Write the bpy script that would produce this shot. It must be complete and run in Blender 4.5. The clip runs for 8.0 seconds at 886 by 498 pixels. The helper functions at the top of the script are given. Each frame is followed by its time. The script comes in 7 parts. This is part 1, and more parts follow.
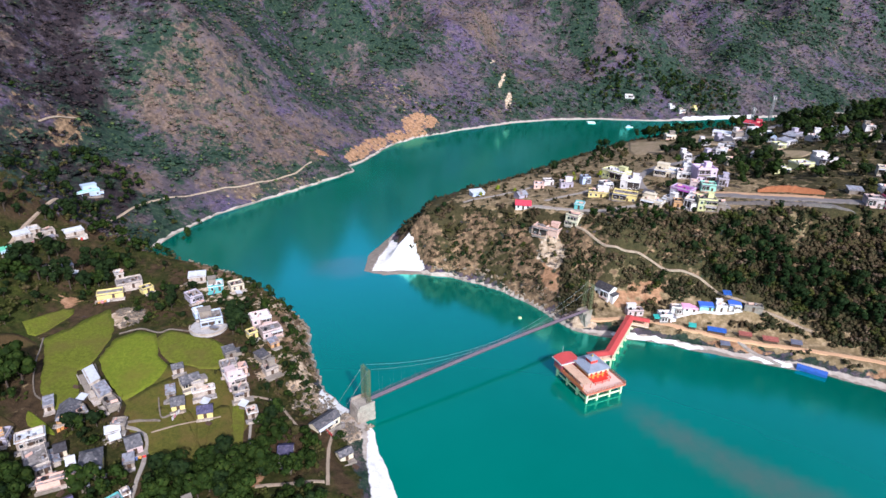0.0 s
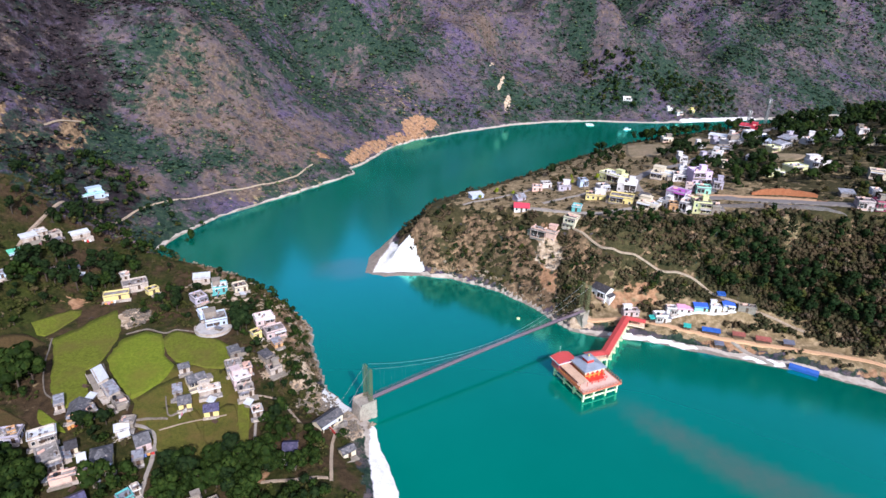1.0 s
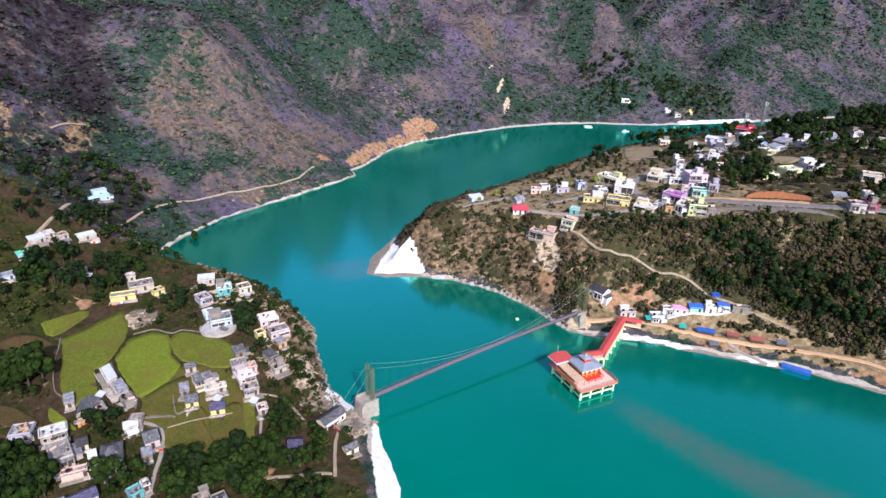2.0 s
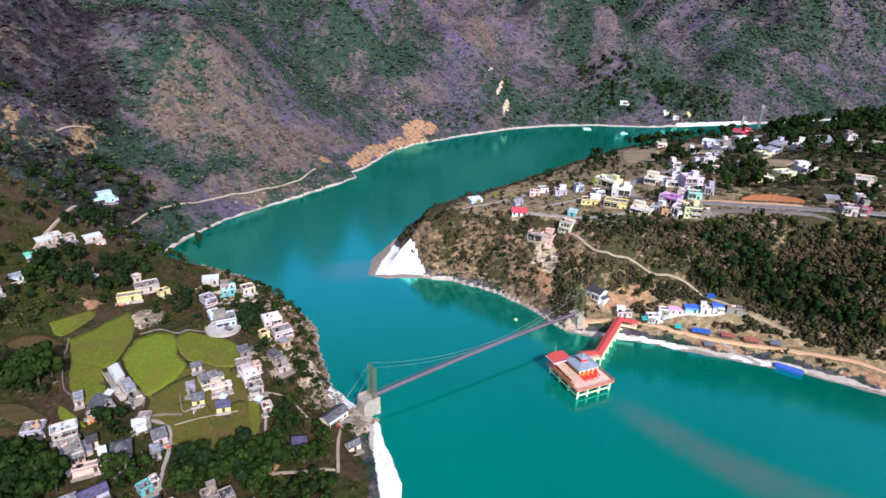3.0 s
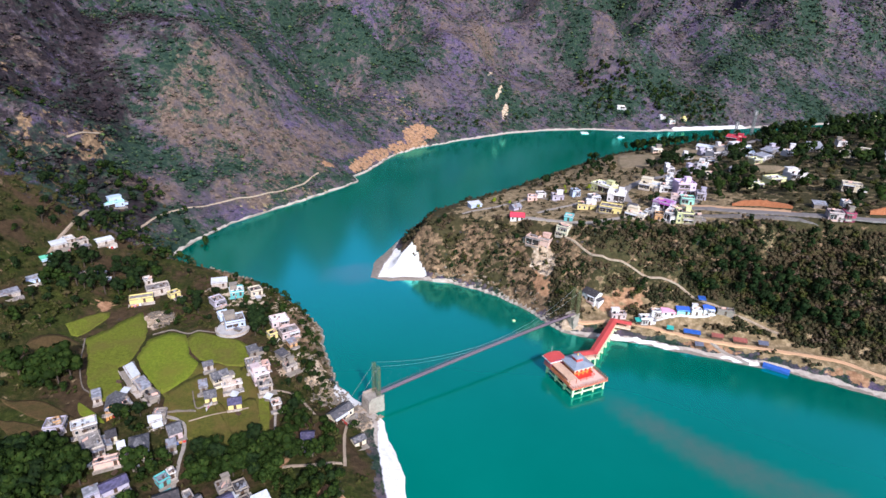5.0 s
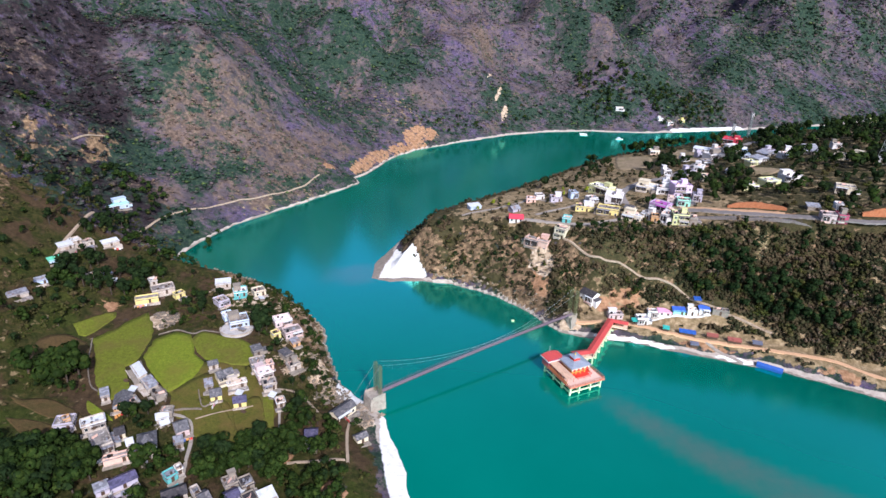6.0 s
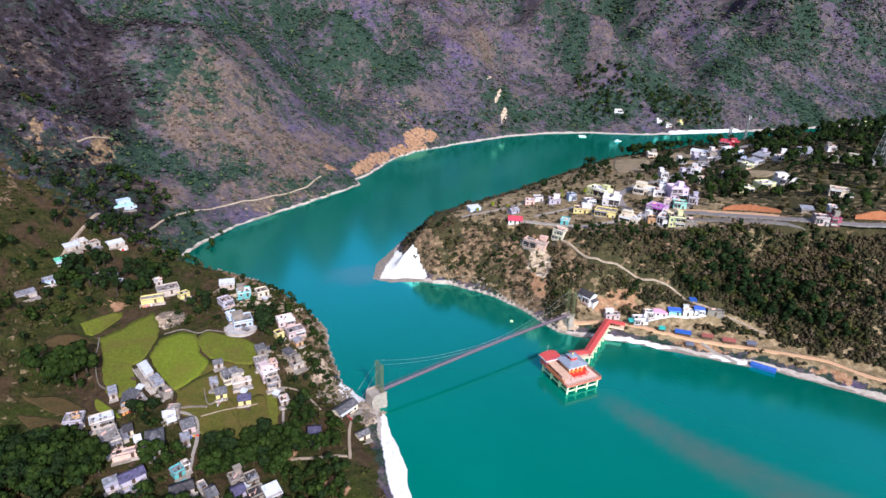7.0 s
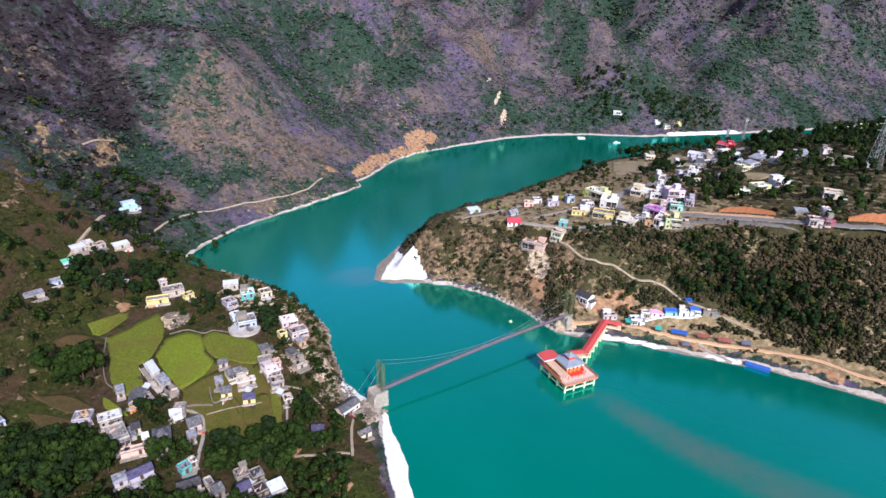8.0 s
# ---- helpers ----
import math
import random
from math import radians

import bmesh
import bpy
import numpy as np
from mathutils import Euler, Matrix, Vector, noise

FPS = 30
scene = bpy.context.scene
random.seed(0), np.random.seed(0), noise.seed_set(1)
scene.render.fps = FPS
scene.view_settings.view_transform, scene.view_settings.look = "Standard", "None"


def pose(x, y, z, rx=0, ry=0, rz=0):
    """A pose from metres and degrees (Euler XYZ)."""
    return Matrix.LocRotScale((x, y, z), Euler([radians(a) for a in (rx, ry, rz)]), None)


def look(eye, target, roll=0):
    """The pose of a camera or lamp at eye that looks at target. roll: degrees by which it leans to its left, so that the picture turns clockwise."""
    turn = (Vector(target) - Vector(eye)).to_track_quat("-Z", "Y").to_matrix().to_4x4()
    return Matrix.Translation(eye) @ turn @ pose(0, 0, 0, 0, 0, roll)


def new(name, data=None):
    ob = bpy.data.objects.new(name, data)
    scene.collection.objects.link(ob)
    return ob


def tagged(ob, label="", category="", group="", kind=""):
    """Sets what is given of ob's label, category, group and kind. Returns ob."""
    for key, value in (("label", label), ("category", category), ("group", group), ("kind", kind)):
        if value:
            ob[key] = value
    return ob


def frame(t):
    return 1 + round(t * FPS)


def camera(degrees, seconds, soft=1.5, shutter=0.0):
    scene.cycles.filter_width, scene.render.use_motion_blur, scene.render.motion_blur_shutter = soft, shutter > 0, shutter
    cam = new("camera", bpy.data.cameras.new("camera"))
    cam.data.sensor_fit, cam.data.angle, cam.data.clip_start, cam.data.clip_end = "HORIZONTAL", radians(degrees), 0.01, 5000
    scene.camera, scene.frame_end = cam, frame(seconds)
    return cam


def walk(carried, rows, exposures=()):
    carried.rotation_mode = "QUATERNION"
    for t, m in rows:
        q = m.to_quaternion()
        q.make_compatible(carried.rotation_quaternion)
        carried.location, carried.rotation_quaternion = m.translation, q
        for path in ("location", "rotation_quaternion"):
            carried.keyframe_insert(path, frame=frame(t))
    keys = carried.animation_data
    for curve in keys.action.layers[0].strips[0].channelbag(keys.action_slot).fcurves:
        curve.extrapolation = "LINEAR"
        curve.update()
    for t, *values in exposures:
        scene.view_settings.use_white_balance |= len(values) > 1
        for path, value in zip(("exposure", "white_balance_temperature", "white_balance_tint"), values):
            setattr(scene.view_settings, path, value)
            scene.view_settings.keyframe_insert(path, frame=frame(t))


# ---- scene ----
cam = camera(72.0, 8.0)
PATH = [
    (0, (0.255, -4.78, 133.32), (0.231, -2.949, 132.516), 1.9),
    (0.5, (0.139, -7.031, 134.672), (0.116, -5.199, 133.869), 1.9),
    (1, (0.089, -9.263, 135.911), (0.067, -7.431, 135.109), 1.9),
    (1.5, (-0.121, -11.51, 137.21), (-0.142, -9.678, 136.409), 1.9),
    (3, (-0.428, -18.253, 141.072), (-0.447, -16.42, 140.273), 2.0),
    (3.5, (-0.642, -20.474, 142.364), (-0.661, -18.64, 141.566), 2.0),
    (4, (-0.678, -22.594, 143.73), (-0.696, -20.76, 142.932), 2.1),
    (4.5, (-0.928, -24.808, 145.075), (-0.945, -22.974, 144.278), 2.1),
    (6, (-1.34, -31.526, 148.895), (-1.355, -29.691, 148.099), 2.1),
    (6.5, (-1.299, -33.809, 150.29), (-1.314, -31.975, 149.494), 2.1),
    (7, (-1.524, -36.094, 151.471), (-1.538, -34.259, 150.676), 2.2),
    (7.5, (-1.548, -38.359, 152.757), (-1.562, -36.524, 151.962), 2.2),
    (8, (-1.578, -40.547, 154.078), (-1.592, -38.712, 153.284), 2.2),
]
walk(cam, [(t, look(eye, target, roll)) for t, eye, target, roll in PATH], [(0.0, 0.3, 5400, 17), (8.0, 0.3, 5400, 17)])

# ---- sky, sun ----
SUN_FROM = Vector((0.38, -0.92, 0.0)).normalized()
SUN_HIGH = radians(37)
world = bpy.data.worlds.new("sky")
scene.world = world
world.use_nodes = True
wn = world.node_tree.nodes
sky = wn.new("ShaderNodeTexSky")
sky.sky_type = "NISHITA"
sky.sun_disc = False
sky.sun_elevation = SUN_HIGH
sky.sun_rotation = math.atan2(SUN_FROM.x, SUN_FROM.y)
sky.altitude = 600
sky.dust_density = 5.0
wn["Background"].inputs["Strength"].default_value = 0.15
world.node_tree.links.new(sky.outputs[0], wn["Background"].inputs["Color"])
sun = new("sun", bpy.data.lights.new("sun", "SUN"))
sun.data.energy, sun.data.angle, sun.data.color = 4.9, radians(0.6), (1.0, 0.92, 0.80)
sun.matrix_world = look(SUN_FROM * math.cos(SUN_HIGH) * 500 + Vector((0, 250, 500 * math.sin(SUN_HIGH))), (0, 250, 0))


# ---- the lie of the land ----
LEFT_BANK = [(-150, -900), (-30, -250), (10, -60), (8, 30), (0, 80), (-10, 116), (-13, 126), (-18, 139), (-22, 152), (-30, 160), (-41, 169), (-48, 183),
             (-54, 200), (-57, 211), (-74, 231), (-92, 245), (-114, 254), (-140, 264), (-158, 279), (-153, 300), (-143, 336), (-122, 364),
             (-99, 398), (-74, 436), (-79, 450), (-70, 470), (-64, 492), (-52, 525), (-36, 550), (-4, 580), (26, 604), (58, 630), (99, 652), (152, 667),
             (222, 668), (317, 697), (392, 722), (560, 790), (1000, 1000)]
RIGHT_BANK = [(560, -900), (520, -250), (430, 40), (330, 110), (230, 150), (175, 177), (160, 185), (145, 193), (124, 199), (102, 206), (86, 211),
              (74, 213), (64, 215), (54, 218), (48, 227), (41, 237), (32, 245), (22, 254), (2, 265), (-15, 267), (-31, 263),
              (-43, 268), (-44, 286), (-33, 317), (-22, 340), (5, 365), (35, 398), (60, 425), (84, 455), (110, 482), (150, 503),
              (205, 520), (275, 540), (360, 570), (450, 610), (610, 680), (1050, 860)]


def hashed(i, j, seed):
    h = np.sin(i * 127.1 + j * 311.7 + seed * 74.7) * 43758.5453
    return h - np.floor(h)


def bumps(x, y, size, seed=0):
    """Smooth noise from -1 to 1 with bumps of that size in metres."""
    u, v = np.asarray(x, float) / size, np.asarray(y, float) / size
    i, j = np.floor(u), np.floor(v)
    f, g = u - i, v - j
    f, g = f * f * (3 - 2 * f), g * g * (3 - 2 * g)
    a, b = hashed(i, j, seed), hashed(i + 1, j, seed)
    c, d = hashed(i, j + 1, seed), hashed(i + 1, j + 1, seed)
    return 2 * (a + (b - a) * f + (c - a) * g + (a - b - c + d) * f * g) - 1


def step(a, b, v):
    t = np.clip((v - a) / (b - a), 0, 1)
    return t * t * (3 - 2 * t)


def off_bank(x, y, bank):
    """Distance in plan from a bank line."""
    best = np.full(np.shape(x), 1e9)
    for (ax, ay), (bx, by) in zip(bank, bank[1:]):
        t = np.clip(((x - ax) * (bx - ax) + (y - ay) * (by - ay)) / ((bx - ax) ** 2 + (by - ay) ** 2), 0, 1)
        best = np.minimum(best, np.hypot(x - ax - t * (bx - ax), y - ay - t * (by - ay)))
    return best


def in_river(x, y):
    ring = LEFT_BANK + RIGHT_BANK[::-1]
    inside = np.zeros(np.shape(x), bool)
    for (ax, ay), (bx, by) in zip(ring, ring[1:] + ring[:1]):
        if ay != by:
            inside ^= ((ay > y) != (by > y)) & (x < (bx - ax) * (y - ay) / (by - ay) + ax)
    return inside


# crests (+) and gullies (-) of the mountainside: line in plan, height, half width
FOLDS = [([(-246, 518), (-196, 462), (-172, 466), (-135, 480), (-97, 456), (-78, 438)], 13, 26), ([(-185, 592), (-160, 573), (-124, 520), (-99, 506), (-85, 494)], -13, 24),
         ([(-300, 470), (-257, 416), (-233, 397), (-214, 378), (-201, 340), (-200, 312)], -12, 24), ([(-300, 375), (-266, 383), (-247, 378), (-226, 343)], 10, 22),
         ([(120, 870), (181, 783), (199, 734), (206, 720)], 15, 38), ([(290, 1120), (256, 996), (221, 800), (207, 726)], -22, 42),
         ([(350, 1050), (313, 975), (272, 905), (235, 770)], 20, 42), ([(560, 1080), (515, 961), (507, 892), (443, 820), (404, 758)], -20, 55),
         ([(102, 841), (123, 819), (139, 781), (168, 743)], -9, 22), ([(6, 880), (-6, 734), (-23, 670), (-31, 607)], 14, 42), ([(-80, 860), (-78, 740), (-70, 660), (-62, 600)], -14, 34)]


def height(x, y):
    """The ground's height over the water, for arrays of places."""
    x, y = np.asarray(x, float), np.asarray(y, float)
    wx, wy = x + 1.3 * bumps(x, y, 9, 3), y + 1.3 * bumps(x, y, 9, 4)
    dl, dr, wet = off_bank(wx, wy, LEFT_BANK), off_bank(wx, wy, RIGHT_BANK), in_river(wx, wy)
    # left land: a village terrace behind a rocky edge, then the mountain
    beach = 0.9 + 7.0 * (1 - step(150, 172, y)) + 1.4 * step(270, 300, y) + 4 * step(560, 640, y) + 3.5 * step(215, 270, x) * step(600, 640, y)
    terrace = 8.2 + 0.03 * (y - 150) - 0.02 * (x + 80) + 0.9 * bumps(x, y, 35, 5)
    terrace = terrace + 0.42 * np.maximum(0, -150 - x) + 0.25 * np.maximum(0, -185 - x)
    rung = terrace / 2.4
    rung = 2.4 * (np.floor(rung) + step(0.6, 1.0, rung - np.floor(rung)))
    terrace = terrace + (rung - terrace) * step(-156, -166, x)
    edge = np.minimum(dl / beach, 1) * 1.7 + np.maximum(0, dl - beach) * (0.35 + 0.9 * step(158, 180, y))
    village = np.minimum(terrace, edge)
    run = np.maximum(0, dl - beach)
    gully = bumps(x + 0.25 * y, y, 130, 6) * 0.25 + bumps(x, y, 62, 7) * 0.23 + bumps(x, y, 27, 8) * 0.075
    mount = np.minimum(dl / beach, 1) * 1.7 + run * (0.60 + gully * step(10, 120, run))
    for line, tall, wide in FOLDS:
        mount = mount + tall * np.exp(-(off_bank(x, y, line) / wide) ** 2) * step(25, 120, run)
    mount = np.where(mount > 270, 270 + (mount - 270) * 0.35, mount)
    near = 1 - step(252, 285, y + 0.25 * (x + 150))
    left = village * near + mount * (1 - near)
    # right land: beach, bench with the lower path, wooded slope, town on the hill
    u, v = (np.clip(x, -60, 600) - 150) / 100, (np.clip(y, -200, 650) - 330) / 100
    top = 45.4 + 13.0 * u - 6.1 * v + 1.07 * u * v - 4.28 * v * v
    top = np.clip(top, 12, 90) + 1.0 * bumps(x, y, 40, 9)
    bench = step(52, 66, x) * (1 - step(235, 262, y))
    sand = 1.6 + 10 * step(-5, -25, x) * (1 - step(292, 325, y)) + 4 * bench
    rise = np.minimum(dr / sand, 1) * 1.5
    bank = rise + np.clip(dr - sand, 0, 3) * 0.8 + np.maximum(0, dr - sand - 11) * 0.95
    cliff = rise + np.maximum(0, dr - sand) * 1.3
    north = rise + np.maximum(0, dr - sand) * 0.8
    flank = (bank * bench + cliff * (1 - bench)) * (1 - step(290, 340, y)) + north * step(290, 340, y)
    flank = flank + (2.6 * bumps(x, 0.35 * y, 13, 10) + 1.2 * bumps(x, y, 6, 14)) * step(8, 22, flank) * (1 - step(330, 360, y))
    soft = 3.0
    right = -soft * np.logaddexp(-top / soft, -flank / soft)
    right = np.where(flank < 8, flank, right)
    deep = -0.35 * np.minimum(np.minimum(dl, dr), 14) - 0.05
    land = np.where(dl < dr, left, right) + 0.25 * bumps(x, y, 6, 11) * step(3, 10, np.minimum(dl, dr))
    return np.where(wet, deep, np.maximum(land, 0.02))


# ---- materials ----
def nodes_of(name, rough=0.9, metal=0.0, spec=0.3):
    m = bpy.data.materials.new(name)
    m.use_nodes = True
    t = m.node_tree
    b = t.nodes["Principled BSDF"]
    b.inputs["Roughness"].default_value = rough
    b.inputs["Metallic"].default_value = metal
    b.inputs["Specular IOR Level"].default_value = spec
    return m, t, b


def noise_node(t, scale, detail=4.0, rough=0.6, vector=None):
    n = t.nodes.new("ShaderNodeTexNoise")
    n.inputs["Scale"].default_value, n.inputs["Detail"].default_value, n.inputs["Roughness"].default_value = scale, detail, rough
    if vector is None:
        vector = t.nodes.new("ShaderNodeNewGeometry").outputs["Position"]
    t.links.new(vector, n.inputs["Vector"])
    return n.outputs["Fac"]


def ramp(t, fac, stops):
    n = t.nodes.new("ShaderNodeValToRGB")
    while len(n.color_ramp.elements) < len(stops):
        n.color_ramp.elements.new(0.5)
    for e, (p, c) in zip(n.color_ramp.elements, stops):
        e.position, e.color = p, (*c, 1)
    t.links.new(fac, n.inputs["Fac"])
    return n.outputs["Color"]


def grey(v):
    return (v, v, v)


def blend(t, fac, a, b, how="MIX"):
    n = t.nodes.new("ShaderNodeMix")
    n.data_type, n.blend_type = "RGBA", how
    for socket, value in ((n.inputs["Factor"], fac), (n.inputs["A"], a), (n.inputs["B"], b)):
        if isinstance(value, (int, float)):
            socket.default_value = value
        elif isinstance(value, tuple):
            socket.default_value = (*value, 1)
        else:
            t.links.new(value, socket)
    return n.outputs["Result"]


def bump(t, b, fac, strength, distance):
    n = t.nodes.new("ShaderNodeBump")
    n.inputs["Strength"].default_value, n.inputs["Distance"].default_value = strength, distance
    t.links.new(fac, n.inputs["Height"])
    t.links.new(n.outputs["Normal"], b.inputs["Normal"])


def plain(name, colour, rough=0.85, metal=0.0, vary=0.25, grime=(0.35, 0.3, 0.25), grimy=0.3, spec=0.3):
    """A painted, plastered or bare surface: grain, blotches, grime and a little change from piece to piece."""
    m, t, b = nodes_of(name, rough, metal, spec)
    fine = ramp(t, noise_node(t, 6.0), [(0.3, grey(1 - vary)), (0.7, grey(1 + 0.0))])
    c = blend(t, 1.0, colour, fine, "MULTIPLY")
    patch = ramp(t, noise_node(t, 0.55, 5), [(0.48, grey(0)), (0.72, grey(grimy))])
    c = blend(t, patch, c, tuple(x * y for x, y in zip(colour, grime)))
    info = t.nodes.new("ShaderNodeObjectInfo")
    c = blend(t, 0.35, c, blend(t, 1.0, c, ramp(t, info.outputs["Random"], [(0, grey(0.6)), (1, grey(1.0))]), "MULTIPLY"))
    t.links.new(c, b.inputs["Base Color"])
    bump(t, b, noise_node(t, 3.0), 0.25, 0.05)
    return m


def attribute(t, name):
    n = t.nodes.new("ShaderNodeAttribute")
    n.attribute_name = name
    return n.outputs["Fac"]


def ragged_mask(t, field, speck, reach, lo=0.44, hi=0.56):
    """A field from 0 to 1 with its edge broken up by a noise."""
    n = t.nodes.new("ShaderNodeMath")
    n.operation = "MULTIPLY_ADD"
    n.inputs[1].default_value = reach
    t.links.new(speck, n.inputs[0])
    less = t.nodes.new("ShaderNodeMath")
    less.operation = "SUBTRACT"
    less.inputs[1].default_value = reach / 2
    t.links.new(field, less.inputs[0])
    t.links.new(less.outputs[0], n.inputs[2])
    return ramp(t, n.outputs[0], [(lo, grey(0)), (hi, grey(1))])


def hazed_hill_colour(t, stray=None):
    """Dry brown slope with plum-coloured leafless scrub, tan grass and dark green wood, all tinted blue for distance
    haze.
    """
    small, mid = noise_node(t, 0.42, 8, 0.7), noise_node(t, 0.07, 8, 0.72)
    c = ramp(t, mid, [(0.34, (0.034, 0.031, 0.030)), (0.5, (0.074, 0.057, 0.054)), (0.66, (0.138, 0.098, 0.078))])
    # leafless scrub, its plum made bluer to carry the haze of distance
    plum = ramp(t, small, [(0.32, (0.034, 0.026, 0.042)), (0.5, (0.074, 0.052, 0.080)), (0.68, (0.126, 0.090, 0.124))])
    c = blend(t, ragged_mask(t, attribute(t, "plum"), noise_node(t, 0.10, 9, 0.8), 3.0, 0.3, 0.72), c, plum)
    tan = ramp(t, small, [(0.32, (0.048, 0.033, 0.022)), (0.5, (0.104, 0.071, 0.045)), (0.68, (0.205, 0.140, 0.088))])
    c = blend(t, ragged_mask(t, attribute(t, "tan"), noise_node(t, 0.16, 9, 0.8), 3.2, 0.34, 0.72), c, tan)
    green = ramp(t, small, [(0.3, (0.007, 0.016, 0.010)), (0.5, (0.019, 0.034, 0.020)), (0.7, (0.054, 0.074, 0.032))])
    speck = noise_node(t, 0.13, 9, 0.8)
    if stray is not None:
        speck = blend(t, 0.5, speck, ramp(t, stray, [(0, grey(0.32)), (1, grey(0.68))]))
        green = blend(t, ramp(t, stray, [(0.90, grey(0)), (0.94, grey(0.7))]), green, (0.085, 0.115, 0.028))
    c = blend(t, ragged_mask(t, attribute(t, "wood"), speck, 3.6, 0.36, 0.64), c, green)
    # red-brown thicket, kept extra dark so it also holds lens vignetting
    umber = ramp(t, small, [(0.32, (0.008, 0.007, 0.007)), (0.5, (0.019, 0.014, 0.014)), (0.68, (0.044, 0.029, 0.025))])
    c = blend(t, ragged_mask(t, attribute(t, "umber"), noise_node(t, 0.12, 9, 0.8), 2.6, 0.34, 0.66), c, umber)
    # haze painted into the base colour: everything on the hill pushed to blue
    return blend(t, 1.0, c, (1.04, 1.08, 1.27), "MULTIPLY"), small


def ground_material():
    m, t, b = nodes_of("hillside", 0.95, 0, 0.1)
    c, small = hazed_hill_colour(t)
    for name, stops in (("lush", [(0.3, (0.010, 0.012, 0.003)), (0.5, (0.028, 0.030, 0.007)), (0.72, (0.076, 0.056, 0.020))]),
                        ("shrubby", [(0.3, (0.018, 0.020, 0.008)), (0.7, (0.080, 0.064, 0.028))]),
                        ("straw", [(0.3, (0.09, 0.066, 0.030)), (0.5, (0.21, 0.152, 0.080)), (0.7, (0.40, 0.30, 0.18))]),
                        ("rock", [(0.27, (0.042, 0.029, 0.019)), (0.5, (0.150, 0.098, 0.056)), (0.72, (0.42, 0.275, 0.155))]),
                        ("earth", [(0.3, (0.15, 0.076, 0.038)), (0.5, (0.28, 0.155, 0.082)), (0.7, (0.46, 0.28, 0.16))]),
                        ("rubble", [(0.3, (0.17, 0.118, 0.070)), (0.5, (0.42, 0.310, 0.205)), (0.7, (0.70, 0.58, 0.45))]),
                        ("sand", [(0.3, (0.30, 0.25, 0.205)), (0.7, (0.50, 0.43, 0.36))]),
                        ("dune", [(0.3, (0.60, 0.56, 0.51)), (0.7, (0.82, 0.80, 0.77))]),
                        ("wet", [(0.3, (0.17, 0.14, 0.115)), (0.7, (0.27, 0.225, 0.18))])):
        a = t.nodes.new("ShaderNodeAttribute")
        a.attribute_name = name
        ragged = t.nodes.new("ShaderNodeMath")
        ragged.operation = "ADD"
        t.links.new(a.outputs["Fac"], ragged.inputs[0])
        shore = name in ("sand", "dune", "wet")
        t.links.new(ramp(t, noise_node(t, 0.25, 6), [(0.3, grey(0)), (0.7, grey(0.3 if shore else 1))]), ragged.inputs[1])
        half = t.nodes.new("ShaderNodeMath")
        half.operation = "MULTIPLY"
        half.inputs[1].default_value = 0.5
        t.links.new(ragged.outputs[0], half.inputs[0])
        tone = ramp(t, small, stops)
        if name == "lush":
            plots = noise_node(t, 0.045, 5, 0.65)
            tone = blend(t, ramp(t, plots, [(0.50, grey(0)), (0.58, grey(0.8))]), tone, ramp(t, small, [(0.3, (0.026, 0.015, 0.009)), (0.7, (0.092, 0.055, 0.030))]))
            tone = blend(t, ramp(t, plots, [(0.40, grey(0.7)), (0.46, grey(0))]), tone, ramp(t, small, [(0.3, (0.014, 0.022, 0.003)), (0.7, (0.052, 0.064, 0.010))]))
        c = blend(t, ramp(t, half.outputs[0], [(0.34 if shore else 0.5, grey(0)), (0.4 if shore else 0.58, grey(1))]), c, tone)
    t.links.new(c, b.inputs["Base Color"])
    bump(t, b, noise_node(t, 0.5, 8, 0.7), 0.9, 0.9)
    return m


def water_material():
    """Milky green water under a smooth skin, whose gloss grows as it is seen flatter."""
    m, t, b = nodes_of("river_water", 0.6, 0, 0.0)
    c = ramp(t, noise_node(t, 0.012, 4), [(0.35, (0.0050, 0.118, 0.081)), (0.65, (0.0065, 0.136, 0.096))])
    murk = ramp(t, noise_node(t, 0.07, 6, 0.65), [(0.3, grey(0.45)), (0.62, grey(1))])
    silt = blend(t, 1.0, attribute(t, "silt"), murk, "MULTIPLY")
    c = blend(t, silt, c, (0.085, 0.088, 0.064))
    t.links.new(c, b.inputs["Base Color"])
    bump(t, b, noise_node(t, 0.8, 3), 0.10, 0.2)
    gloss = t.nodes.new("ShaderNodeBsdfGlossy")
    gloss.inputs["Color"].default_value = (0.24, 0.97, 0.84, 1)
    gloss.inputs["Roughness"].default_value = 0.13
    t.links.new(b.inputs["Normal"].links[0].from_socket, gloss.inputs["Normal"])
    fresnel = t.nodes.new("ShaderNodeFresnel")
    fresnel.inputs["IOR"].default_value = 1.33
    skin = ramp(t, fresnel.outputs[0], [(0.026, grey(0.05)), (0.080, grey(0.62))])
    mix = t.nodes.new("ShaderNodeMixShader")
    t.links.new(skin, mix.inputs[0])
    t.links.new(b.outputs[0], mix.inputs[1])
    t.links.new(gloss.outputs[0], mix.inputs[2])
    t.links.new(mix.outputs[0], t.nodes["Material Output"].inputs["Surface"])
    return m


HILLSIDE, WATER = ground_material(), water_material()


# ---- ground and water ----
def axis(marks):
    """Grid lines: from mark to mark with a step each."""
    out = []
    for (a, s), (b, _) in zip(marks, marks[1:]):
        out += list(np.linspace(a, b, max(1, round((b - a) / s)), endpoint=False))
    return np.array(out + [marks[-1][0]])


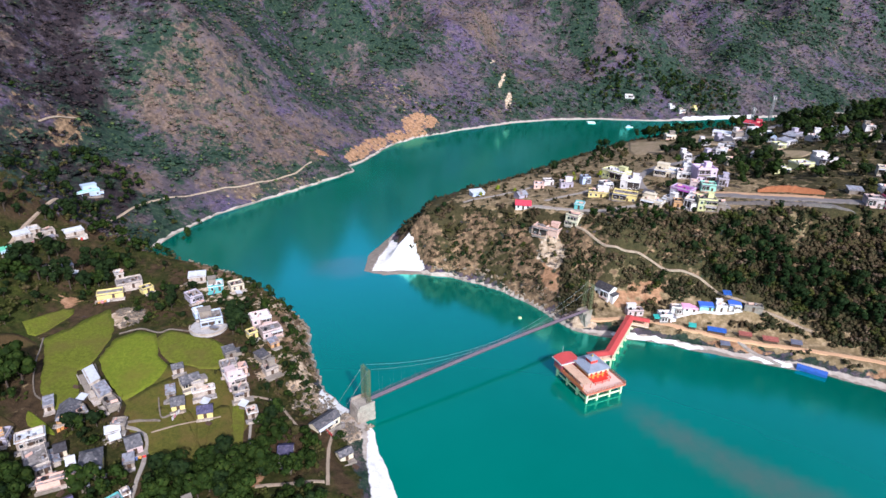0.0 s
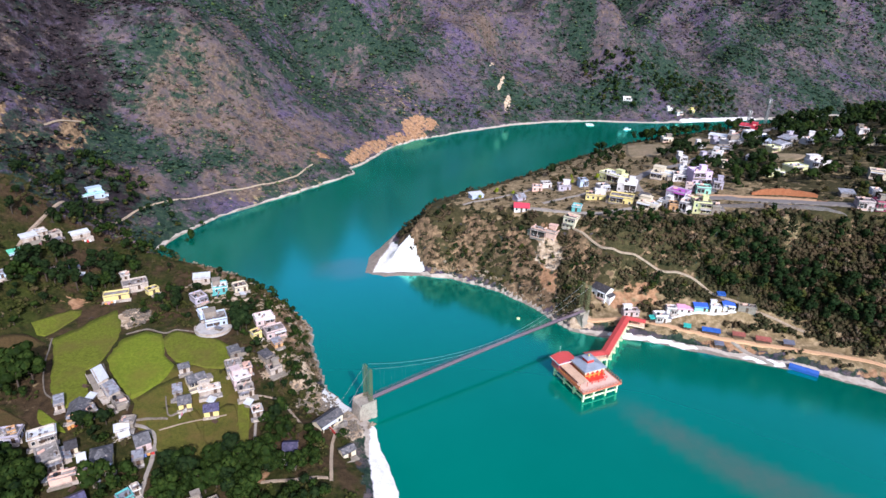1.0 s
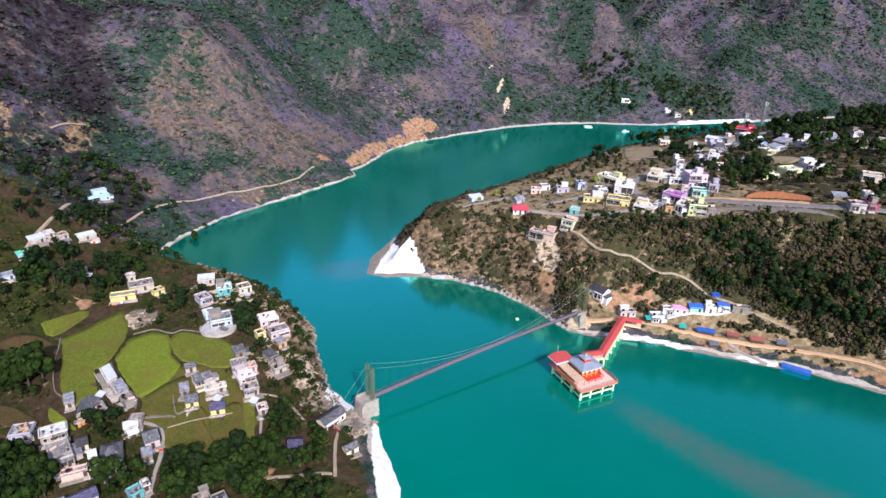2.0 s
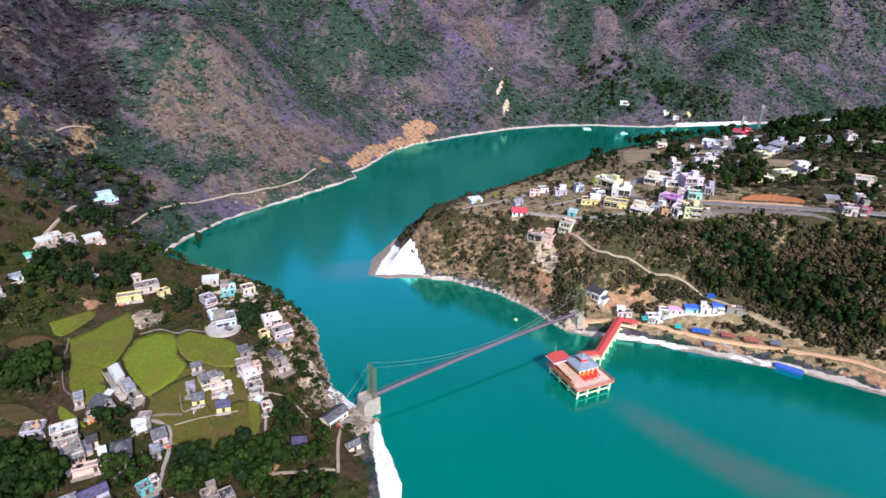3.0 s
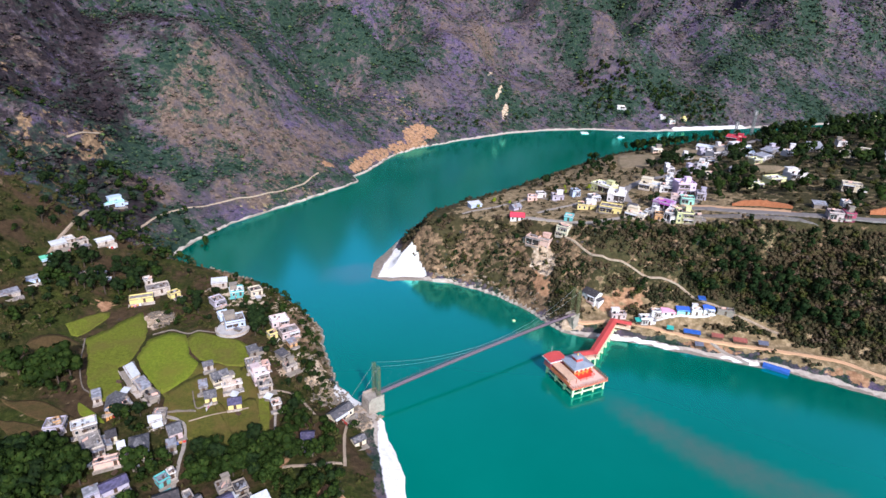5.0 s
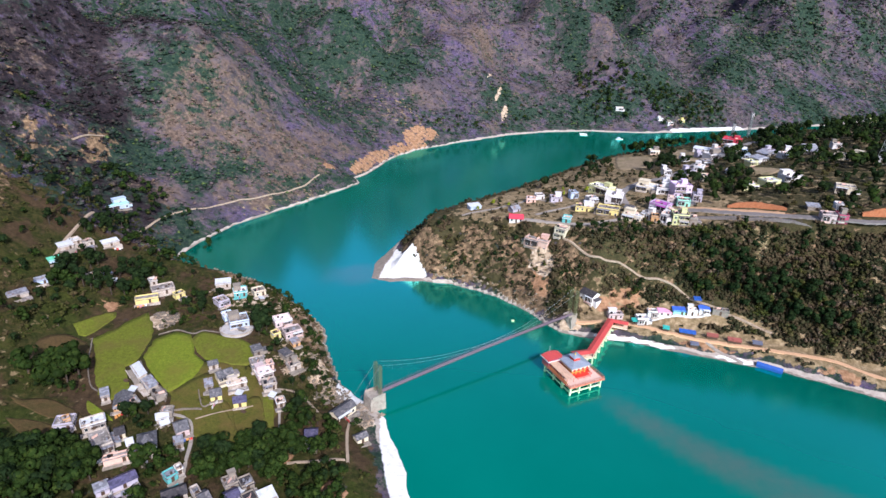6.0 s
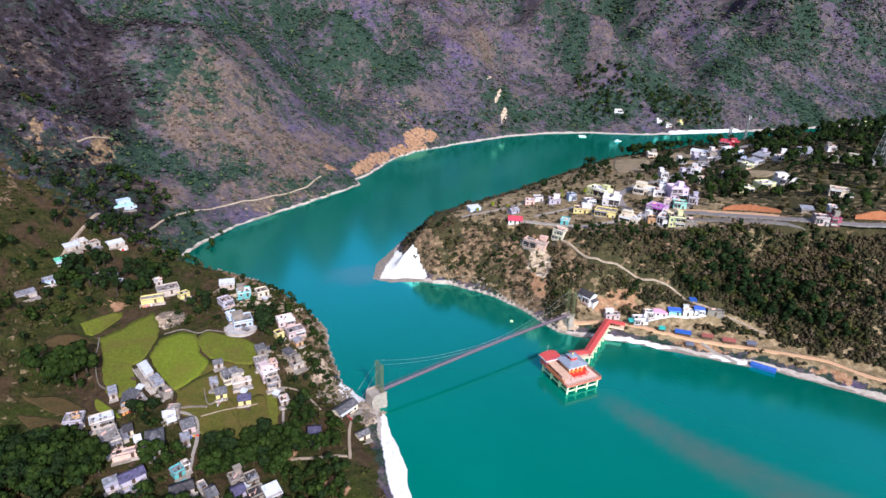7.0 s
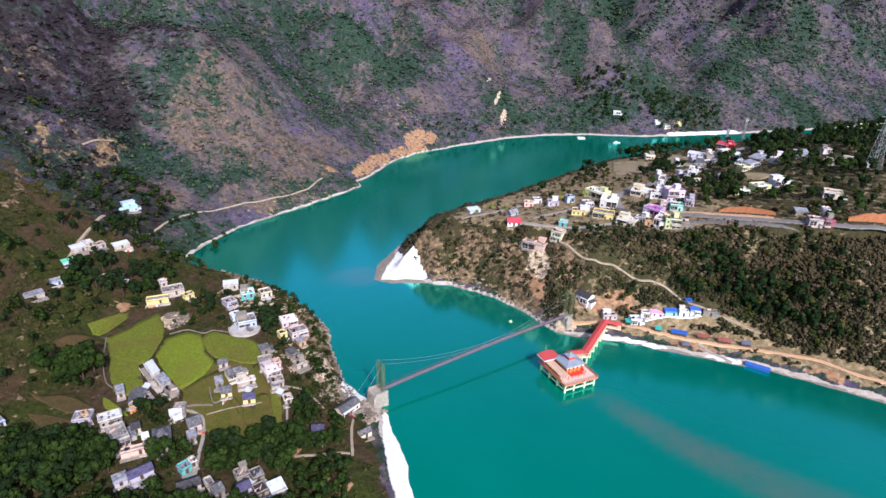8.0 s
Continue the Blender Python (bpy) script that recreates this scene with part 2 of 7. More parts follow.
def sheet(name, xs, ys, zs, material, fields=()):
    X, Y = np.meshgrid(xs, ys)
    n, k = len(xs), len(ys)
    verts = np.c_[X.ravel(), Y.ravel(), zs(X, Y).ravel()]
    i = (np.arange(k - 1)[:, None] * n + np.arange(n - 1)).ravel()
    faces = np.c_[i, i + 1, i + n + 1, i + n]
    mesh = bpy.data.meshes.new(name)
    mesh.vertices.add(len(verts))
    mesh.vertices.foreach_set("co", verts.ravel())
    mesh.loops.add(faces.size)
    mesh.loops.foreach_set("vertex_index", faces.ravel().astype(np.int32))
    mesh.polygons.add(len(faces))
    mesh.polygons.foreach_set("loop_start", np.arange(0, faces.size, 4, dtype=np.int32))
    mesh.polygons.foreach_set("use_smooth", np.ones(len(faces), bool))
    mesh.update(calc_edges=True)
    for field, of in fields:
        a = mesh.attributes.new(field, "FLOAT", "POINT")
        a.data.foreach_set("value", of(X, Y).ravel().astype(np.float32))
    mesh.materials.append(material)
    return new(name, mesh)


def slope(x, y):
    return np.hypot(height(x + 2, y) - height(x - 2, y), height(x, y + 2) - height(x, y - 2)) / 4


def spots(x, y, places):
    """1 within the given rounds (x, y, half length, half width, turn in degrees), fading to 0."""
    best = np.zeros(np.shape(x))
    for px, py, a, b, turn in places:
        c, s = math.cos(radians(turn)), math.sin(radians(turn))
        r = np.hypot(((x - px) * c + (y - py) * s) / a, ((y - py) * c - (x - px) * s) / b)
        best = np.maximum(best, 1 - step(0.75, 1.25, r))
    return best


def sand_at(x, y):
    return 1 - step(0.5, 1.7, height(x, y) + 0.3 * bumps(x, y, 7, 12))


def bar_at(x, y):
    """1 on the three-cornered sand bar at the tip of the peninsula."""
    inside = np.full(np.shape(x), 1e9)
    for (ax, ay), (bx, by) in zip(BAR, BAR[1:] + BAR[:1]):
        inside = np.minimum(inside, ((bx - ax) * (y - ay) - (by - ay) * (x - ax)) / math.hypot(bx - ax, by - ay))
    return step(-1.2, 1.6, inside + 0.8 * bumps(x, y, 6, 56))


def dune_at(x, y):
    """Wide white sand: the bar, the beaches by the bridge and the jetty, the far strand."""
    broad = np.maximum(spots(x, y, BEACHES), step(240, 265, x) * (1 - step(340, 365, x)) * step(640, 660, y))
    return np.maximum(bar_at(x, y) * (1 - step(16, 20, height(x, y))), broad * (1 - step(1.2, 3.4, height(x, y) + 0.4 * bumps(x, y, 9, 15))))


def wet_at(x, y):
    z = height(x, y) + 0.25 * bumps(x, y, 8, 16)
    return (1 - step(0.05, 0.75, z)) * (1 - step(560, 600, y)) * np.where(x < 30, step(150, 175, y), 1) * (1 - bar_at(x, y)) + 0.9 * spots(x, y, [(-34, 280, 16, 26, 11)]) * (1 - bar_at(x, y))


def rock_at(x, y):
    return np.clip(step(0.8, 1.2, slope(x, y)) * (1 - step(330, 380, y)) * (1 - 0.6 * step(58, 75, x)) * np.where(x > 60, step(8, 12, height(x, y)), 1) * (0.75 + 0.5 * bumps(x + 0.3 * y, 0.25 * y, 8, 37)) + 0.8 * spots(x, y, ROCKY), 0, 1)


def lush_at(x, y):
    return 1.05 * (off_bank(x, y, LEFT_BANK) < off_bank(x, y, RIGHT_BANK)) * (1 - step(245, 285, y)) * step(1.6, 2.6, height(x, y))


def shrubby_at(x, y):
    return 1.0 * step(-50, -40, x) * (off_bank(x, y, RIGHT_BANK) < off_bank(x, y, LEFT_BANK)) * step(1.6, 2.6, height(x, y))


def wood_at(x, y):
    return np.clip(0.47 + 0.16 * bumps(x, y, 75, 6) + 0.26 * bumps(x, y, 26, 17) + 0.20 * bumps(x, y, 10, 18) + 0.30 * spots(x, y, WOODY) - 0.25 * spots(x, y, DRY), 0, 1)


# where the scrub turns plum, with haze blue in that tone
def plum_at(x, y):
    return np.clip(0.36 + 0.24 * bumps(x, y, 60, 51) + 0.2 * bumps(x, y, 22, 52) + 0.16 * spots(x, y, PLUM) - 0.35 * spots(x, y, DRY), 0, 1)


def tan_at(x, y):
    return np.clip(0.24 + 0.2 * bumps(x, y, 40, 53) + 0.30 * spots(x, y, DRY) + 0.12 * bumps(x, y, 13, 54), 0, 1)


def umber_at(x, y):
    """Dark red-brown thicket of the nearer slopes, darkened further to paint in vignetting at the left."""
    return np.clip(0.1 + 0.2 * bumps(x, y, 34, 55) + 0.46 * spots(x, y, UMBER), 0, 1)


def straw_at(x, y):
    right = off_bank(x, y, RIGHT_BANK) < off_bank(x, y, LEFT_BANK)
    flat = step(0.8, 0.4, slope(x, y)) * step(25, 30, height(x, y)) * (1 - 0.5 * step(130, 170, x))
    low = step(0, 12, x) * step(1.8, 2.8, height(x, y)) * (step(125, 100, x) * 0.42 * step(32, 22, height(x, y)) + 1.1 * step(13, 9, height(x, y)) * step(60, 75, x)) * (1 - step(300, 330, y))
    left = 0.24 * step(-110, -140, x) * (1 - step(180, 200, y)) + 0.35 * spots(x, y, SPUR)
    return np.where(right, np.clip(0.75 * flat + 1.0 * low + 0.8 * spots(x, y, TAWNY), 0, 1.1), left)


def earth_at(x, y):
    return 0.8 * spots(x, y, BARE_EARTH)


def rubble_at(x, y):
    return np.where((x < 0) & (y > 165) & (x > -112), 0.5, 0.8) * spots(x, y, RUBBLE)


SPUR = [(-118, 380, 8, 40, -38), (-60, 600, 26, 40, 40)]
TAWNY = [(206, 196, 16, 30, 30), (238, 205, 9, 40, 20), (196, 222, 5, 16, 20), (152, 236, 4, 14, 15)]
BAR = [(-33, 309), (-39, 267), (-11, 270)]
BEACHES = [(-14, 135, 8, 42, 10), (90, 210.8, 17, 2.6, -17), (74, 215.5, 6, 2.0, 0), (128, 199, 9, 2.4, -18), (-36, 166, 8, 10, 0)]
ROCKY = [(-62, 205, 10, 30, 25), (-100, 242, 26, 8, -25), (40, 246, 8, 12, 30)]
BARE_EARTH = [(-33, 108, 4, 6, 10), (-57, 121, 8, 3, 0), (158, 262, 14, 4, -25), (46.5, 246, 4, 9, 8), (76, 234, 5, 3, 0), (86, 234.5, 9, 4, -6), (-77, 474, 6, 20, -15), (-67, 505, 7, 20, -20), (-50, 538, 7, 20, -32), (-38, 562, 12, 14, 30), (-30, 580, 16, 10, 35), (163, 191, 4, 3, -25), (170, 187, 5, 3, -25),
              (-152, 206, 5, 4, 30), (118, 207, 12, 3, -16), (-98, 440, 7, 4, 55), (46.5, 256, 5, 12, 14)]
RUBBLE = [(41, 716, 1.6, 10, -18), (50, 690, 2.2, 15, -16), (57, 666, 3.5, 13, -10), (-100, 226, 14, 8, 0), (-76, 215, 12, 8, -40), (-64, 178, 9, 14, 15), (-52, 172, 6, 12, 25), (-86, 160, 6, 4, 20), (44, 257.5, 3.5, 5, 20), (50.5, 251, 2.4, 5, -30), (47.5, 255, 4, 5, 0), (-124, 198, 7, 8, 20), (-42, 160, 8, 8, 20), (-30, 150, 7, 8, 0), (58, 222, 6, 4, 0), (-90, 212, 12, 8, 0)]
WOODY = [(-228, 395, 22, 60, -20), (-212, 355, 18, 40, -5), (-205, 305, 32, 24, 0), (-290, 330, 40, 40, 0), (-148, 690, 75, 45, 0), (-60, 665, 34, 20, 20), (-150, 598, 24, 34, -30), (-108, 550, 20, 42, -25), (-80, 545, 12, 28, -20),
         (74, 684, 64, 20, 14), (160, 704, 64, 22, 6), (270, 750, 64, 34, 14), (141, 815, 26, 50, 15), (225, 830, 24, 110, 12), (250, 980, 40, 90, 5), (-170, 357, 13, 10, 0), (-185, 565, 22, 30, -30), (450, 850, 50, 90, 20), (520, 960, 40, 80, 0), (370, 830, 34, 34, 0)]
DRY = [(-172, 425, 34, 50, -30), (-130, 425, 26, 40, -38), (-182, 520, 16, 24, -20), (12, 762, 36, 30, 0), (-285, 374, 22, 12, 0), (-188, 327, 20, 10, 40), (-136, 377, 40, 14, 48), (-110, 470, 16, 26, -40), (-30, 640, 22, 22, 0)]
UMBER = [(-280, 350, 68, 85, 0), (-195, 300, 20, 40, 0), (-320, 430, 70, 60, 0), (-230, 310, 26, 40, 0), (-225, 470, 40, 30, 0), (-235, 250, 40, 50, 0)]
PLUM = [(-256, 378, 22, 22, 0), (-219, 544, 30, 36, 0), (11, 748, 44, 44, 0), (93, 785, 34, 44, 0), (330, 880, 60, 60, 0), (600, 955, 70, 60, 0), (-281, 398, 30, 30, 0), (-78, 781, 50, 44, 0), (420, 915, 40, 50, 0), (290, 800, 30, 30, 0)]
xs = axis([(-2600, 300), (-700, 40), (-420, 5), (-300, 3), (-180, 2.0), (200, 2.2), (300, 4), (480, 20), (800, 100), (1600, 400), (3000, 400)])
ys = axis([(-1800, 300), (-300, 40), (60, 6), (100, 2.0), (300, 2.6), (450, 4), (760, 7), (1150, 20), (1300, 60), (1800, 300), (3300, 300)])
GRID = height(*np.meshgrid(xs, ys))


def z_at(x, y):
    """The height of the ground sheet at one place."""
    i, j = int(np.searchsorted(xs, x)) - 1, int(np.searchsorted(ys, y)) - 1
    f, g = (x - xs[i]) / (xs[i + 1] - xs[i]), (y - ys[j]) / (ys[j + 1] - ys[j])
    return float((GRID[j, i] * (1 - f) + GRID[j, i + 1] * f) * (1 - g) + (GRID[j + 1, i] * (1 - f) + GRID[j + 1, i + 1] * f) * g)


ground = tagged(sheet("ground", xs, ys, lambda x, y: GRID, HILLSIDE, [("sand", sand_at), ("dune", dune_at), ("wet", wet_at), ("wood", wood_at), ("plum", plum_at), ("tan", tan_at), ("umber", umber_at), ("rock", rock_at), ("lush", lush_at), ("shrubby", shrubby_at), ("earth", earth_at), ("rubble", rubble_at), ("straw", straw_at)]),
                "dry scrub-covered river valley with pale shore", "ground", kind="structure")


def silt_at(x, y):
    u = np.clip((x - 62) * 0.61 + (y - 172) * -0.79, -30, 400)
    off = (x - 62) * 0.79 + (y - 172) * 0.61 - 0.0022 * u * u
    wide = 6 + 0.10 * np.maximum(u, 0)
    plume = 0.6 * step(-4, 16, u) * (1 - step(0.35, 1.0, np.abs(off) / wide))
    shallow = 0.8 * spots(x, y, [(-50, 272, 14, 12, 30)])
    return np.maximum(plume, shallow)


wx = axis([(-2600, 400), (-200, 12), (-60, 4), (220, 12), (420, 100), (1000, 400), (3000, 400)])
wy = axis([(-1800, 300), (-100, 10), (20, 4), (320, 12), (760, 100), (1000, 400), (2600, 400)])
water = tagged(sheet("water", wx, wy, lambda x, y: 0 * x, WATER, [("silt", silt_at)]), "calm turquoise river water", "water", kind="structure")


# ---- helpers for things ----
def part(name, bm, material, parent=None, label="", at=None):
    mesh = bpy.data.meshes.new(name)
    bm.to_mesh(mesh)
    bm.free()
    mesh.materials.append(material)
    ob = new(name, mesh)
    ob.parent = parent
    if at is not None:
        ob.matrix_basis = at
    return tagged(ob, label)


def share(name, mesh, parent, at, label=""):
    ob = new(name, mesh)
    ob.parent, ob.matrix_basis = parent, at
    return tagged(ob, label)


def thing(name, at, label, category, group=""):
    root = new(name)
    root.empty_display_size = 0.5
    root.matrix_world = at
    return tagged(root, label, category, group)


def box(bm, x0, x1, y0, y1, z0, z1, bevel=0.0):
    made = bmesh.ops.create_cube(bm, size=1, matrix=Matrix.Translation(((x0 + x1) / 2, (y0 + y1) / 2, (z0 + z1) / 2)) @ Matrix.Diagonal((x1 - x0, y1 - y0, z1 - z0, 1)))
    if bevel:
        edges = list({e for v in made["verts"] for e in v.link_edges})
        bmesh.ops.bevel(bm, geom=edges, offset=bevel, segments=1, affect="EDGES")
    return bm


def boxed(*size, bevel=0.0):
    return box(bmesh.new(), *size, bevel=bevel)


def bar(bm, a, b, r, sides=6, r2=None):
    """A round bar from a to b."""
    a, b = Vector(a), Vector(b)
    m = Matrix.Translation((a + b) / 2) @ (b - a).to_track_quat("Z", "Y").to_matrix().to_4x4()
    bmesh.ops.create_cone(bm, cap_ends=True, segments=sides, radius1=r, radius2=r if r2 is None else r2, depth=(b - a).length, matrix=m)
    return bm


def prism(bm, outline, z0, z1):
    """An upright block over a plan outline."""
    low = [bm.verts.new((x, y, z0)) for x, y in outline]
    high = [bm.verts.new((x, y, z1)) for x, y in outline]
    bm.faces.new(low[::-1]), bm.faces.new(high)
    for i in range(len(outline)):
        j = (i + 1) % len(outline)
        bm.faces.new((low[i], low[j], high[j], high[i]))
    return bm


def slab(bm, corners, thick):
    """A sloping slab: its lower corners, and its thickness upwards."""
    low = [bm.verts.new(c) for c in corners]
    high = [bm.verts.new((c[0], c[1], c[2] + thick)) for c in corners]
    bm.faces.new(low[::-1]), bm.faces.new(high)
    for i in range(len(corners)):
        j = (i + 1) % len(corners)
        bm.faces.new((low[i], low[j], high[j], high[i]))
    return bm


def tube(bm, points, r, sides=5):
    """One round tube along a line of points."""
    rings = []
    for i, p in enumerate(points):
        d = (points[min(i + 1, len(points) - 1)] - points[max(i - 1, 0)]).normalized()
        u = d.orthogonal().normalized()
        v = d.cross(u)
        rings.append([bm.verts.new(p + (u * math.cos(6.283 * k / sides) + v * math.sin(6.283 * k / sides)) * r) for k in range(sides)])
    for q, s in zip(rings, rings[1:]):
        for k in range(sides):
            bm.faces.new((q[k], q[(k + 1) % sides], s[(k + 1) % sides], s[k]))
    return bm


def shell(corners, faces, thick):
    """One folded sheet with thickness, such as a pitched roof."""
    bm = bmesh.new()
    v = [bm.verts.new(c) for c in corners]
    made = [bm.faces.new([v[i] for i in f]) for f in faces]
    bmesh.ops.recalc_face_normals(bm, faces=made)
    if sum(f.normal.z for f in bm.faces) < 0:
        bmesh.ops.reverse_faces(bm, faces=bm.faces[:])
    bmesh.ops.solidify(bm, geom=bm.faces[:], thickness=thick)
    return bm


TAKEN = [(-29, 283, 9), (-32, 300, 7), (-24, 270, 10)]


def taken(x, y, room=0.0):
    return any((x - a) ** 2 + (y - b) ** 2 < (r + room) ** 2 for a, b, r in TAKEN)


def roofing(name, colour, cell, rough=0.75, metal=0.0, patch=(0.30, 0.24, 0.20)):
    """Weathered roof of slabs or sheets: every piece of its own tone, stained and patched."""
    m, t, b = nodes_of(name, rough, metal, 0.3)
    v = t.nodes.new("ShaderNodeTexVoronoi")
    v.inputs["Scale"].default_value = 1 / cell
    t.links.new(t.nodes.new("ShaderNodeNewGeometry").outputs["Position"], v.inputs["Vector"])
    tone = t.nodes.new("ShaderNodeSeparateColor")
    t.links.new(v.outputs["Color"], tone.inputs[0])
    c = blend(t, 1.0, colour, ramp(t, tone.outputs[0], [(0, grey(0.42)), (0.5, grey(0.8)), (1, grey(1.0))]), "MULTIPLY")
    c = blend(t, ramp(t, tone.outputs[1], [(0.86, grey(0)), (0.9, grey(0.7))]), c, patch)
    stain = ramp(t, noise_node(t, 0.7, 6, 0.7), [(0.45, grey(0)), (0.68, grey(0.75))])
    c = blend(t, stain, c, tuple(0.35 * x for x in colour))
    info = t.nodes.new("ShaderNodeObjectInfo")
    c = blend(t, 1.0, c, ramp(t, info.outputs["Random"], [(0, (0.7, 0.68, 0.7)), (1, grey(1.0))]), "MULTIPLY")
    t.links.new(c, b.inputs["Base Color"])
    bump(t, b, tone.outputs[2], 0.5, 0.06)
    return m


PAINT = {
    "whitewash": plain("stained_whitewash", (0.66, 0.57, 0.48), vary=0.65, grimy=1.0, grime=(0.40, 0.33, 0.28)),
    "white": plain("white_plaster", (0.82, 0.78, 0.75), vary=0.3, grimy=0.5), "cream": plain("cream_plaster", (0.74, 0.64, 0.46)),
    "yellow": plain("yellow_paint", (0.80, 0.66, 0.24), vary=0.3), "lime": plain("lime_paint", (0.70, 0.69, 0.34), vary=0.35),
    "salmon": plain("salmon_paint", (0.78, 0.50, 0.40), vary=0.35, grimy=0.25), "pink": plain("pale_pink_paint", (0.68, 0.53, 0.51), vary=0.4, grimy=0.5),
    "orange": plain("orange_paint", (0.62, 0.36, 0.16), vary=0.4), "teal": plain("turquoise_paint", (0.16, 0.50, 0.48), vary=0.4),
    "mint": plain("mint_paint", (0.35, 0.70, 0.55)), "paleblue": plain("pale_blue_paint", (0.52, 0.62, 0.78)),
    "lilac": plain("lilac_paint", (0.56, 0.51, 0.60), vary=0.4), "pinkviolet": plain("pink_violet_paint", (0.74, 0.58, 0.76)),
    "maroon": plain("maroon_paint", (0.42, 0.08, 0.14)), "red": plain("red_paint", (0.55, 0.05, 0.08)),
    "purple": plain("purple_sheet", (0.42, 0.10, 0.40), 0.5), "stone": plain("grey_stone", (0.34, 0.29, 0.235), vary=0.5, grimy=0.6),
    "concrete": roofing("stained_concrete", (0.34, 0.30, 0.265), 1.1, 0.9, 0.0, (0.6, 0.55, 0.5)),
    "slate": roofing("grey_slate", (0.13, 0.125, 0.132), 0.55, 0.7, 0.0, (0.24, 0.21, 0.2)), "slate_blue": roofing("bluish_slate", (0.085, 0.075, 0.145), 0.55, 0.6, 0.0, (0.13, 0.11, 0.16)),
    "slate_dark": roofing("dark_roofing", (0.06, 0.054, 0.058), 0.6, 0.7, 0.0, (0.12, 0.10, 0.09)),
    "tin": roofing("weathered_tin", (0.42, 0.42, 0.45), 0.9, 0.5, 0.2, (0.24, 0.13, 0.08)), "tin_white": plain("light_tin", (0.70, 0.71, 0.72), 0.5, 0.1, grimy=0.4),
    "tin_green": plain("green_tin", (0.16, 0.55, 0.34), 0.5), "tin_pink": plain("pink_tin", (0.72, 0.33, 0.46), 0.5),
    "tin_blue": plain("blue_tin", (0.06, 0.14, 0.55), 0.5),
}
# near-black paint for the shade inside verandas and shed doorways
SHADED = plain("painted_shade", (0.07, 0.055, 0.05), 0.9)
WOOD_DARK = plain("dark_wood", (0.09, 0.055, 0.035), 0.7)
STEEL = plain("galvanised_steel", (0.42, 0.44, 0.42), 0.45, 0.6)
GLASS, _t, _b = nodes_of("window_glass", 0.08, 0, 0.6)
_b.inputs["Base Color"].default_value = (0.02, 0.025, 0.03, 1)


def shared_mesh(name, bm, material):
    mesh = bpy.data.meshes.new(name)
    bm.to_mesh(mesh)
    bm.free()
    mesh.materials.append(material)
    return mesh


WINDOW_FRAME = shared_mesh("window_frame", boxed(-0.55, 0.55, -0.07, 0.02, -0.1, 1.2, bevel=0.02), PAINT["white"])
WINDOW_PANE = shared_mesh("pane", boxed(-0.45, 0.45, -0.10, -0.05, 0.0, 1.1), GLASS)
DOOR_LEAF = shared_mesh("door", boxed(-0.5, 0.5, -0.06, 0.02, 0.0, 2.05, bevel=0.02), WOOD_DARK)
TANK = shared_mesh("water_tank", bar(bmesh.new(), (0, 0, 0), (0, 0, 1.2), 0.55, 10), plain("black_plastic", (0.02, 0.02, 0.022), 0.4))


CRATE = shared_mesh("crate", boxed(-0.45, 0.45, -0.35, 0.35, 0, 0.6, bevel=0.04), WOOD_DARK)
DRUM = shared_mesh("drum", bar(bmesh.new(), (0, 0, 0), (0, 0, 0.85), 0.32, 8), PAINT["tin"])
SHEETS = shared_mesh("roofing_sheet", boxed(-0.9, 0.9, -0.5, 0.5, 0, 0.22, bevel=0.03), PAINT["tin"])
CLOTH = shared_mesh("cloth", boxed(-1.0, 1.0, -0.03, 0.03, 0.4, 1.3), PAINT["salmon"])


# ---- houses ----
YARDS = []


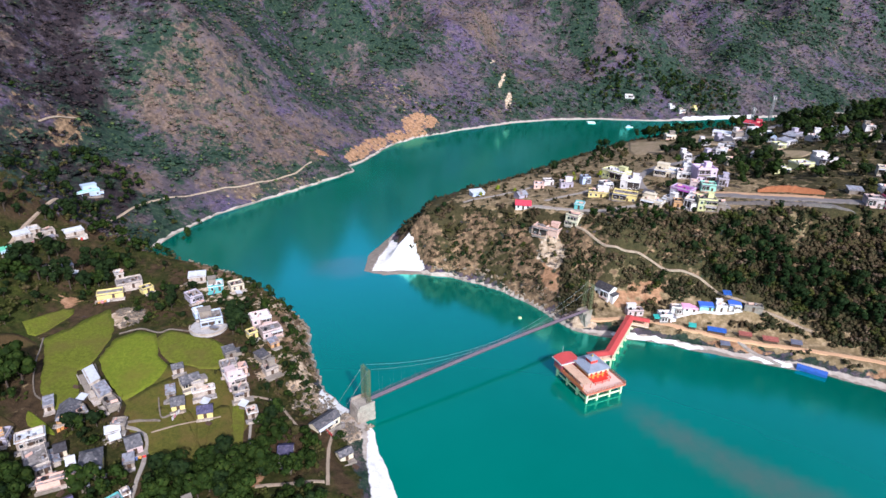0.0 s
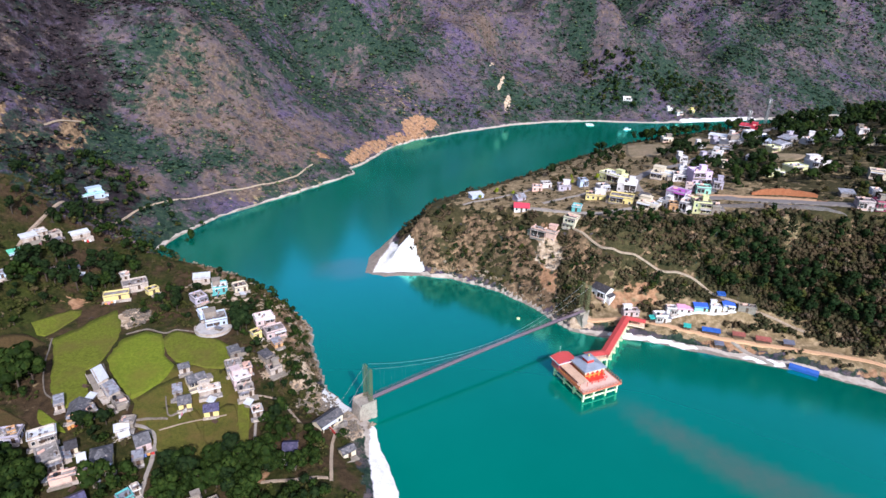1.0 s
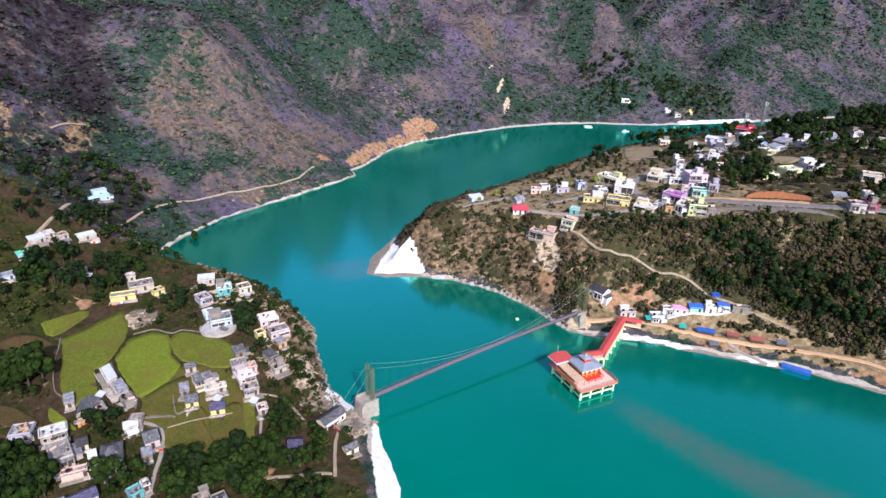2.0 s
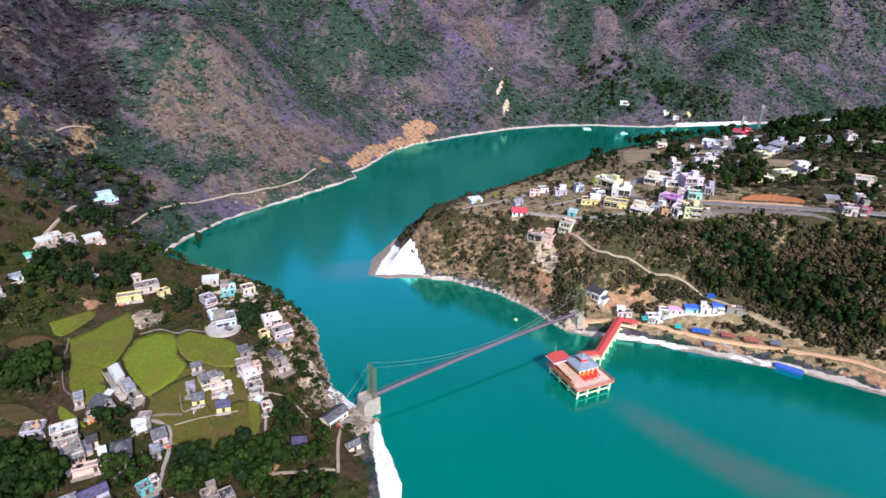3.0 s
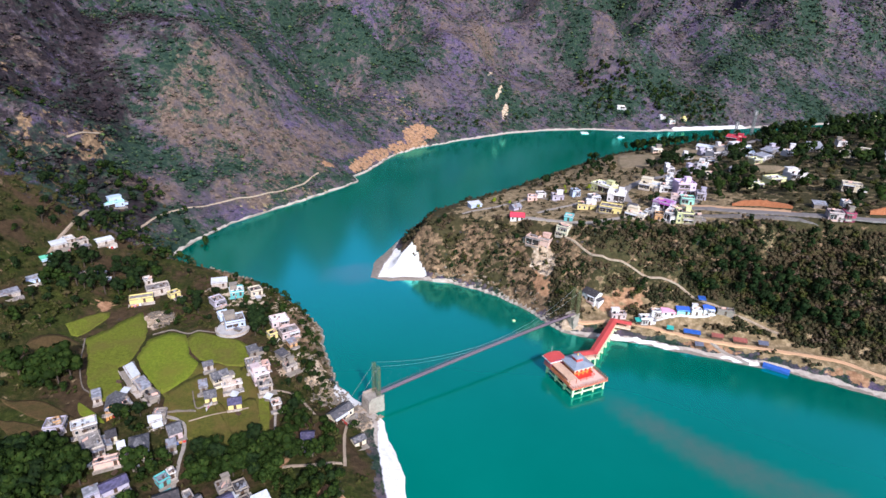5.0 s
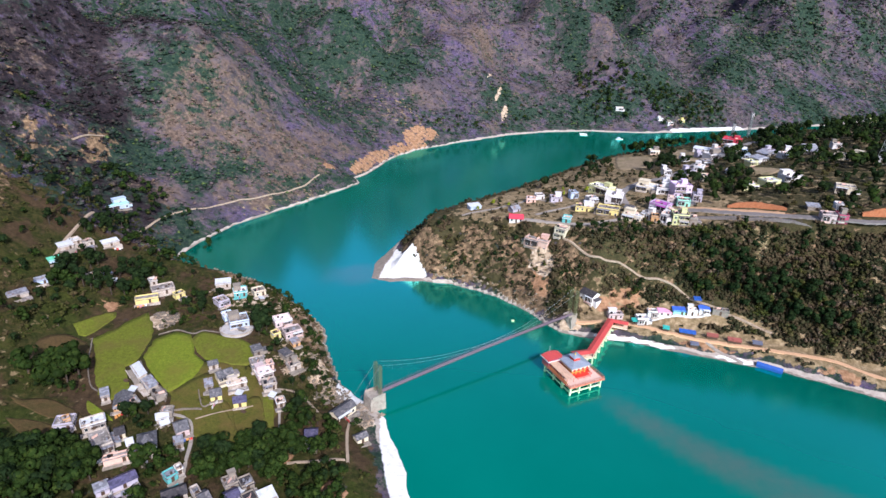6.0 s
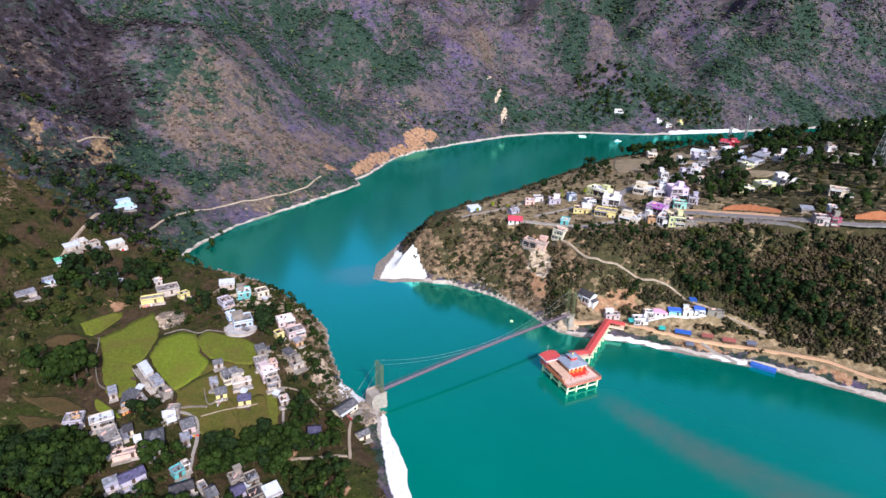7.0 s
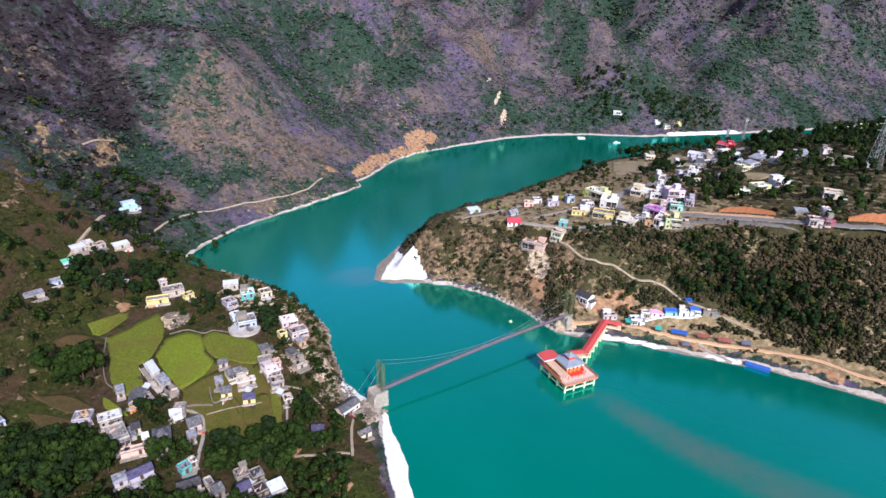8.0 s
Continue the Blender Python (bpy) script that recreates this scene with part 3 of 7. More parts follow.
def house(x, y, turn, wide, deep, tall, roof, wall, cover, label, ridge="x", tank=False):
    tall = max(2.1, tall * 0.66) if x < 0 else tall * 0.72
    wide, deep = (wide * 0.86, deep * 0.84) if x < 0 else (wide * 0.94, deep * 0.94)
    wall = "whitewash" if x < 0 and wall == "white" else wall
    base = min(z_at(x + dx, y + dy) for dx, dy in ((0, 0), (-wide / 3, -deep / 3), (wide / 3, -deep / 3)))
    root = thing("house", pose(x, y, base, 0, 0, turn), label, "house")
    TAKEN.append((x, y, 0.5 * math.hypot(wide, deep) + 0.6))
    w, d = wide / 2, deep / 2
    rise = 0.28 * (deep if ridge == "x" else wide)
    bm = boxed(-w, w, -d, d, -2.5, tall)
    if roof == "gable":
        if ridge == "x":
            for s in (-w, w):
                t = 0.25 if s < 0 else -0.25
                slab_pts = [(s, -d, tall), (s, d, tall), (s, 0, tall + rise)]
                a = [bm.verts.new(p) for p in slab_pts]
                b = [bm.verts.new((p[0] + t, p[1], p[2])) for p in slab_pts]
                bm.faces.new(a), bm.faces.new(b[::-1])
                for i in range(3):
                    bm.faces.new((a[i], b[i], b[(i + 1) % 3], a[(i + 1) % 3]))
        else:
            for s in (-d, d):
                t = 0.25 if s < 0 else -0.25
                slab_pts = [(-w, s, tall), (w, s, tall), (0, s, tall + rise)]
                a = [bm.verts.new(p) for p in slab_pts]
                b = [bm.verts.new((p[0], p[1] + t, p[2])) for p in slab_pts]
                bm.faces.new(a), bm.faces.new(b[::-1])
                for i in range(3):
                    bm.faces.new((a[i], b[i], b[(i + 1) % 3], a[(i + 1) % 3]))
    bmesh.ops.recalc_face_normals(bm, faces=bm.faces[:])
    part("wall", bm, PAINT[wall], root)
    o = 0.25 if x < 0 else 0.4
    bm = bmesh.new()
    if roof == "flat":
        box(bm, -w - 0.3, w + 0.3, -d - 0.3, d + 0.3, tall, tall + 0.18, 0.03)
        top = part("roof", bm, PAINT[cover], root, "flat roof slab")
        bm = bmesh.new()
        for x0, x1, y0, y1 in ((-w, w, -d, -d + 0.16), (-w, w, d - 0.16, d), (-w, -w + 0.16, -d + 0.16, d - 0.16), (w - 0.16, w, -d + 0.16, d - 0.16)):
            box(bm, x0, x1, y0, y1, tall + 0.18, tall + 0.75)
        part("parapet", bm, PAINT[wall], root)
        if wide > 7 and tall > 4.3:
            bm = boxed(w * 0.15, w * 0.75, d * 0.05, d * 0.75, tall + 0.18, tall + 2.4)
            box(bm, w * 0.15 - 0.2, w * 0.75 + 0.2, d * 0.05 - 0.2, d * 0.75 + 0.2, tall + 2.4, tall + 2.52)
            part("stair_room", bm, PAINT[wall], root)
        if tank:
            share("water_tank", TANK, root, pose(-w * 0.5, d * 0.4, tall + 0.18), "black plastic water tank")
    elif roof == "shed":
        slab(bm, [(-w - o, -d - o, tall - 0.25), (w + o, -d - o, tall - 0.25), (w + o, d + o, tall + 0.55), (-w - o, d + o, tall + 0.55)], 0.10)
        part("roof", bm, PAINT[cover], root, "lean-to sheet roof")
    elif roof == "hip":
        bm.free()
        lo, hi, g = tall - 0.05, tall + rise, max(0.3, w - d * 0.9)
        bm = shell([(-w - o, -d - o, lo), (w + o, -d - o, lo), (w + o, d + o, lo), (-w - o, d + o, lo), (-g, 0, hi), (g, 0, hi)],
                   [(0, 1, 5, 4), (2, 3, 4, 5), (1, 2, 5), (3, 0, 4)], -0.16)
        part("roof", bm, PAINT[cover], root, "hipped roof")
    else:
        bm.free()
        lo, hi = tall - 0.15, tall + rise + 0.05
        if ridge == "x":
            bm = shell([(-w - o, -d - o, lo), (w + o, -d - o, lo), (w + o, 0, hi), (-w - o, 0, hi), (w + o, d + o, lo), (-w - o, d + o, lo)], [(0, 1, 2, 3), (3, 2, 4, 5)], -0.16)
        else:
            bm = shell([(-w - o, -d - o, lo), (-w - o, d + o, lo), (0, d + o, hi), (0, -d - o, hi), (w + o, d + o, lo), (w + o, -d - o, lo)], [(0, 1, 2, 3), (3, 2, 4, 5)], -0.16)
        part("roof", bm, PAINT[cover], root, "pitched roof")
    storeys = max(1, int(tall / 2.5))
    rng = random.Random(int(x * 31 + y * 17))
    if roof == "flat" and wide > 4 and not (wide > 7 and tall > 4.0) and rng.random() < (0.3 if x < 0 else 0.5):
        a, b = rng.choice(((-w + 0.2, w * 0.1), (-w * 0.1, w - 0.2))), rng.uniform(-0.2, 0.2) * d
        bm = boxed(a[0], a[1], b, d - 0.2, tall + 0.18, tall + 2.5)
        box(bm, a[0] - 0.25, a[1] + 0.25, b - 0.3, d + 0.05, tall + 2.5, tall + 2.64)
        part("upper_room", bm, PAINT[rng.choice((wall, wall, "white", "stone"))], root)
    yard = rng.uniform(1.2, 2.6)
    if x < 0 and wide > 3.5:
        YARDS.append((pose(x, y, base, 0, 0, turn) @ pose(0, -d - yard - 1.6, 0), wide, len(YARDS)))
    if x < 0:
        part("yard", boxed(-w - rng.uniform(0, 1.2), w + rng.uniform(0, 1.2), -d - yard, -d, -2.0, rng.uniform(0.12, 0.3)), PAINT[rng.choice(("stone", "concrete", "whitewash"))], root, "paved front yard")
        part("yard_wall", boxed(-w - 0.4, w * rng.uniform(0.1, 0.9), -d - yard - 0.2, -d - yard, -2.0, rng.uniform(0.5, 1.0)), PAINT[rng.choice(("stone", "whitewash", wall))], root)
    if rng.random() < (0.25 if x < 0 else 0.45) and tall > 2.6:
        side = rng.choice((-1, 1))
        x0, x1 = sorted((side * w, side * (w + rng.uniform(1.6, 2.8))))
        part("lean_to", boxed(x0, x1, -d * 0.7, d * 0.5, -2.0, tall * 0.62), PAINT[rng.choice((wall, "stone", "white"))], root)
        part("lean_to_roof", slab(bmesh.new(), [(x0 - 0.2, -d * 0.7 - 0.3, tall * 0.62 - (0.3 if side < 0 else 0)), (x1 + 0.2, -d * 0.7 - 0.3, tall * 0.62 - (0.3 if side > 0 else 0)), (x1 + 0.2, d * 0.5 + 0.3, tall * 0.62 - (0.3 if side > 0 else 0)), (x0 - 0.2, d * 0.5 + 0.3, tall * 0.62 - (0.3 if side < 0 else 0))], 0.34), PAINT[rng.choice(("tin", "tin", "slate", "concrete"))], root)
    if roof == "flat":
        for k in range(rng.randint(2, 5)):
            share(*rng.choice((("crate", CRATE), ("drum", DRUM), ("roofing_sheet", SHEETS), ("cloth", CLOTH))), root, pose(rng.uniform(-0.75, 0.75) * w, rng.uniform(-0.8, 0.4) * d, tall + 0.18, 0, 0, rng.uniform(0, 90)))
    if roof == "flat" and rng.random() < 0.4:
        share("water_tank", TANK, root, pose(-w * 0.6, -d * 0.5, tall + 0.18), "black plastic water tank")
    if wide > 4.2 and tall > 2.5:
        for s in range(storeys):
            z0, z1 = s * tall / storeys + 0.15, (s + 1) * tall / storeys - 0.3
            a, b = (-w + 0.15, w * rng.uniform(0.0, 0.3)) if rng.random() < 0.5 else (w * rng.uniform(-0.3, 0.0), w - 0.15)
            # the wall is solid here; a dark panel paints the veranda's shade
            part("recess", boxed(a, b, -d - 0.035, -d + 0.1, z0 + 0.8, z1), SHADED, root, "flat dark panel painted as veranda shade")
            gallery = part("balcony", boxed(a - 0.1, b + 0.1, -d - 1.0, -d - 0.04, z0 - 0.12, z0 + 0.02), PAINT["concrete"], root)
            part("balcony_rail", boxed(a - 0.1, b + 0.1, -d - 1.0, -d - 0.92, z0 + 0.02, z0 + 0.75), PAINT[rng.choice((wall, "whitewash", "stone", "salmon"))], gallery)
            for k in range(3):
                px = a + (b - a) * k / 2
                part("post", boxed(px - 0.08, px + 0.08, -d - 0.98, -d - 0.82, z0, z1 + 0.1), PAINT[wall], gallery)
            part("awning", slab(bmesh.new(), [(a - 0.2, -d - 1.2, z1 + 0.02), (b + 0.2, -d - 1.2, z1 + 0.02), (b + 0.2, -d - 0.0, z1 + 0.2), (a - 0.2, -d - 0.0, z1 + 0.2)], 0.06), PAINT[rng.choice(("tin", "concrete", "tin_white", cover))], root)
    for face, length, off, ang in ((0, wide, d, 0), (1, deep, w, 90)):
        many = max(1, int(length / 2.3))
        for s in range(storeys):
            for k in range(many):
                u = (k + 0.5 - many / 2) * length / many
                lift = 0.9 + s * tall / storeys
                m = pose(0, 0, 0, 0, 0, ang) @ pose(u, -off, lift)
                if s == 0 and face == 0 and k == many // 2:
                    share("door", DOOR_LEAF, root, pose(u, -off, 0.05), "dark wooden door")
                elif rng.random() < 0.85 and lift + 1.5 < tall + 0.1:
                    f = share("window", WINDOW_FRAME, root, m)
                    share("pane", WINDOW_PANE, f, Matrix.Identity(4))
    return root


house(-98.6, 223.1, 23, 6.9, 7, 3.6, "flat", "teal", "white", "turquoise house with white flat roof on the bluff")
house(-109.4, 230.8, 19, 8.0, 6, 3.4, "shed", "white", "tin_white", "long white shed on the bluff")
house(-90.2, 224.1, 35, 6.3, 6, 3.6, "flat", "cream", "concrete", "cream house with flat roof on the bluff")
house(-104.2, 213.6, 46, 5.9, 7, 4, "flat", "lilac", "concrete", "lilac house with flat roof")
house(-196.2, 300.6, 48, 15.3, 8, 5, "flat", "paleblue", "tin_green", "white-and-green hillside building with green roof")
house(46.2, 264.0, -34, 13.4, 8, 6.6, "flat", "salmon", "concrete", "pink two-storey house at the top of the slope")
house(57.2, 262.0, -34, 6.4, 6, 7.6, "flat", "cream", "concrete", "tall cream house with flat roof")
house(35.4, 281.3, -5, 7.7, 6, 3.2, "gable", "white", "red", "white house with red roof")
house(13.3, 305.7, 25, 7.2, 5, 3, "shed", "paleblue", "tin_white", "pale blue hut at the end of the ridge")
house(35.2, 293.4, 32, 5.4, 5, 3, "gable", "lilac", "tin", "grey-roofed hut beside the ridge lane")
house(46.8, 312.1, -5, 5.7, 5, 3.4, "flat", "salmon", "tin_white", "pinkish house with light roof")
house(52.4, 317.9, 10, 5.4, 5, 3.4, "flat", "white", "concrete", "white house on the ridge")
house(60.9, 309.8, 1, 7.0, 6, 3.4, "flat", "lilac", "concrete", "lilac house on the ridge")
house(71.6, 314.1, 10, 4.7, 5, 5, "flat", "paleblue", "concrete", "narrow pale blue house")
house(61.0, 271.4, -19, 4.5, 5, 3.4, "flat", "teal", "tin_white", "pale green hut beside the lane")
house(89.6, 320.1, -48, 13.9, 9, 6, "flat", "lime", "white", "pale lime house with white roof")
house(92.0, 300.0, -19, 10.1, 9, 6.4, "flat", "white", "white", "large white house with terrace roof")
house(84.6, 280.8, -21, 12.0, 7, 5, "flat", "yellow", "concrete", "bright yellow house with flat roof")
house(73.7, 289.5, -11, 10.6, 6, 3.4, "flat", "yellow", "concrete", "low yellow house with flat roof")
house(94.6, 268.9, -36, 10.4, 6, 3.8, "flat", "cream", "tin_white", "cream row house with light roof")
house(112.1, 280.9, -41, 10.2, 8, 5, "flat", "lilac", "purple", "lilac house with purple roof")
house(104.2, 264.1, -11, 4.2, 5, 4, "flat", "orange", "concrete", "orange house beside the road")
house(109.4, 262.6, -31, 4.8, 6, 5.6, "flat", "white", "concrete", "white house beside the road")
house(114.8, 259.1, -9, 8.3, 8, 7, "flat", "lime", "concrete", "lime-yellow three-storey house beside the road")
house(120.3, 256.0, -13, 3.5, 6, 5.5, "flat", "stone", "concrete", "grey unfinished house beside the road")
house(128.6, 301.0, 4, 10.5, 9, 9, "flat", "pinkviolet", "pinkviolet", "tall pink-violet building with flat roof")
house(124.8, 283.7, -12, 7.2, 6, 4.6, "flat", "mint", "concrete", "mint-and-white shop beside the road")
house(113.9, 312.5, -29, 11.8, 9, 4.6, "flat", "cream", "tin_white", "cream building with white roof")
house(120.5, 306.2, -14, 7.1, 7, 4.6, "flat", "white", "concrete", "white house in the town")
house(133.7, 288.6, -15, 5.0, 6, 5, "flat", "lilac", "concrete", "grey-lilac house beside the road")
house(207.7, 282.4, -26, 9.5, 7, 5, "flat", "cream", "concrete", "cream two-storey house among dark trees")
house(191.9, 259.3, -15, 3.8, 5, 3.4, "flat", "white", "white", "small white box-like hut")
house(180.2, 247.1, -14, 6.8, 6, 5, "flat", "pink", "concrete", "pale pink house below the road wall")
house(185.9, 245.8, -12, 4.7, 6, 4.6, "flat", "maroon", "concrete", "maroon house below the road wall")
house(194.1, 311.3, 6, 11.5, 8, 4.6, "flat", "white", "white", "white house with bright white roof")
house(180.9, 307.9, 19, 11.1, 7, 4, "flat", "lime", "tin_white", "pale lime house with light roof")
house(167.8, 303.6, 1, 8.6, 7, 4, "flat", "lime", "white", "pale lime house with white roof")
house(189.7, 351.3, 16, 6.4, 6, 4, "flat", "lime", "tin_white", "lime-washed house with light roof")
house(198.1, 359.9, 39, 11.9, 7, 4, "shed", "white", "tin", "white house with weathered tin roof")
house(210.8, 376.4, 43, 16.8, 8, 4, "shed", "stone", "tin", "stone house with weathered tin roof")
house(225.7, 375.7, -22, 6.1, 6, 4.4, "flat", "white", "concrete", "white house with flat roof")
house(239.3, 377.7, 5, 10.2, 7, 3.6, "gable", "stone", "tin", "grey house with tin gable roof")
house(261.0, 385.2, -9, 5.9, 6, 4.4, "flat", "white", "concrete", "white house under tall trees")
house(246.7, 351.9, -46, 9.6, 7, 4.4, "flat", "cream", "concrete", "long cream building with flat roof")
house(252.4, 344.0, -48, 9.7, 7, 4.2, "flat", "cream", "tin_white", "cream building with light roof")
house(257.5, 335.9, -24, 3.2, 4, 3, "flat", "white", "white", "tiny white hut with flat roof")
house(344.9, 479.5, 2, 9.1, 6, 3.4, "gable", "lime", "lime", "hut with bright lime roof")
house(214.6, 438.0, -32, 13.6, 10, 6, "flat", "red", "red", "large red building with terrace roof")
house(180.9, 261.7, -14, 5.9, 5, 3, "shed", "stone", "tin", "low shed with tin roof beside the road")
house(157.5, 350.9, -31, 5.9, 7, 4.4, "flat", "white", "tin_white", "white house in the upper town")
house(166.1, 362.1, 8, 8.3, 7, 4.4, "flat", "stone", "tin", "grey house in the upper town")
house(178.6, 382.7, 22, 13.2, 8, 4.6, "flat", "white", "tin", "white house with tin roof in the upper town")
house(148.1, 343.6, 18, 5.7, 6, 4, "flat", "lilac", "tin", "lilac house in the upper town")
house(201.6, 402.4, 25, 16.9, 7, 4.2, "flat", "white", "tin_white", "long white house in the upper town")
house(152.3, 425.9, -1, 7.3, 6, 4, "flat", "cream", "white", "cream house at the edge of the fields")
house(183.8, 415.7, -32, 12.1, 6, 3.4, "shed", "white", "tin_white", "long light-roofed shed at the edge of the fields")
house(127.1, 320.7, -12, 4.3, 6, 4, "flat", "white", "tin_white", "small white house in the town")
house(214.8, 382.6, 26, 7.6, 6, 4, "flat", "lilac", "tin_white", "pale house in the upper town")
house(195.7, 703.4, -6, 9.0, 6, 4.4, "flat", "white", "white", "white house on the far wooded bank")
house(244.3, 699.5, 21, 6.6, 5, 3.4, "flat", "white", "tin_white", "white hut on the far bank")
house(255.3, 696.3, 14, 7.2, 5, 4.0, "flat", "white", "concrete", "white house on the far bank")
house(271.9, 705.4, 19, 7.0, 5, 3.6, "flat", "yellow", "tin_white", "yellow house on the far bank")
house(80.6, 227.6, 6, 7.4, 3.6, 3.2, "flat", "pink", "concrete", "low pinkish-white pilgrim shelter beside the jetty")
house(92.4, 223.6, 4, 5.6, 4.4, 4.4, "flat", "white", "tin_white", "white two-storey shop building")
house(98.0, 227.4, -4, 4.6, 3.4, 4.2, "flat", "white", "concrete", "white shop with flat roof behind the terrace")
house(103.6, 226.8, -4, 6.2, 3.2, 3.2, "shed", "white", "tin_pink", "white shop with pink tin roof")
house(110.0, 226.2, -5, 5.8, 3.2, 3.0, "shed", "mint", "tin_blue", "mint-green shop with blue tin roof")
house(116.0, 225.6, -5, 4.8, 3.2, 3.4, "flat", "white", "tin_white", "white shop with light roof")
house(121.4, 225.4, -8, 4.8, 3.4, 3.6, "shed", "white", "tin_blue", "white shop with blue sheet roof")
house(128.4, 223.6, -14, 7.6, 3.4, 3.0, "flat", "stone", "concrete", "unfinished stone shop with open fronts")
house(70.0, 237.9, -49, 7.9, 6.5, 5.4, "gable", "white", "slate_dark", "cream two-storey house with dark gable roof on the slope")
house(79.8, 301.9, 20, 5.8, 5, 4, "flat", "white", "tin", "white house with patched tin roof in the town")
house(95.8, 279.9, -40, 4.9, 5, 4, "gable", "cream", "slate", "cream house with dark roof in the town")
house(102.4, 269.0, -53, 5.4, 5, 4, "flat", "white", "concrete", "white shop house beside the lane")
house(119.7, 288.4, -19, 3.9, 5, 5, "flat", "pink", "concrete", "pink house with flat roof in the town")
house(113.5, 271.1, -28, 3.8, 5, 4, "flat", "white", "tin_white", "white kiosk beside the road")
house(132.9, 307.5, 13, 4.8, 6, 4, "flat", "paleblue", "concrete", "pale blue house behind the pink building")
house(152.8, 328.8, 7, 5.5, 6, 4, "flat", "cream", "tin", "cream house among the town trees")
house(136.1, 348.9, 6, 5.0, 6, 4, "flat", "white", "concrete", "white house beside the town street")
house(191.0, 408.2, 21, 5.9, 5, 3.6, "flat", "white", "tin_white", "white house near the red building")
house(195.6, 372.8, -12, 5.2, 6, 4, "flat", "paleblue", "tin", "pale blue house in the upper town")
house(218.2, 367.3, 11, 8.0, 6, 4, "flat", "white", "white", "white house with white roof in the upper town")
house(244.8, 389.5, 10, 10.6, 6, 3.6, "gable", "stone", "tin", "grey house with tin roof under trees")
house(171.0, 338.7, -41, 3.2, 4, 3, "shed", "white", "tin", "small white shed among trees")
house(159.0, 382.3, 4, 5.3, 6, 3.6, "flat", "white", "tin_white", "white house at the field edge")
house(173.1, 392.5, 7, 5.5, 6, 3.6, "flat", "lilac", "tin", "lilac house at the field edge")
house(-110.7, 121.9, 40, 6.3, 11, 5.2, "flat", "white", "concrete", "large white two-storey house with stained flat concrete roof")
house(-117.8, 130.3, 34, 8.2, 5, 4.4, "flat", "white", "tin_white", "white block with bright sheet roof behind the large house")
house(-102.1, 116.7, 27, 10.9, 2.6, 2.6, "flat", "salmon", "concrete", "low salmon-washed veranda building with flat roof")
house(-95.9, 122.4, 26, 6.3, 9, 5, "hip", "yellow", "slate", "yellow two-storey house with hipped slate roof")
house(-101.6, 122.2, 34, 2.3, 3, 2.6, "shed", "white", "tin_white", "small white outbuilding with bright tin roof")
house(-107.5, 127.2, 35, 3.3, 5, 3.2, "gable", "cream", "slate_dark", "small cream house with dark brown roof")
house(-88.6, 130.8, 36, 4.6, 7, 4.2, "gable", "pink", "slate", "pink two-storey house with slate roof beside a lane")
house(-86.9, 124.7, 26, 3.1, 4, 2.4, "shed", "stone", "tin", "low grey shed with tin roof")
house(-96.8, 135.2, 29, 4.5, 3, 2.6, "shed", "white", "tin_white", "long low white shed with pale roof")
house(-96.4, 138.2, 13, 4.3, 4, 2.8, "flat", "stone", "concrete", "low stone house with rubble on its roof")
house(-113.4, 141.8, 21, 6.4, 8, 3.8, "gable", "orange", "slate", "orange-fronted house with slate gable roof", ridge="y")
house(-122.0, 145.5, 32, 3.0, 6, 3, "shed", "white", "tin", "white annexe with tin roof")
house(-109.9, 142.4, 44, 2.8, 5, 2.8, "flat", "stone", "concrete", "small stone annexe with flat roof")
house(-116.4, 159.4, -48, 11.0, 3.6, 2.8, "shed", "white", "tin_white", "long narrow white house with weathered sheet roof")
house(-109.2, 152.5, -45, 8.8, 4.4, 3, "shed", "white", "tin", "long narrow white house with patched tin roof")
house(-103.1, 146.5, -42, 5.7, 4, 2.6, "flat", "stone", "concrete", "weathered stone end of a long house")
house(-127.2, 130.1, 17, 6.8, 6, 3.6, "flat", "lilac", "concrete", "cluttered house with orange cloth and flat roof")
house(-126.7, 130.4, 40, 2.5, 3, 4.6, "flat", "orange", "concrete", "small orange rooftop room house")
house(-153.5, 124.9, 59, 2.7, 6, 3.2, "shed", "paleblue", "tin", "bluish hut with tin roof among trees")
house(-96.6, 107.4, 43, 8.5, 5, 3.0, "gable", "lilac", "slate_blue", "long lilac house with purple-blue roof")
house(-101.3, 104.2, 38, 4.4, 4, 2.6, "shed", "lilac", "tin", "low lilac shed with tin roof")
house(-83.5, 110.4, 50, 3.9, 4, 3.2, "flat", "teal", "tin", "small teal house with light roof beside a lane")
house(-82.1, 113.3, 41, 2.0, 3, 3.2, "flat", "white", "white", "small white house beside the lane")
house(-79.4, 103.6, 31, 7.8, 5, 3.0, "gable", "white", "slate_dark", "long whitewashed house with dark pitched roof")
house(-73.3, 104.5, 40, 2.5, 5, 3.4, "flat", "white", "concrete", "small white house with flat roof")
house(-70.3, 102.4, 45, 3.6, 6, 3.6, "gable", "stone", "slate", "grey house with dark roof and clutter")
house(-64.5, 109.0, 35, 4.7, 5, 3.2, "flat", "stone", "concrete", "grey stone house with flat roof beneath trees")
house(-59.8, 109.0, 37, 4.4, 5, 3, "flat", "stone", "slate_dark", "low stone house with dark flat roof")
house(-62.3, 104.0, 43, 4.1, 5, 3.4, "gable", "lilac", "slate_blue", "bluish slate-roofed house beneath trees")
house(-56.8, 103.1, 40, 4.4, 5, 3.2, "flat", "stone", "slate_dark", "stone house with dark tarred roof")
house(-51.8, 104.0, 37, 5.2, 6, 3.6, "shed", "white", "tin_white", "white house with bright tin roof beneath trees")
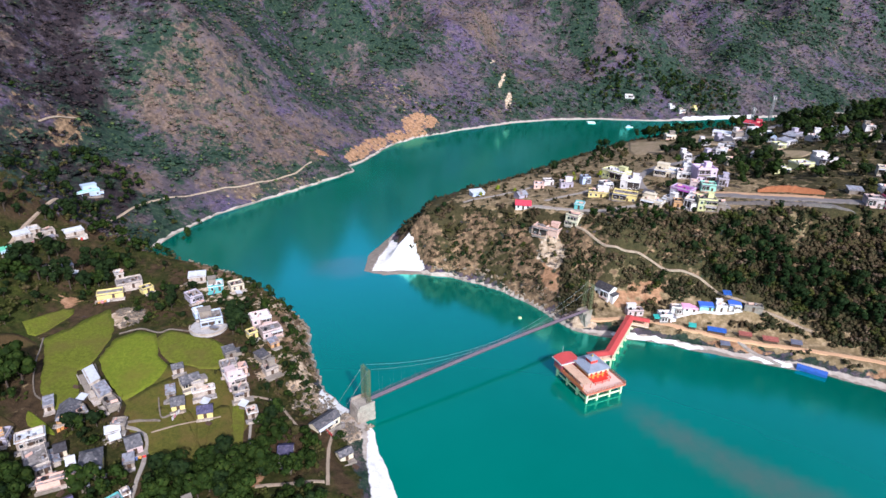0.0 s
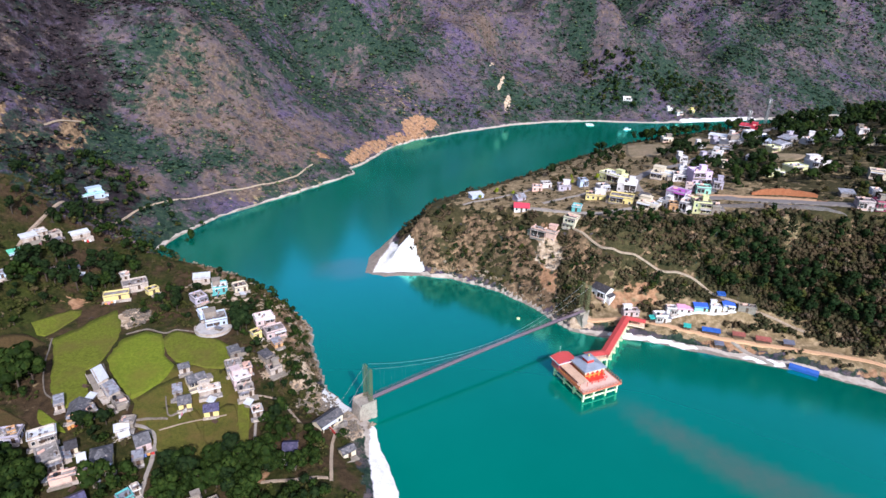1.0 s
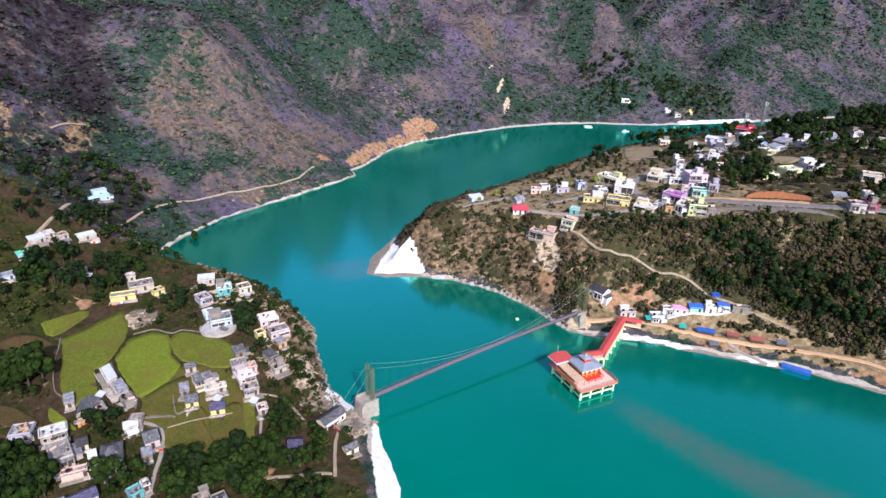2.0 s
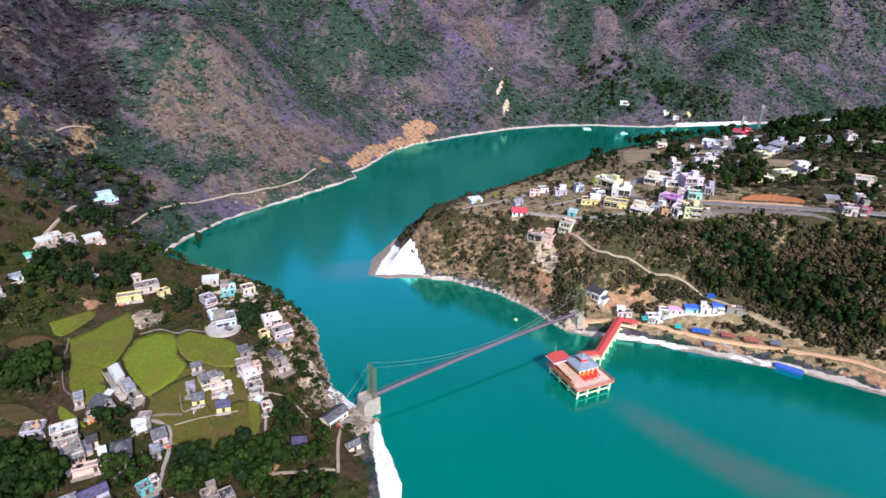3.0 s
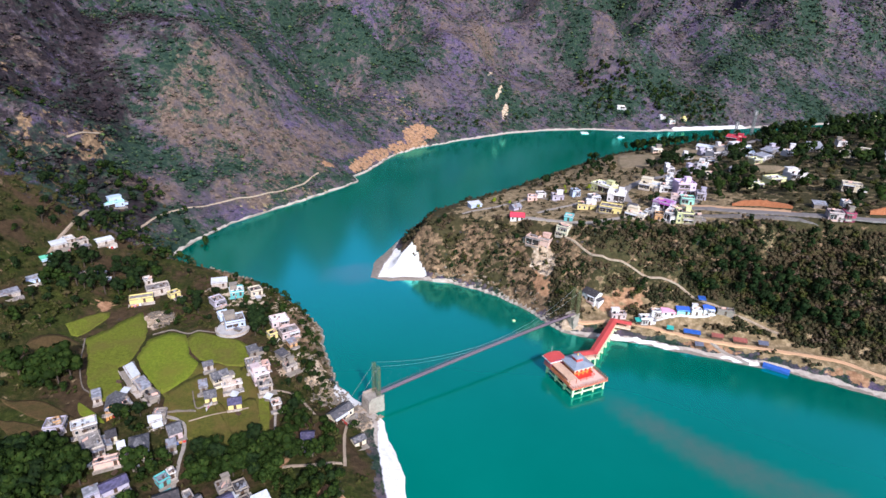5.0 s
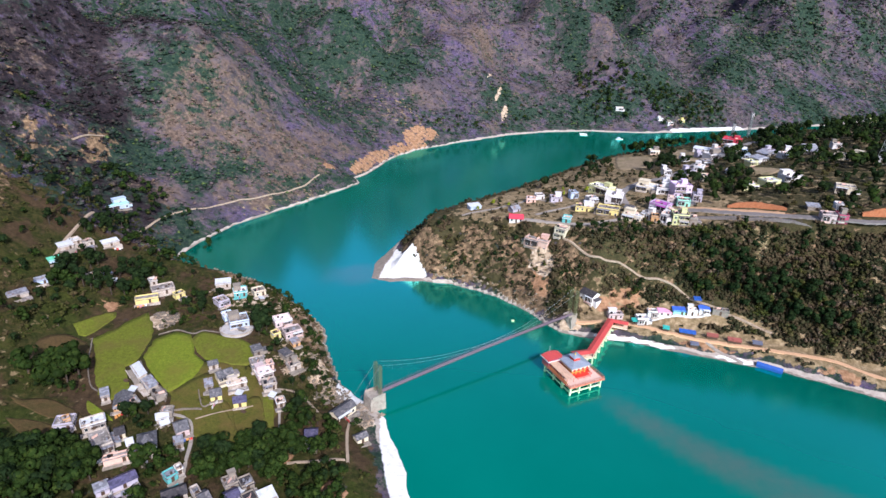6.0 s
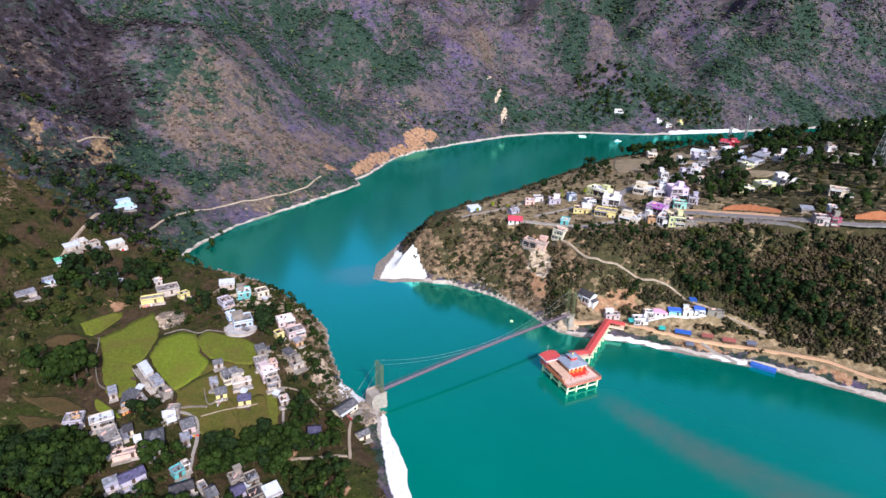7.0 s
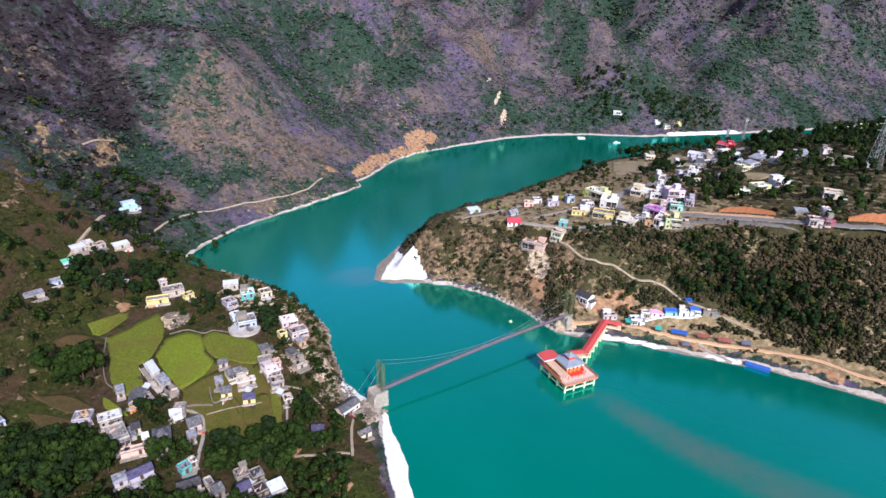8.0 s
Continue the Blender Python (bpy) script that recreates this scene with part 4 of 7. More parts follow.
house(-90.8, 166.2, 32, 4.0, 4, 3, "gable", "white", "slate", "tiny white hut with dark roof")
house(-84.1, 159.9, 38, 6.8, 5, 4.4, "gable", "cream", "slate", "cream house with slate gable roof and white terrace")
house(-78.0, 155.9, 27, 7.7, 3, 1.8, "flat", "white", "white", "low white terrace building with red cloth")
house(-83.8, 149.8, 24, 4.5, 6, 3.2, "gable", "yellow", "slate", "low yellow house with rounded slate roof")
house(-88.1, 154.5, 26, 3.1, 5, 2.6, "shed", "stone", "tin", "low stone shed with tin roof")
house(-74.1, 147.0, 19, 5.1, 5, 3.2, "gable", "yellow", "slate_blue", "cream cottage with bluish slate roof")
house(-76.6, 176.4, 36, 4.4, 5, 4, "shed", "stone", "slate", "stone house with slate roof")
house(-73.9, 167.8, 28, 5.9, 6, 4.4, "flat", "white", "concrete", "white house with flat roof and balcony")
house(-70.0, 162.8, 35, 6.5, 6, 4.2, "flat", "pink", "white", "pink-and-white house with flat roof")
house(-66.1, 156.5, 25, 5.6, 5, 3.8, "flat", "white", "concrete", "white house with laundry on its flat roof")
house(-69.2, 167.8, 30, 3.2, 4, 3.6, "flat", "salmon", "tin", "small salmon house with tin roof")
house(-64.6, 175.6, 52, 4.2, 6, 3.2, "shed", "stone", "slate", "stone house with slate roof near the bluff")
house(-59.9, 168.6, 43, 5.2, 4, 3, "flat", "white", "concrete", "white house with flat roof near the bluff edge")
house(-59.5, 147.2, 27, 3.4, 4, 3.2, "flat", "white", "tin_white", "small white house with pale blue sheet roof")
house(-44.6, 130.9, 8, 4.7, 5, 3.8, "gable", "white", "slate_blue", "whitewashed cottage with bluish slate roof")
house(-37.0, 147.4, 53, 10.5, 5, 4.6, "gable", "cream", "slate", "cream riverside house with slate roof")
house(-28.9, 136.2, 40, 5.0, 3.6, 3.4, "gable", "cream", "slate", "small cream riverside hut with slate roof")
house(-90.9, 197.1, 28, 9.3, 8, 4.6, "flat", "paleblue", "concrete", "pale blue house beside a curved terrace")
house(-97.0, 201.2, 37, 4.7, 5, 4, "flat", "paleblue", "white", "pale blue house with white flat roof")
house(-72.4, 199.1, 31, 8.3, 6, 4.4, "flat", "pink", "white", "pale pink house with white flat roof")
house(-66.1, 191.1, 35, 8.4, 6, 4.2, "flat", "pink", "concrete", "pink house with cluttered flat roof near the bluff edge")
house(-72.3, 188.4, 43, 3.8, 4, 3.6, "flat", "yellow", "concrete", "yellow house with flat roof")
house(-63.1, 184.1, 40, 3.7, 4, 2.6, "shed", "orange", "tin", "orange-washed shed with tin roof")
house(-138.3, 213.1, 25, 11.2, 5, 3, "flat", "yellow", "concrete", "long yellow building with grey flat roof")
house(-135.2, 222.6, 33, 11.3, 8, 3.4, "flat", "white", "concrete", "white building with broad grey roof")
house(-125.8, 218.4, 51, 5.3, 4, 2.8, "flat", "yellow", "concrete", "yellow block with flat roof")
house(-142.5, 228.4, 39, 3.5, 5, 3.6, "flat", "white", "white", "white block with bright roof")
house(-180.8, 191.3, 48, 8.5, 5, 2.8, "shed", "white", "tin", "long white house with tin roof on the hillside")
house(-179.9, 205.2, 46, 5.6, 4, 2.6, "shed", "paleblue", "tin", "bluish-grey hut among trees")
house(-167.0, 220.7, 48, 3.9, 4, 2.8, "flat", "white", "concrete", "white house among trees")
house(-162.2, 225.5, 48, 4.3, 4, 2.6, "shed", "white", "tin", "white shed among trees")
house(-185.0, 233.6, 48, 7.2, 6, 3, "shed", "white", "tin_white", "white house with pale roof above the grove")
house(-184.4, 239.9, 48, 6.2, 5, 3, "flat", "white", "tin_white", "long white building above the grove")
house(-180.1, 243.1, 48, 6.2, 5, 2.8, "flat", "white", "concrete", "white house with flat roof above the grove")
house(-173.1, 250.5, 48, 8.9, 5, 3.2, "shed", "white", "tin_white", "white house with pale sheet roof above the grove")
house(-182.8, 221.3, 48, 6.3, 4, 2.6, "shed", "paleblue", "tin_green", "greenish shed in the grove")


# ---- lanes, road and fields ----
def eased(points, each=1.5):
    """A smooth line through plan points."""
    P = [Vector(p) for p in points]
    P = [P[0] * 2 - P[1]] + P + [P[-1] * 2 - P[-2]]
    out = []
    for a, b, c, d in zip(P, P[1:], P[2:], P[3:]):
        n = max(2, int((c - b).length / each))
        for k in range(n):
            t = k / n
            out.append(0.5 * ((2 * b) + (c - a) * t + (2 * a - 5 * b + 4 * c - d) * t * t + (3 * b - a - 3 * c + d) * t ** 3))
    return out + [P[-2]]


def ribbon(name, points, wide, material, label, category, lift=0.22, kind="structure"):
    """A lane benched into the slope: level across, with a bank below its outer edge."""
    line = eased(points)
    bm, rows, wob = bmesh.new(), [], random.Random(len(points) * 7 + int(points[0][0]))
    for i, p in enumerate(line):
        d = (line[min(i + 1, len(line) - 1)] - line[max(i - 1, 0)]).normalized()
        n = Vector((-d.y, d.x))
        w = wide / 2 * (1 + 0.18 * wob.uniform(-1, 1))
        zs = [z_at(*(p + n * s * wide / 2)) for s in (-1, 0, 1)]
        z = max(sum(zs) / 3, max(zs) - 0.3) + lift * 0.7
        a, b = p - n * w, p + n * w
        rows.append([bm.verts.new((*(a - n * 0.25), z - 0.7)), bm.verts.new((*a, z)), bm.verts.new((*p, z + 0.05)), bm.verts.new((*b, z)), bm.verts.new((*(b + n * 0.25), z - 0.7))])
        TAKEN.append((p.x, p.y, wide / 2 + 0.4))
    for q, r in zip(rows, rows[1:]):
        for i in range(4):
            bm.faces.new((q[i], r[i], r[i + 1], q[i + 1]))
    bm.normal_update()
    bmesh.ops.recalc_face_normals(bm, faces=bm.faces[:])
    if sum(f.normal.z for f in bm.faces) < 0:
        bmesh.ops.reverse_faces(bm, faces=bm.faces[:])
    return tagged(part(name, bm, material), label, category, kind=kind)


EARTH = plain("trodden_earth", (0.42, 0.32, 0.225), 0.95, vary=0.45, grimy=0.6)
ORANGE_EARTH = plain("orange_earth", (0.66, 0.40, 0.22), 0.95, vary=0.35, grimy=0.3, grime=(0.6, 0.5, 0.4))
CUT_EARTH = plain("red_cut_earth", (0.44, 0.17, 0.07), 0.95, vary=0.6, grimy=0.85, grime=(0.6, 0.5, 0.4))
ASPHALT = plain("dusty_asphalt", (0.25, 0.22, 0.20), 0.9, vary=0.35)
PALE = plain("pale_gravel", (0.40, 0.345, 0.29), 0.95, vary=0.45, grimy=0.6)

ribbon("lane", [(6, 295), (17, 299), (27, 303), (38, 310), (49, 317), (60, 304)], 1.8, PALE, "pale gravel lane along the ridge", "lane")
ribbon("lane", [(39, 279), (54, 271), (70, 266), (85, 269), (96, 271), (103, 265), (110, 256)], 3.2, PALE, "pale dusty lane into the town", "lane")
ribbon("lane", [(46, 283), (60, 292), (73, 300)], 2.0, PALE, "narrow pale lane", "lane")
ribbon("road", [(97, 271), (107, 276), (118, 276), (128, 274), (142, 266.5), (157, 259), (170, 252.5), (181, 247), (194, 241), (210, 236), (240, 222), (300, 190)], 4.8, ASPHALT, "two-lane asphalt hill road above the wooded slope", "road", 0.6)
ribbon("verge", [(122, 279), (130, 277), (144, 270), (158, 262.5), (166, 258)], 3.2, ORANGE_EARTH, "pale orange earth verge beside the hill road", "verge", 0.35)
ribbon("road", [(97, 293), (100, 312), (114, 328), (135, 340), (156, 360), (198, 410), (240, 440)], 4.6, ASPHALT, "grey asphalt street through the town", "road", 0.3)
ribbon("footpath", [(58, 258), (66, 251), (73, 246), (84, 244), (94, 241), (103, 239), (111, 236), (117, 231), (127, 225), (134, 222), (143, 217), (149, 213)], 1.0, EARTH, "trodden footpath down the wooded slope", "footpath")
ribbon("footpath", [(57, 223), (71, 223), (79, 224), (90, 221), (98, 218), (105, 215), (116, 211), (127, 208), (143, 204), (158, 200), (170, 196), (180, 187), (196, 178)], 2.2, ORANGE_EARTH, "orange earth path along the river bank", "footpath", 0.3)
ribbon("footpath", [(118, 210), (124, 204), (131, 198)], 1.6, PALE, "pale sandy way down to the beach", "footpath")
ribbon("footpath", [(-31, 122), (-33, 132), (-34, 140), (-33, 149), (-30, 156), (-27, 153)], 0.9, EARTH, "trodden footpath to the bridge", "footpath")
ribbon("lane", [(-96, 139), (-88, 136), (-84, 127), (-82, 118), (-79, 106)], 1.1, PALE, "narrow stone-paved village lane", "lane")
ribbon("footpath", [(-66, 155), (-55, 156), (-48, 148), (-44, 143)], 0.8, EARTH, "narrow trodden path between trees", "footpath")
ribbon("footpath", [(-59, 144), (-56, 132)], 0.8, PALE, "narrow paved path beside a field", "footpath")
ribbon("footpath", [(-50, 119), (-39, 121), (-32, 123)], 1.0, EARTH, "bare earth track below the trees", "footpath")
ribbon("footpath", [(-179, 286), (-172, 316), (-154, 348), (-132, 374), (-114, 397), (-103, 423)], 1.1, EARTH, "footpath cut across the dry hillside", "footpath")
ribbon("footpath", [(-229, 324), (-225, 336), (-221, 347)], 1.5, EARTH, "short bare cut in the hillside", "footpath")
ribbon("lane", [(-185, 225), (-188, 238), (-190, 255), (-191, 270)], 1.6, EARTH, "dirt lane climbing the hillside", "lane")


def leaf_material(name, stops, rough=0.75, dry=None):
    """Foliage: small change from tuft to tuft, more from tree to tree, and dry patches of the stand."""
    m, t, b = nodes_of(name, rough, 0, 0.06)
    g = t.nodes.new("ShaderNodeNewGeometry")
    c = blend(t, 0.5, ramp(t, g.outputs["Random Per Island"], stops), tuple(0.85 * v for v in stops[1][1]))
    info = t.nodes.new("ShaderNodeObjectInfo")
    c = blend(t, 0.5, c, blend(t, 1.0, c, ramp(t, info.outputs["Random"], [(0, (0.45, 0.55, 0.5)), (1, (1, 1, 0.85))]), "MULTIPLY"))
    c = blend(t, 1.0, c, ramp(t, noise_node(t, 0.16, 3), [(0.35, grey(0.6)), (0.62, grey(1.0))]), "MULTIPLY")
    if dry:
        c = blend(t, ramp(t, noise_node(t, 0.075, 6, 0.7), [(0.46, grey(0)), (0.60, grey(0.85))]), c, dry)
    t.links.new(c, b.inputs["Base Color"])
    return m


def crop_material(name, a, b_, row):
    m, t, b = nodes_of(name, 0.9, 0, 0.15)
    c = ramp(t, noise_node(t, 0.9, 9, 0.85), [(0.36, a), (0.64, b_)])
    c = blend(t, ramp(t, noise_node(t, 0.12, 5), [(0.45, grey(0)), (0.7, grey(0.8))]), c, row)
    t.links.new(c, b.inputs["Base Color"])
    bump(t, b, noise_node(t, 2.5, 6), 0.8, 0.4)
    return m


CROP = crop_material("young_wheat", (0.0595, 0.0723, 0.0068), (0.1573, 0.17, 0.0153), (0.1105, 0.0892, 0.0204))
CROP_BRIGHT = crop_material("bright_wheat", (0.075, 0.100, 0.006), (0.180, 0.210, 0.015), (0.135, 0.120, 0.018))
MEADOW = crop_material("olive_meadow", (0.048, 0.050, 0.007), (0.118, 0.108, 0.017), (0.130, 0.078, 0.026))
STUBBLE = crop_material("brown_stubble", (0.045, 0.03, 0.0108), (0.105, 0.066, 0.0252), (0.036, 0.0396, 0.0084))
TAN_FIELD = crop_material("tan_stubble", (0.20, 0.145, 0.085), (0.36, 0.27, 0.165), (0.14, 0.12, 0.05))


def field(outline, material, label, lift=0.15):
    """A terraced plot: a draped sheet with a bank at its edge."""
    line = eased(list(outline) + [outline[0]], 2.0)[:-1]
    bm = bmesh.new()
    cx, cy = sum(p.x for p in line) / len(line), sum(p.y for p in line) / len(line)
    rings = []
    for f in (1.14, 1.12, 0.95, 0.74, 0.52, 0.34, 0.17):
        ring = []
        for p in line:
            k = f * (1 + 0.10 * noise.noise((p.x * 0.35, p.y * 0.35, 5.0)))
            x, y = cx + (p.x - cx) * k, cy + (p.y - cy) * k
            z = z_at(x, y) + (lift + 0.10 * noise.noise((x * 0.3, y * 0.3, 0)) if f < 1.13 else -0.6)
            ring.append(bm.verts.new((x, y, z)))
            TAKEN.append((x, y, 2.2))
        rings.append(ring)
    for q, r in zip(rings, rings[1:]):
        for i in range(len(line)):
            j = (i + 1) % len(line)
            bm.faces.new((q[i], q[j], r[j], r[i]))
    mid = bm.verts.new((cx, cy, z_at(cx, cy) + lift))
    for i in range(len(line)):
        bm.faces.new((rings[-1][i], rings[-1][(i + 1) % len(line)], mid))
    bm.normal_update()
    if sum(f.normal.z for f in bm.faces) < 0:
        bmesh.ops.reverse_faces(bm, faces=bm.faces[:])
    for f in bm.faces:
        f.smooth = True
    return tagged(part("field", bm, material), label, "field", kind="stuff")


field([(-144, 180), (-140, 187), (-134, 199), (-126, 189), (-123, 177), (-122, 167), (-125, 164), (-117, 152), (-125, 149)], CROP, "green wheat terrace with ragged edges")
field([(-120, 182), (-114, 187), (-108, 185), (-102, 174), (-97, 169), (-97, 161), (-101, 154), (-104, 154), (-112, 162), (-118, 170)], CROP_BRIGHT, "bright green wheat terrace")
field([(-105, 183), (-103, 189), (-90, 186), (-80, 180), (-78, 171), (-83, 169), (-89, 170), (-97, 173)], CROP, "green wheat terrace below the houses")
field([(-99, 150), (-94, 158), (-89, 161), (-86, 151), (-77, 144), (-73, 131), (-80, 127), (-86, 135), (-93, 142)], MEADOW, "olive-green grazed meadow terrace")
field([(-156, 187), (-150, 201), (-146, 198), (-150, 183)], CROP, "narrow green terrace on the slope")
field([(-67, 152), (-64, 152), (-59, 135), (-62, 135)], CROP, "narrow green field strip")
field([(-102, 153), (-96, 166), (-86, 168), (-77, 165), (-68, 152), (-62, 142), (-66, 134), (-78, 130), (-90, 137)], MEADOW, "broad olive-green grazed meadow with brown patches", 0.08)
field([(-92, 142), (-86, 148), (-80, 144), (-72, 134), (-70, 130), (-74, 127), (-80, 128), (-88, 134)], MEADOW, "olive-green grazed meadow terrace")
field([(-72, 148), (-68, 150), (-62, 134), (-68, 132)], MEADOW, "olive-green strip beside the cottages")
field([(-127, 143), (-119, 138), (-114, 134), (-123, 137)], CROP_BRIGHT, "small bright green plot")
field([(-158, 161), (-160, 173), (-151, 179), (-141, 168), (-152, 162)], STUBBLE, "brown stubble terrace")
field([(-152, 141), (-139, 142), (-124, 134), (-135, 134)], STUBBLE, "brown stubble terrace with dry grass")
field([(-148, 132), (-136, 131), (-126, 126), (-137, 125)], STUBBLE, "brown stubble terrace above the trees")
field([(126, 428), (143, 413), (134, 380), (116, 381)], TAN_FIELD, "bare brown field on the hilltop")
field([(172, 438), (181, 408), (167, 380), (158, 402)], TAN_FIELD, "bare tan field behind the town")
field([(188, 344), (199, 335), (190, 327), (184, 333)], TAN_FIELD, "tan threshing ground in the upper town")


# ---- walls, terraces and yard things of the village ----
DRY_STONE = plain("dry_stone", (0.26, 0.215, 0.17), 0.95, vary=0.6, grimy=0.7)
PAVING = plain("pale_paving", (0.56, 0.52, 0.49), 0.9, vary=0.45, grimy=0.6)


def stone_wall(points, tall, label, wide=0.4):
    """A wall with an uneven crest that follows the ground."""
    line = eased(points, 0.9)
    bm, rows, rnd = bmesh.new(), [], random.Random(int(points[0][0] * 10))
    for i, p in enumerate(line):
        d = (line[min(i + 1, len(line) - 1)] - line[max(i - 1, 0)]).normalized()
        n = Vector((-d.y, d.x)) * wide / 2
        z, h = z_at(p.x, p.y), tall * rnd.uniform(0.8, 1.15)
        rows.append([bm.verts.new((p.x + s * n.x * f, p.y + s * n.y * f, z + e)) for s, f, e in ((-1, 1.2, -0.8), (-1, 0.9, h), (1, 0.9, h * 0.96), (1, 1.2, -0.8))])
    for q, r in zip(rows, rows[1:]):
        for i in range(3):
            bm.faces.new((q[i], q[i + 1], r[i + 1], r[i]))
    bm.faces.new(rows[0][::-1]), bm.faces.new(rows[-1])
    bmesh.ops.recalc_face_normals(bm, faces=bm.faces[:])
    return tagged(part("stone_wall", bm, DRY_STONE), label, "wall")


terrace = thing("round_terrace", pose(-90.2, 192.4, z_at(-90.2, 192.4)), "pale paved terrace with a curved parapet before a blue house", "terrace")
ring = [(7.4 * math.cos(radians(a)) * 0.92, 6.2 * math.sin(radians(a))) for a in range(180, 361, 15)]
part("paving", prism(bmesh.new(), [(6.6, 3.2)] + [(-6.6, 3.2)] + ring, -2.5, 0.5), PAVING, terrace)
bm = bmesh.new()
inner, outer = [(x * 0.97, y * 0.97) for x, y in ring], [(x * 1.03, y * 1.03) for x, y in ring]
prism(bm, outer + inner[::-1], 0.5, 1.25)
bmesh.ops.recalc_face_normals(bm, faces=bm.faces[:])
part("parapet", bm, PAINT["whitewash"], terrace, "curved whitewashed parapet")
TAKEN.append((-90.2, 192, 7))
stone_wall([(-119.5, 167), (-112, 157.5), (-106, 152.5), (-101.8, 149.6), (-100, 144.5)], 0.9, "pale stone wall curving along the wheat terraces")
stone_wall([(-91, 152), (-88.5, 147), (-86, 143.5), (-83, 147)], 0.7, "low stone wall round a cottage yard")
stone_wall([(-98, 139.5), (-92, 141), (-86, 142)], 0.9, "whitish yard wall between the slate-roofed houses")
stone_wall([(-121, 186), (-115, 190), (-107, 188), (-103, 191), (-90, 189)], 0.5, "low field wall above the wheat")
stone_wall([(-146, 181), (-139, 165), (-131, 152), (-126, 148)], 0.5, "rough field wall below the brown terraces")
stone_wall([(-60, 163), (-55, 168), (-53, 176)], 0.8, "broken stone wall above the bluff")
stone_wall([(-45, 152), (-41, 156), (-36, 158)], 0.8, "stone retaining wall beside the bridge approach")
ribbon("footpath", [(-86.5, 137), (-80.7, 141), (-75.5, 143.4), (-69, 146)], 0.45, EARTH, "faint trodden path across the meadow", "footpath", 0.35)

CLOTHS = [plain("red_washing", (0.62, 0.06, 0.05)), plain("white_washing", (0.78, 0.75, 0.72)), plain("pink_washing", (0.66, 0.28, 0.32)), plain("orange_washing", (0.66, 0.30, 0.08)), plain("blue_washing", (0.14, 0.20, 0.42))]
LOG = shared_mesh("log", bar(bmesh.new(), (-0.9, 0, 0), (0.9, 0, 0), 0.11, 6), WOOD_DARK)
POLE = shared_mesh("pole", bar(bmesh.new(), (0, 0, -0.4), (0, 0, 1.9), 0.045, 5), WOOD_DARK)
for at, wide, n in YARDS:
    rnd = random.Random(n * 5 + 3)
    spot = (at @ pose(rnd.uniform(-0.3, 0.3) * wide, 0, 0)).translation
    at = pose(spot.x, spot.y, z_at(spot.x, spot.y), 0, 0, rnd.uniform(0, 180))
    if n % 3 == 0:
        line = thing("washing_line", at, "washing on a line between two wooden poles in a yard", "washing line")
        for px in (-2.2, 2.2):
            share("pole", POLE, line, pose(px, 0, 0))
        part("rope", bar(bmesh.new(), (-2.2, 0, 1.8), (2.2, 0, 1.8), 0.02, 4), PAINT["white"], line)
        for k in range(4):
            u = -1.7 + k * 1.1
            part("cloth", boxed(u - 0.42, u + 0.42, -0.03, 0.03, 1.8 - rnd.uniform(0.8, 1.4), 1.8), rnd.choice(CLOTHS), line)
    elif n % 3 == 1:
        pile = thing("woodpile", at, "stacked firewood logs beside a house", "woodpile")
        for row in range(4):
            for k in range(6 - row):
                share("log", LOG, pile, pose(0, (k - (5 - row) / 2) * 0.23, 0.1 + row * 0.2, 0, 0, rnd.uniform(-4, 4)))
    else:
        hut = thing("cattle_shed", at, "small thatch-and-tin cattle shed with stone sides", "shed")
        part("wall", boxed(-1.3, 1.3, -0.9, 0.9, -0.8, 1.3), DRY_STONE, hut)
        part("roof", slab(bmesh.new(), [(-1.6, -1.2, 1.2), (1.6, -1.2, 1.2), (1.6, 1.2, 1.7), (-1.6, 1.2, 1.7)], 0.1), PAINT[rnd.choice(("tin", "slate", "tin_white"))], hut)
        # dark panel on the solid wall, painting the shade of a doorway
        part("opening", boxed(-0.4, 0.4, -0.94, -0.86, 0.0, 1.0), SHADED, hut)


# ---- temple on its platform in the river ----
CONCRETE_GREEN = plain("pale_green_paint", (0.66, 0.76, 0.45), 0.7, grimy=0.2)
RED_ROOF = plain("red_sheet_roof", (0.58, 0.085, 0.075), 0.55, vary=0.35, grimy=0.25)
RED_PAINT = plain("scarlet_paint", (0.72, 0.05, 0.03), 0.5, grimy=0.15)
BRICK_RED = plain("brick_red_paint", (0.58, 0.17, 0.10), 0.7)
DECK = plain("pinkish_paving", (0.78, 0.55, 0.44), 0.8, grimy=0.25)
TAN_SHEET = plain("tan_sheet_roof", (0.62, 0.40, 0.27), 0.6)
GREY_SHEET = plain("grey_blue_sheet_roof", (0.36, 0.40, 0.47), 0.4, 0.2, vary=0.35)
SAFFRON = plain("saffron_paint", (0.82, 0.38, 0.08), 0.6)
GOLD, _t, _b = nodes_of("gilded_metal", 0.3, 1.0)
_b.inputs["Base Color"].default_value = (0.8, 0.55, 0.12, 1)

PLATFORM = pose(52.4, 181.2, 0, 0, 0, 26)
platform = thing("temple_platform", PLATFORM, "concrete temple platform on pale green columns in the river", "platform")
X, Y, Z = 8.4, 9.9, 4.2
part("deck", boxed(-X, X, -Y, Y, Z - 0.55, Z, bevel=0.05), DECK, platform, "pinkish paved deck")
bm = bmesh.new()
for x0, x1, y0, y1 in ((-X - 0.12, X + 0.12, -Y - 0.12, -Y + 0.12), (-X - 0.12, X + 0.12, Y - 0.12, Y + 0.12), (-X - 0.12, -X + 0.12, -Y + 0.12, Y - 0.12), (X - 0.12, X + 0.12, -Y + 0.12, Y - 0.12)):
    box(bm, x0, x1, y0, y1, Z - 0.35, Z + 0.35)
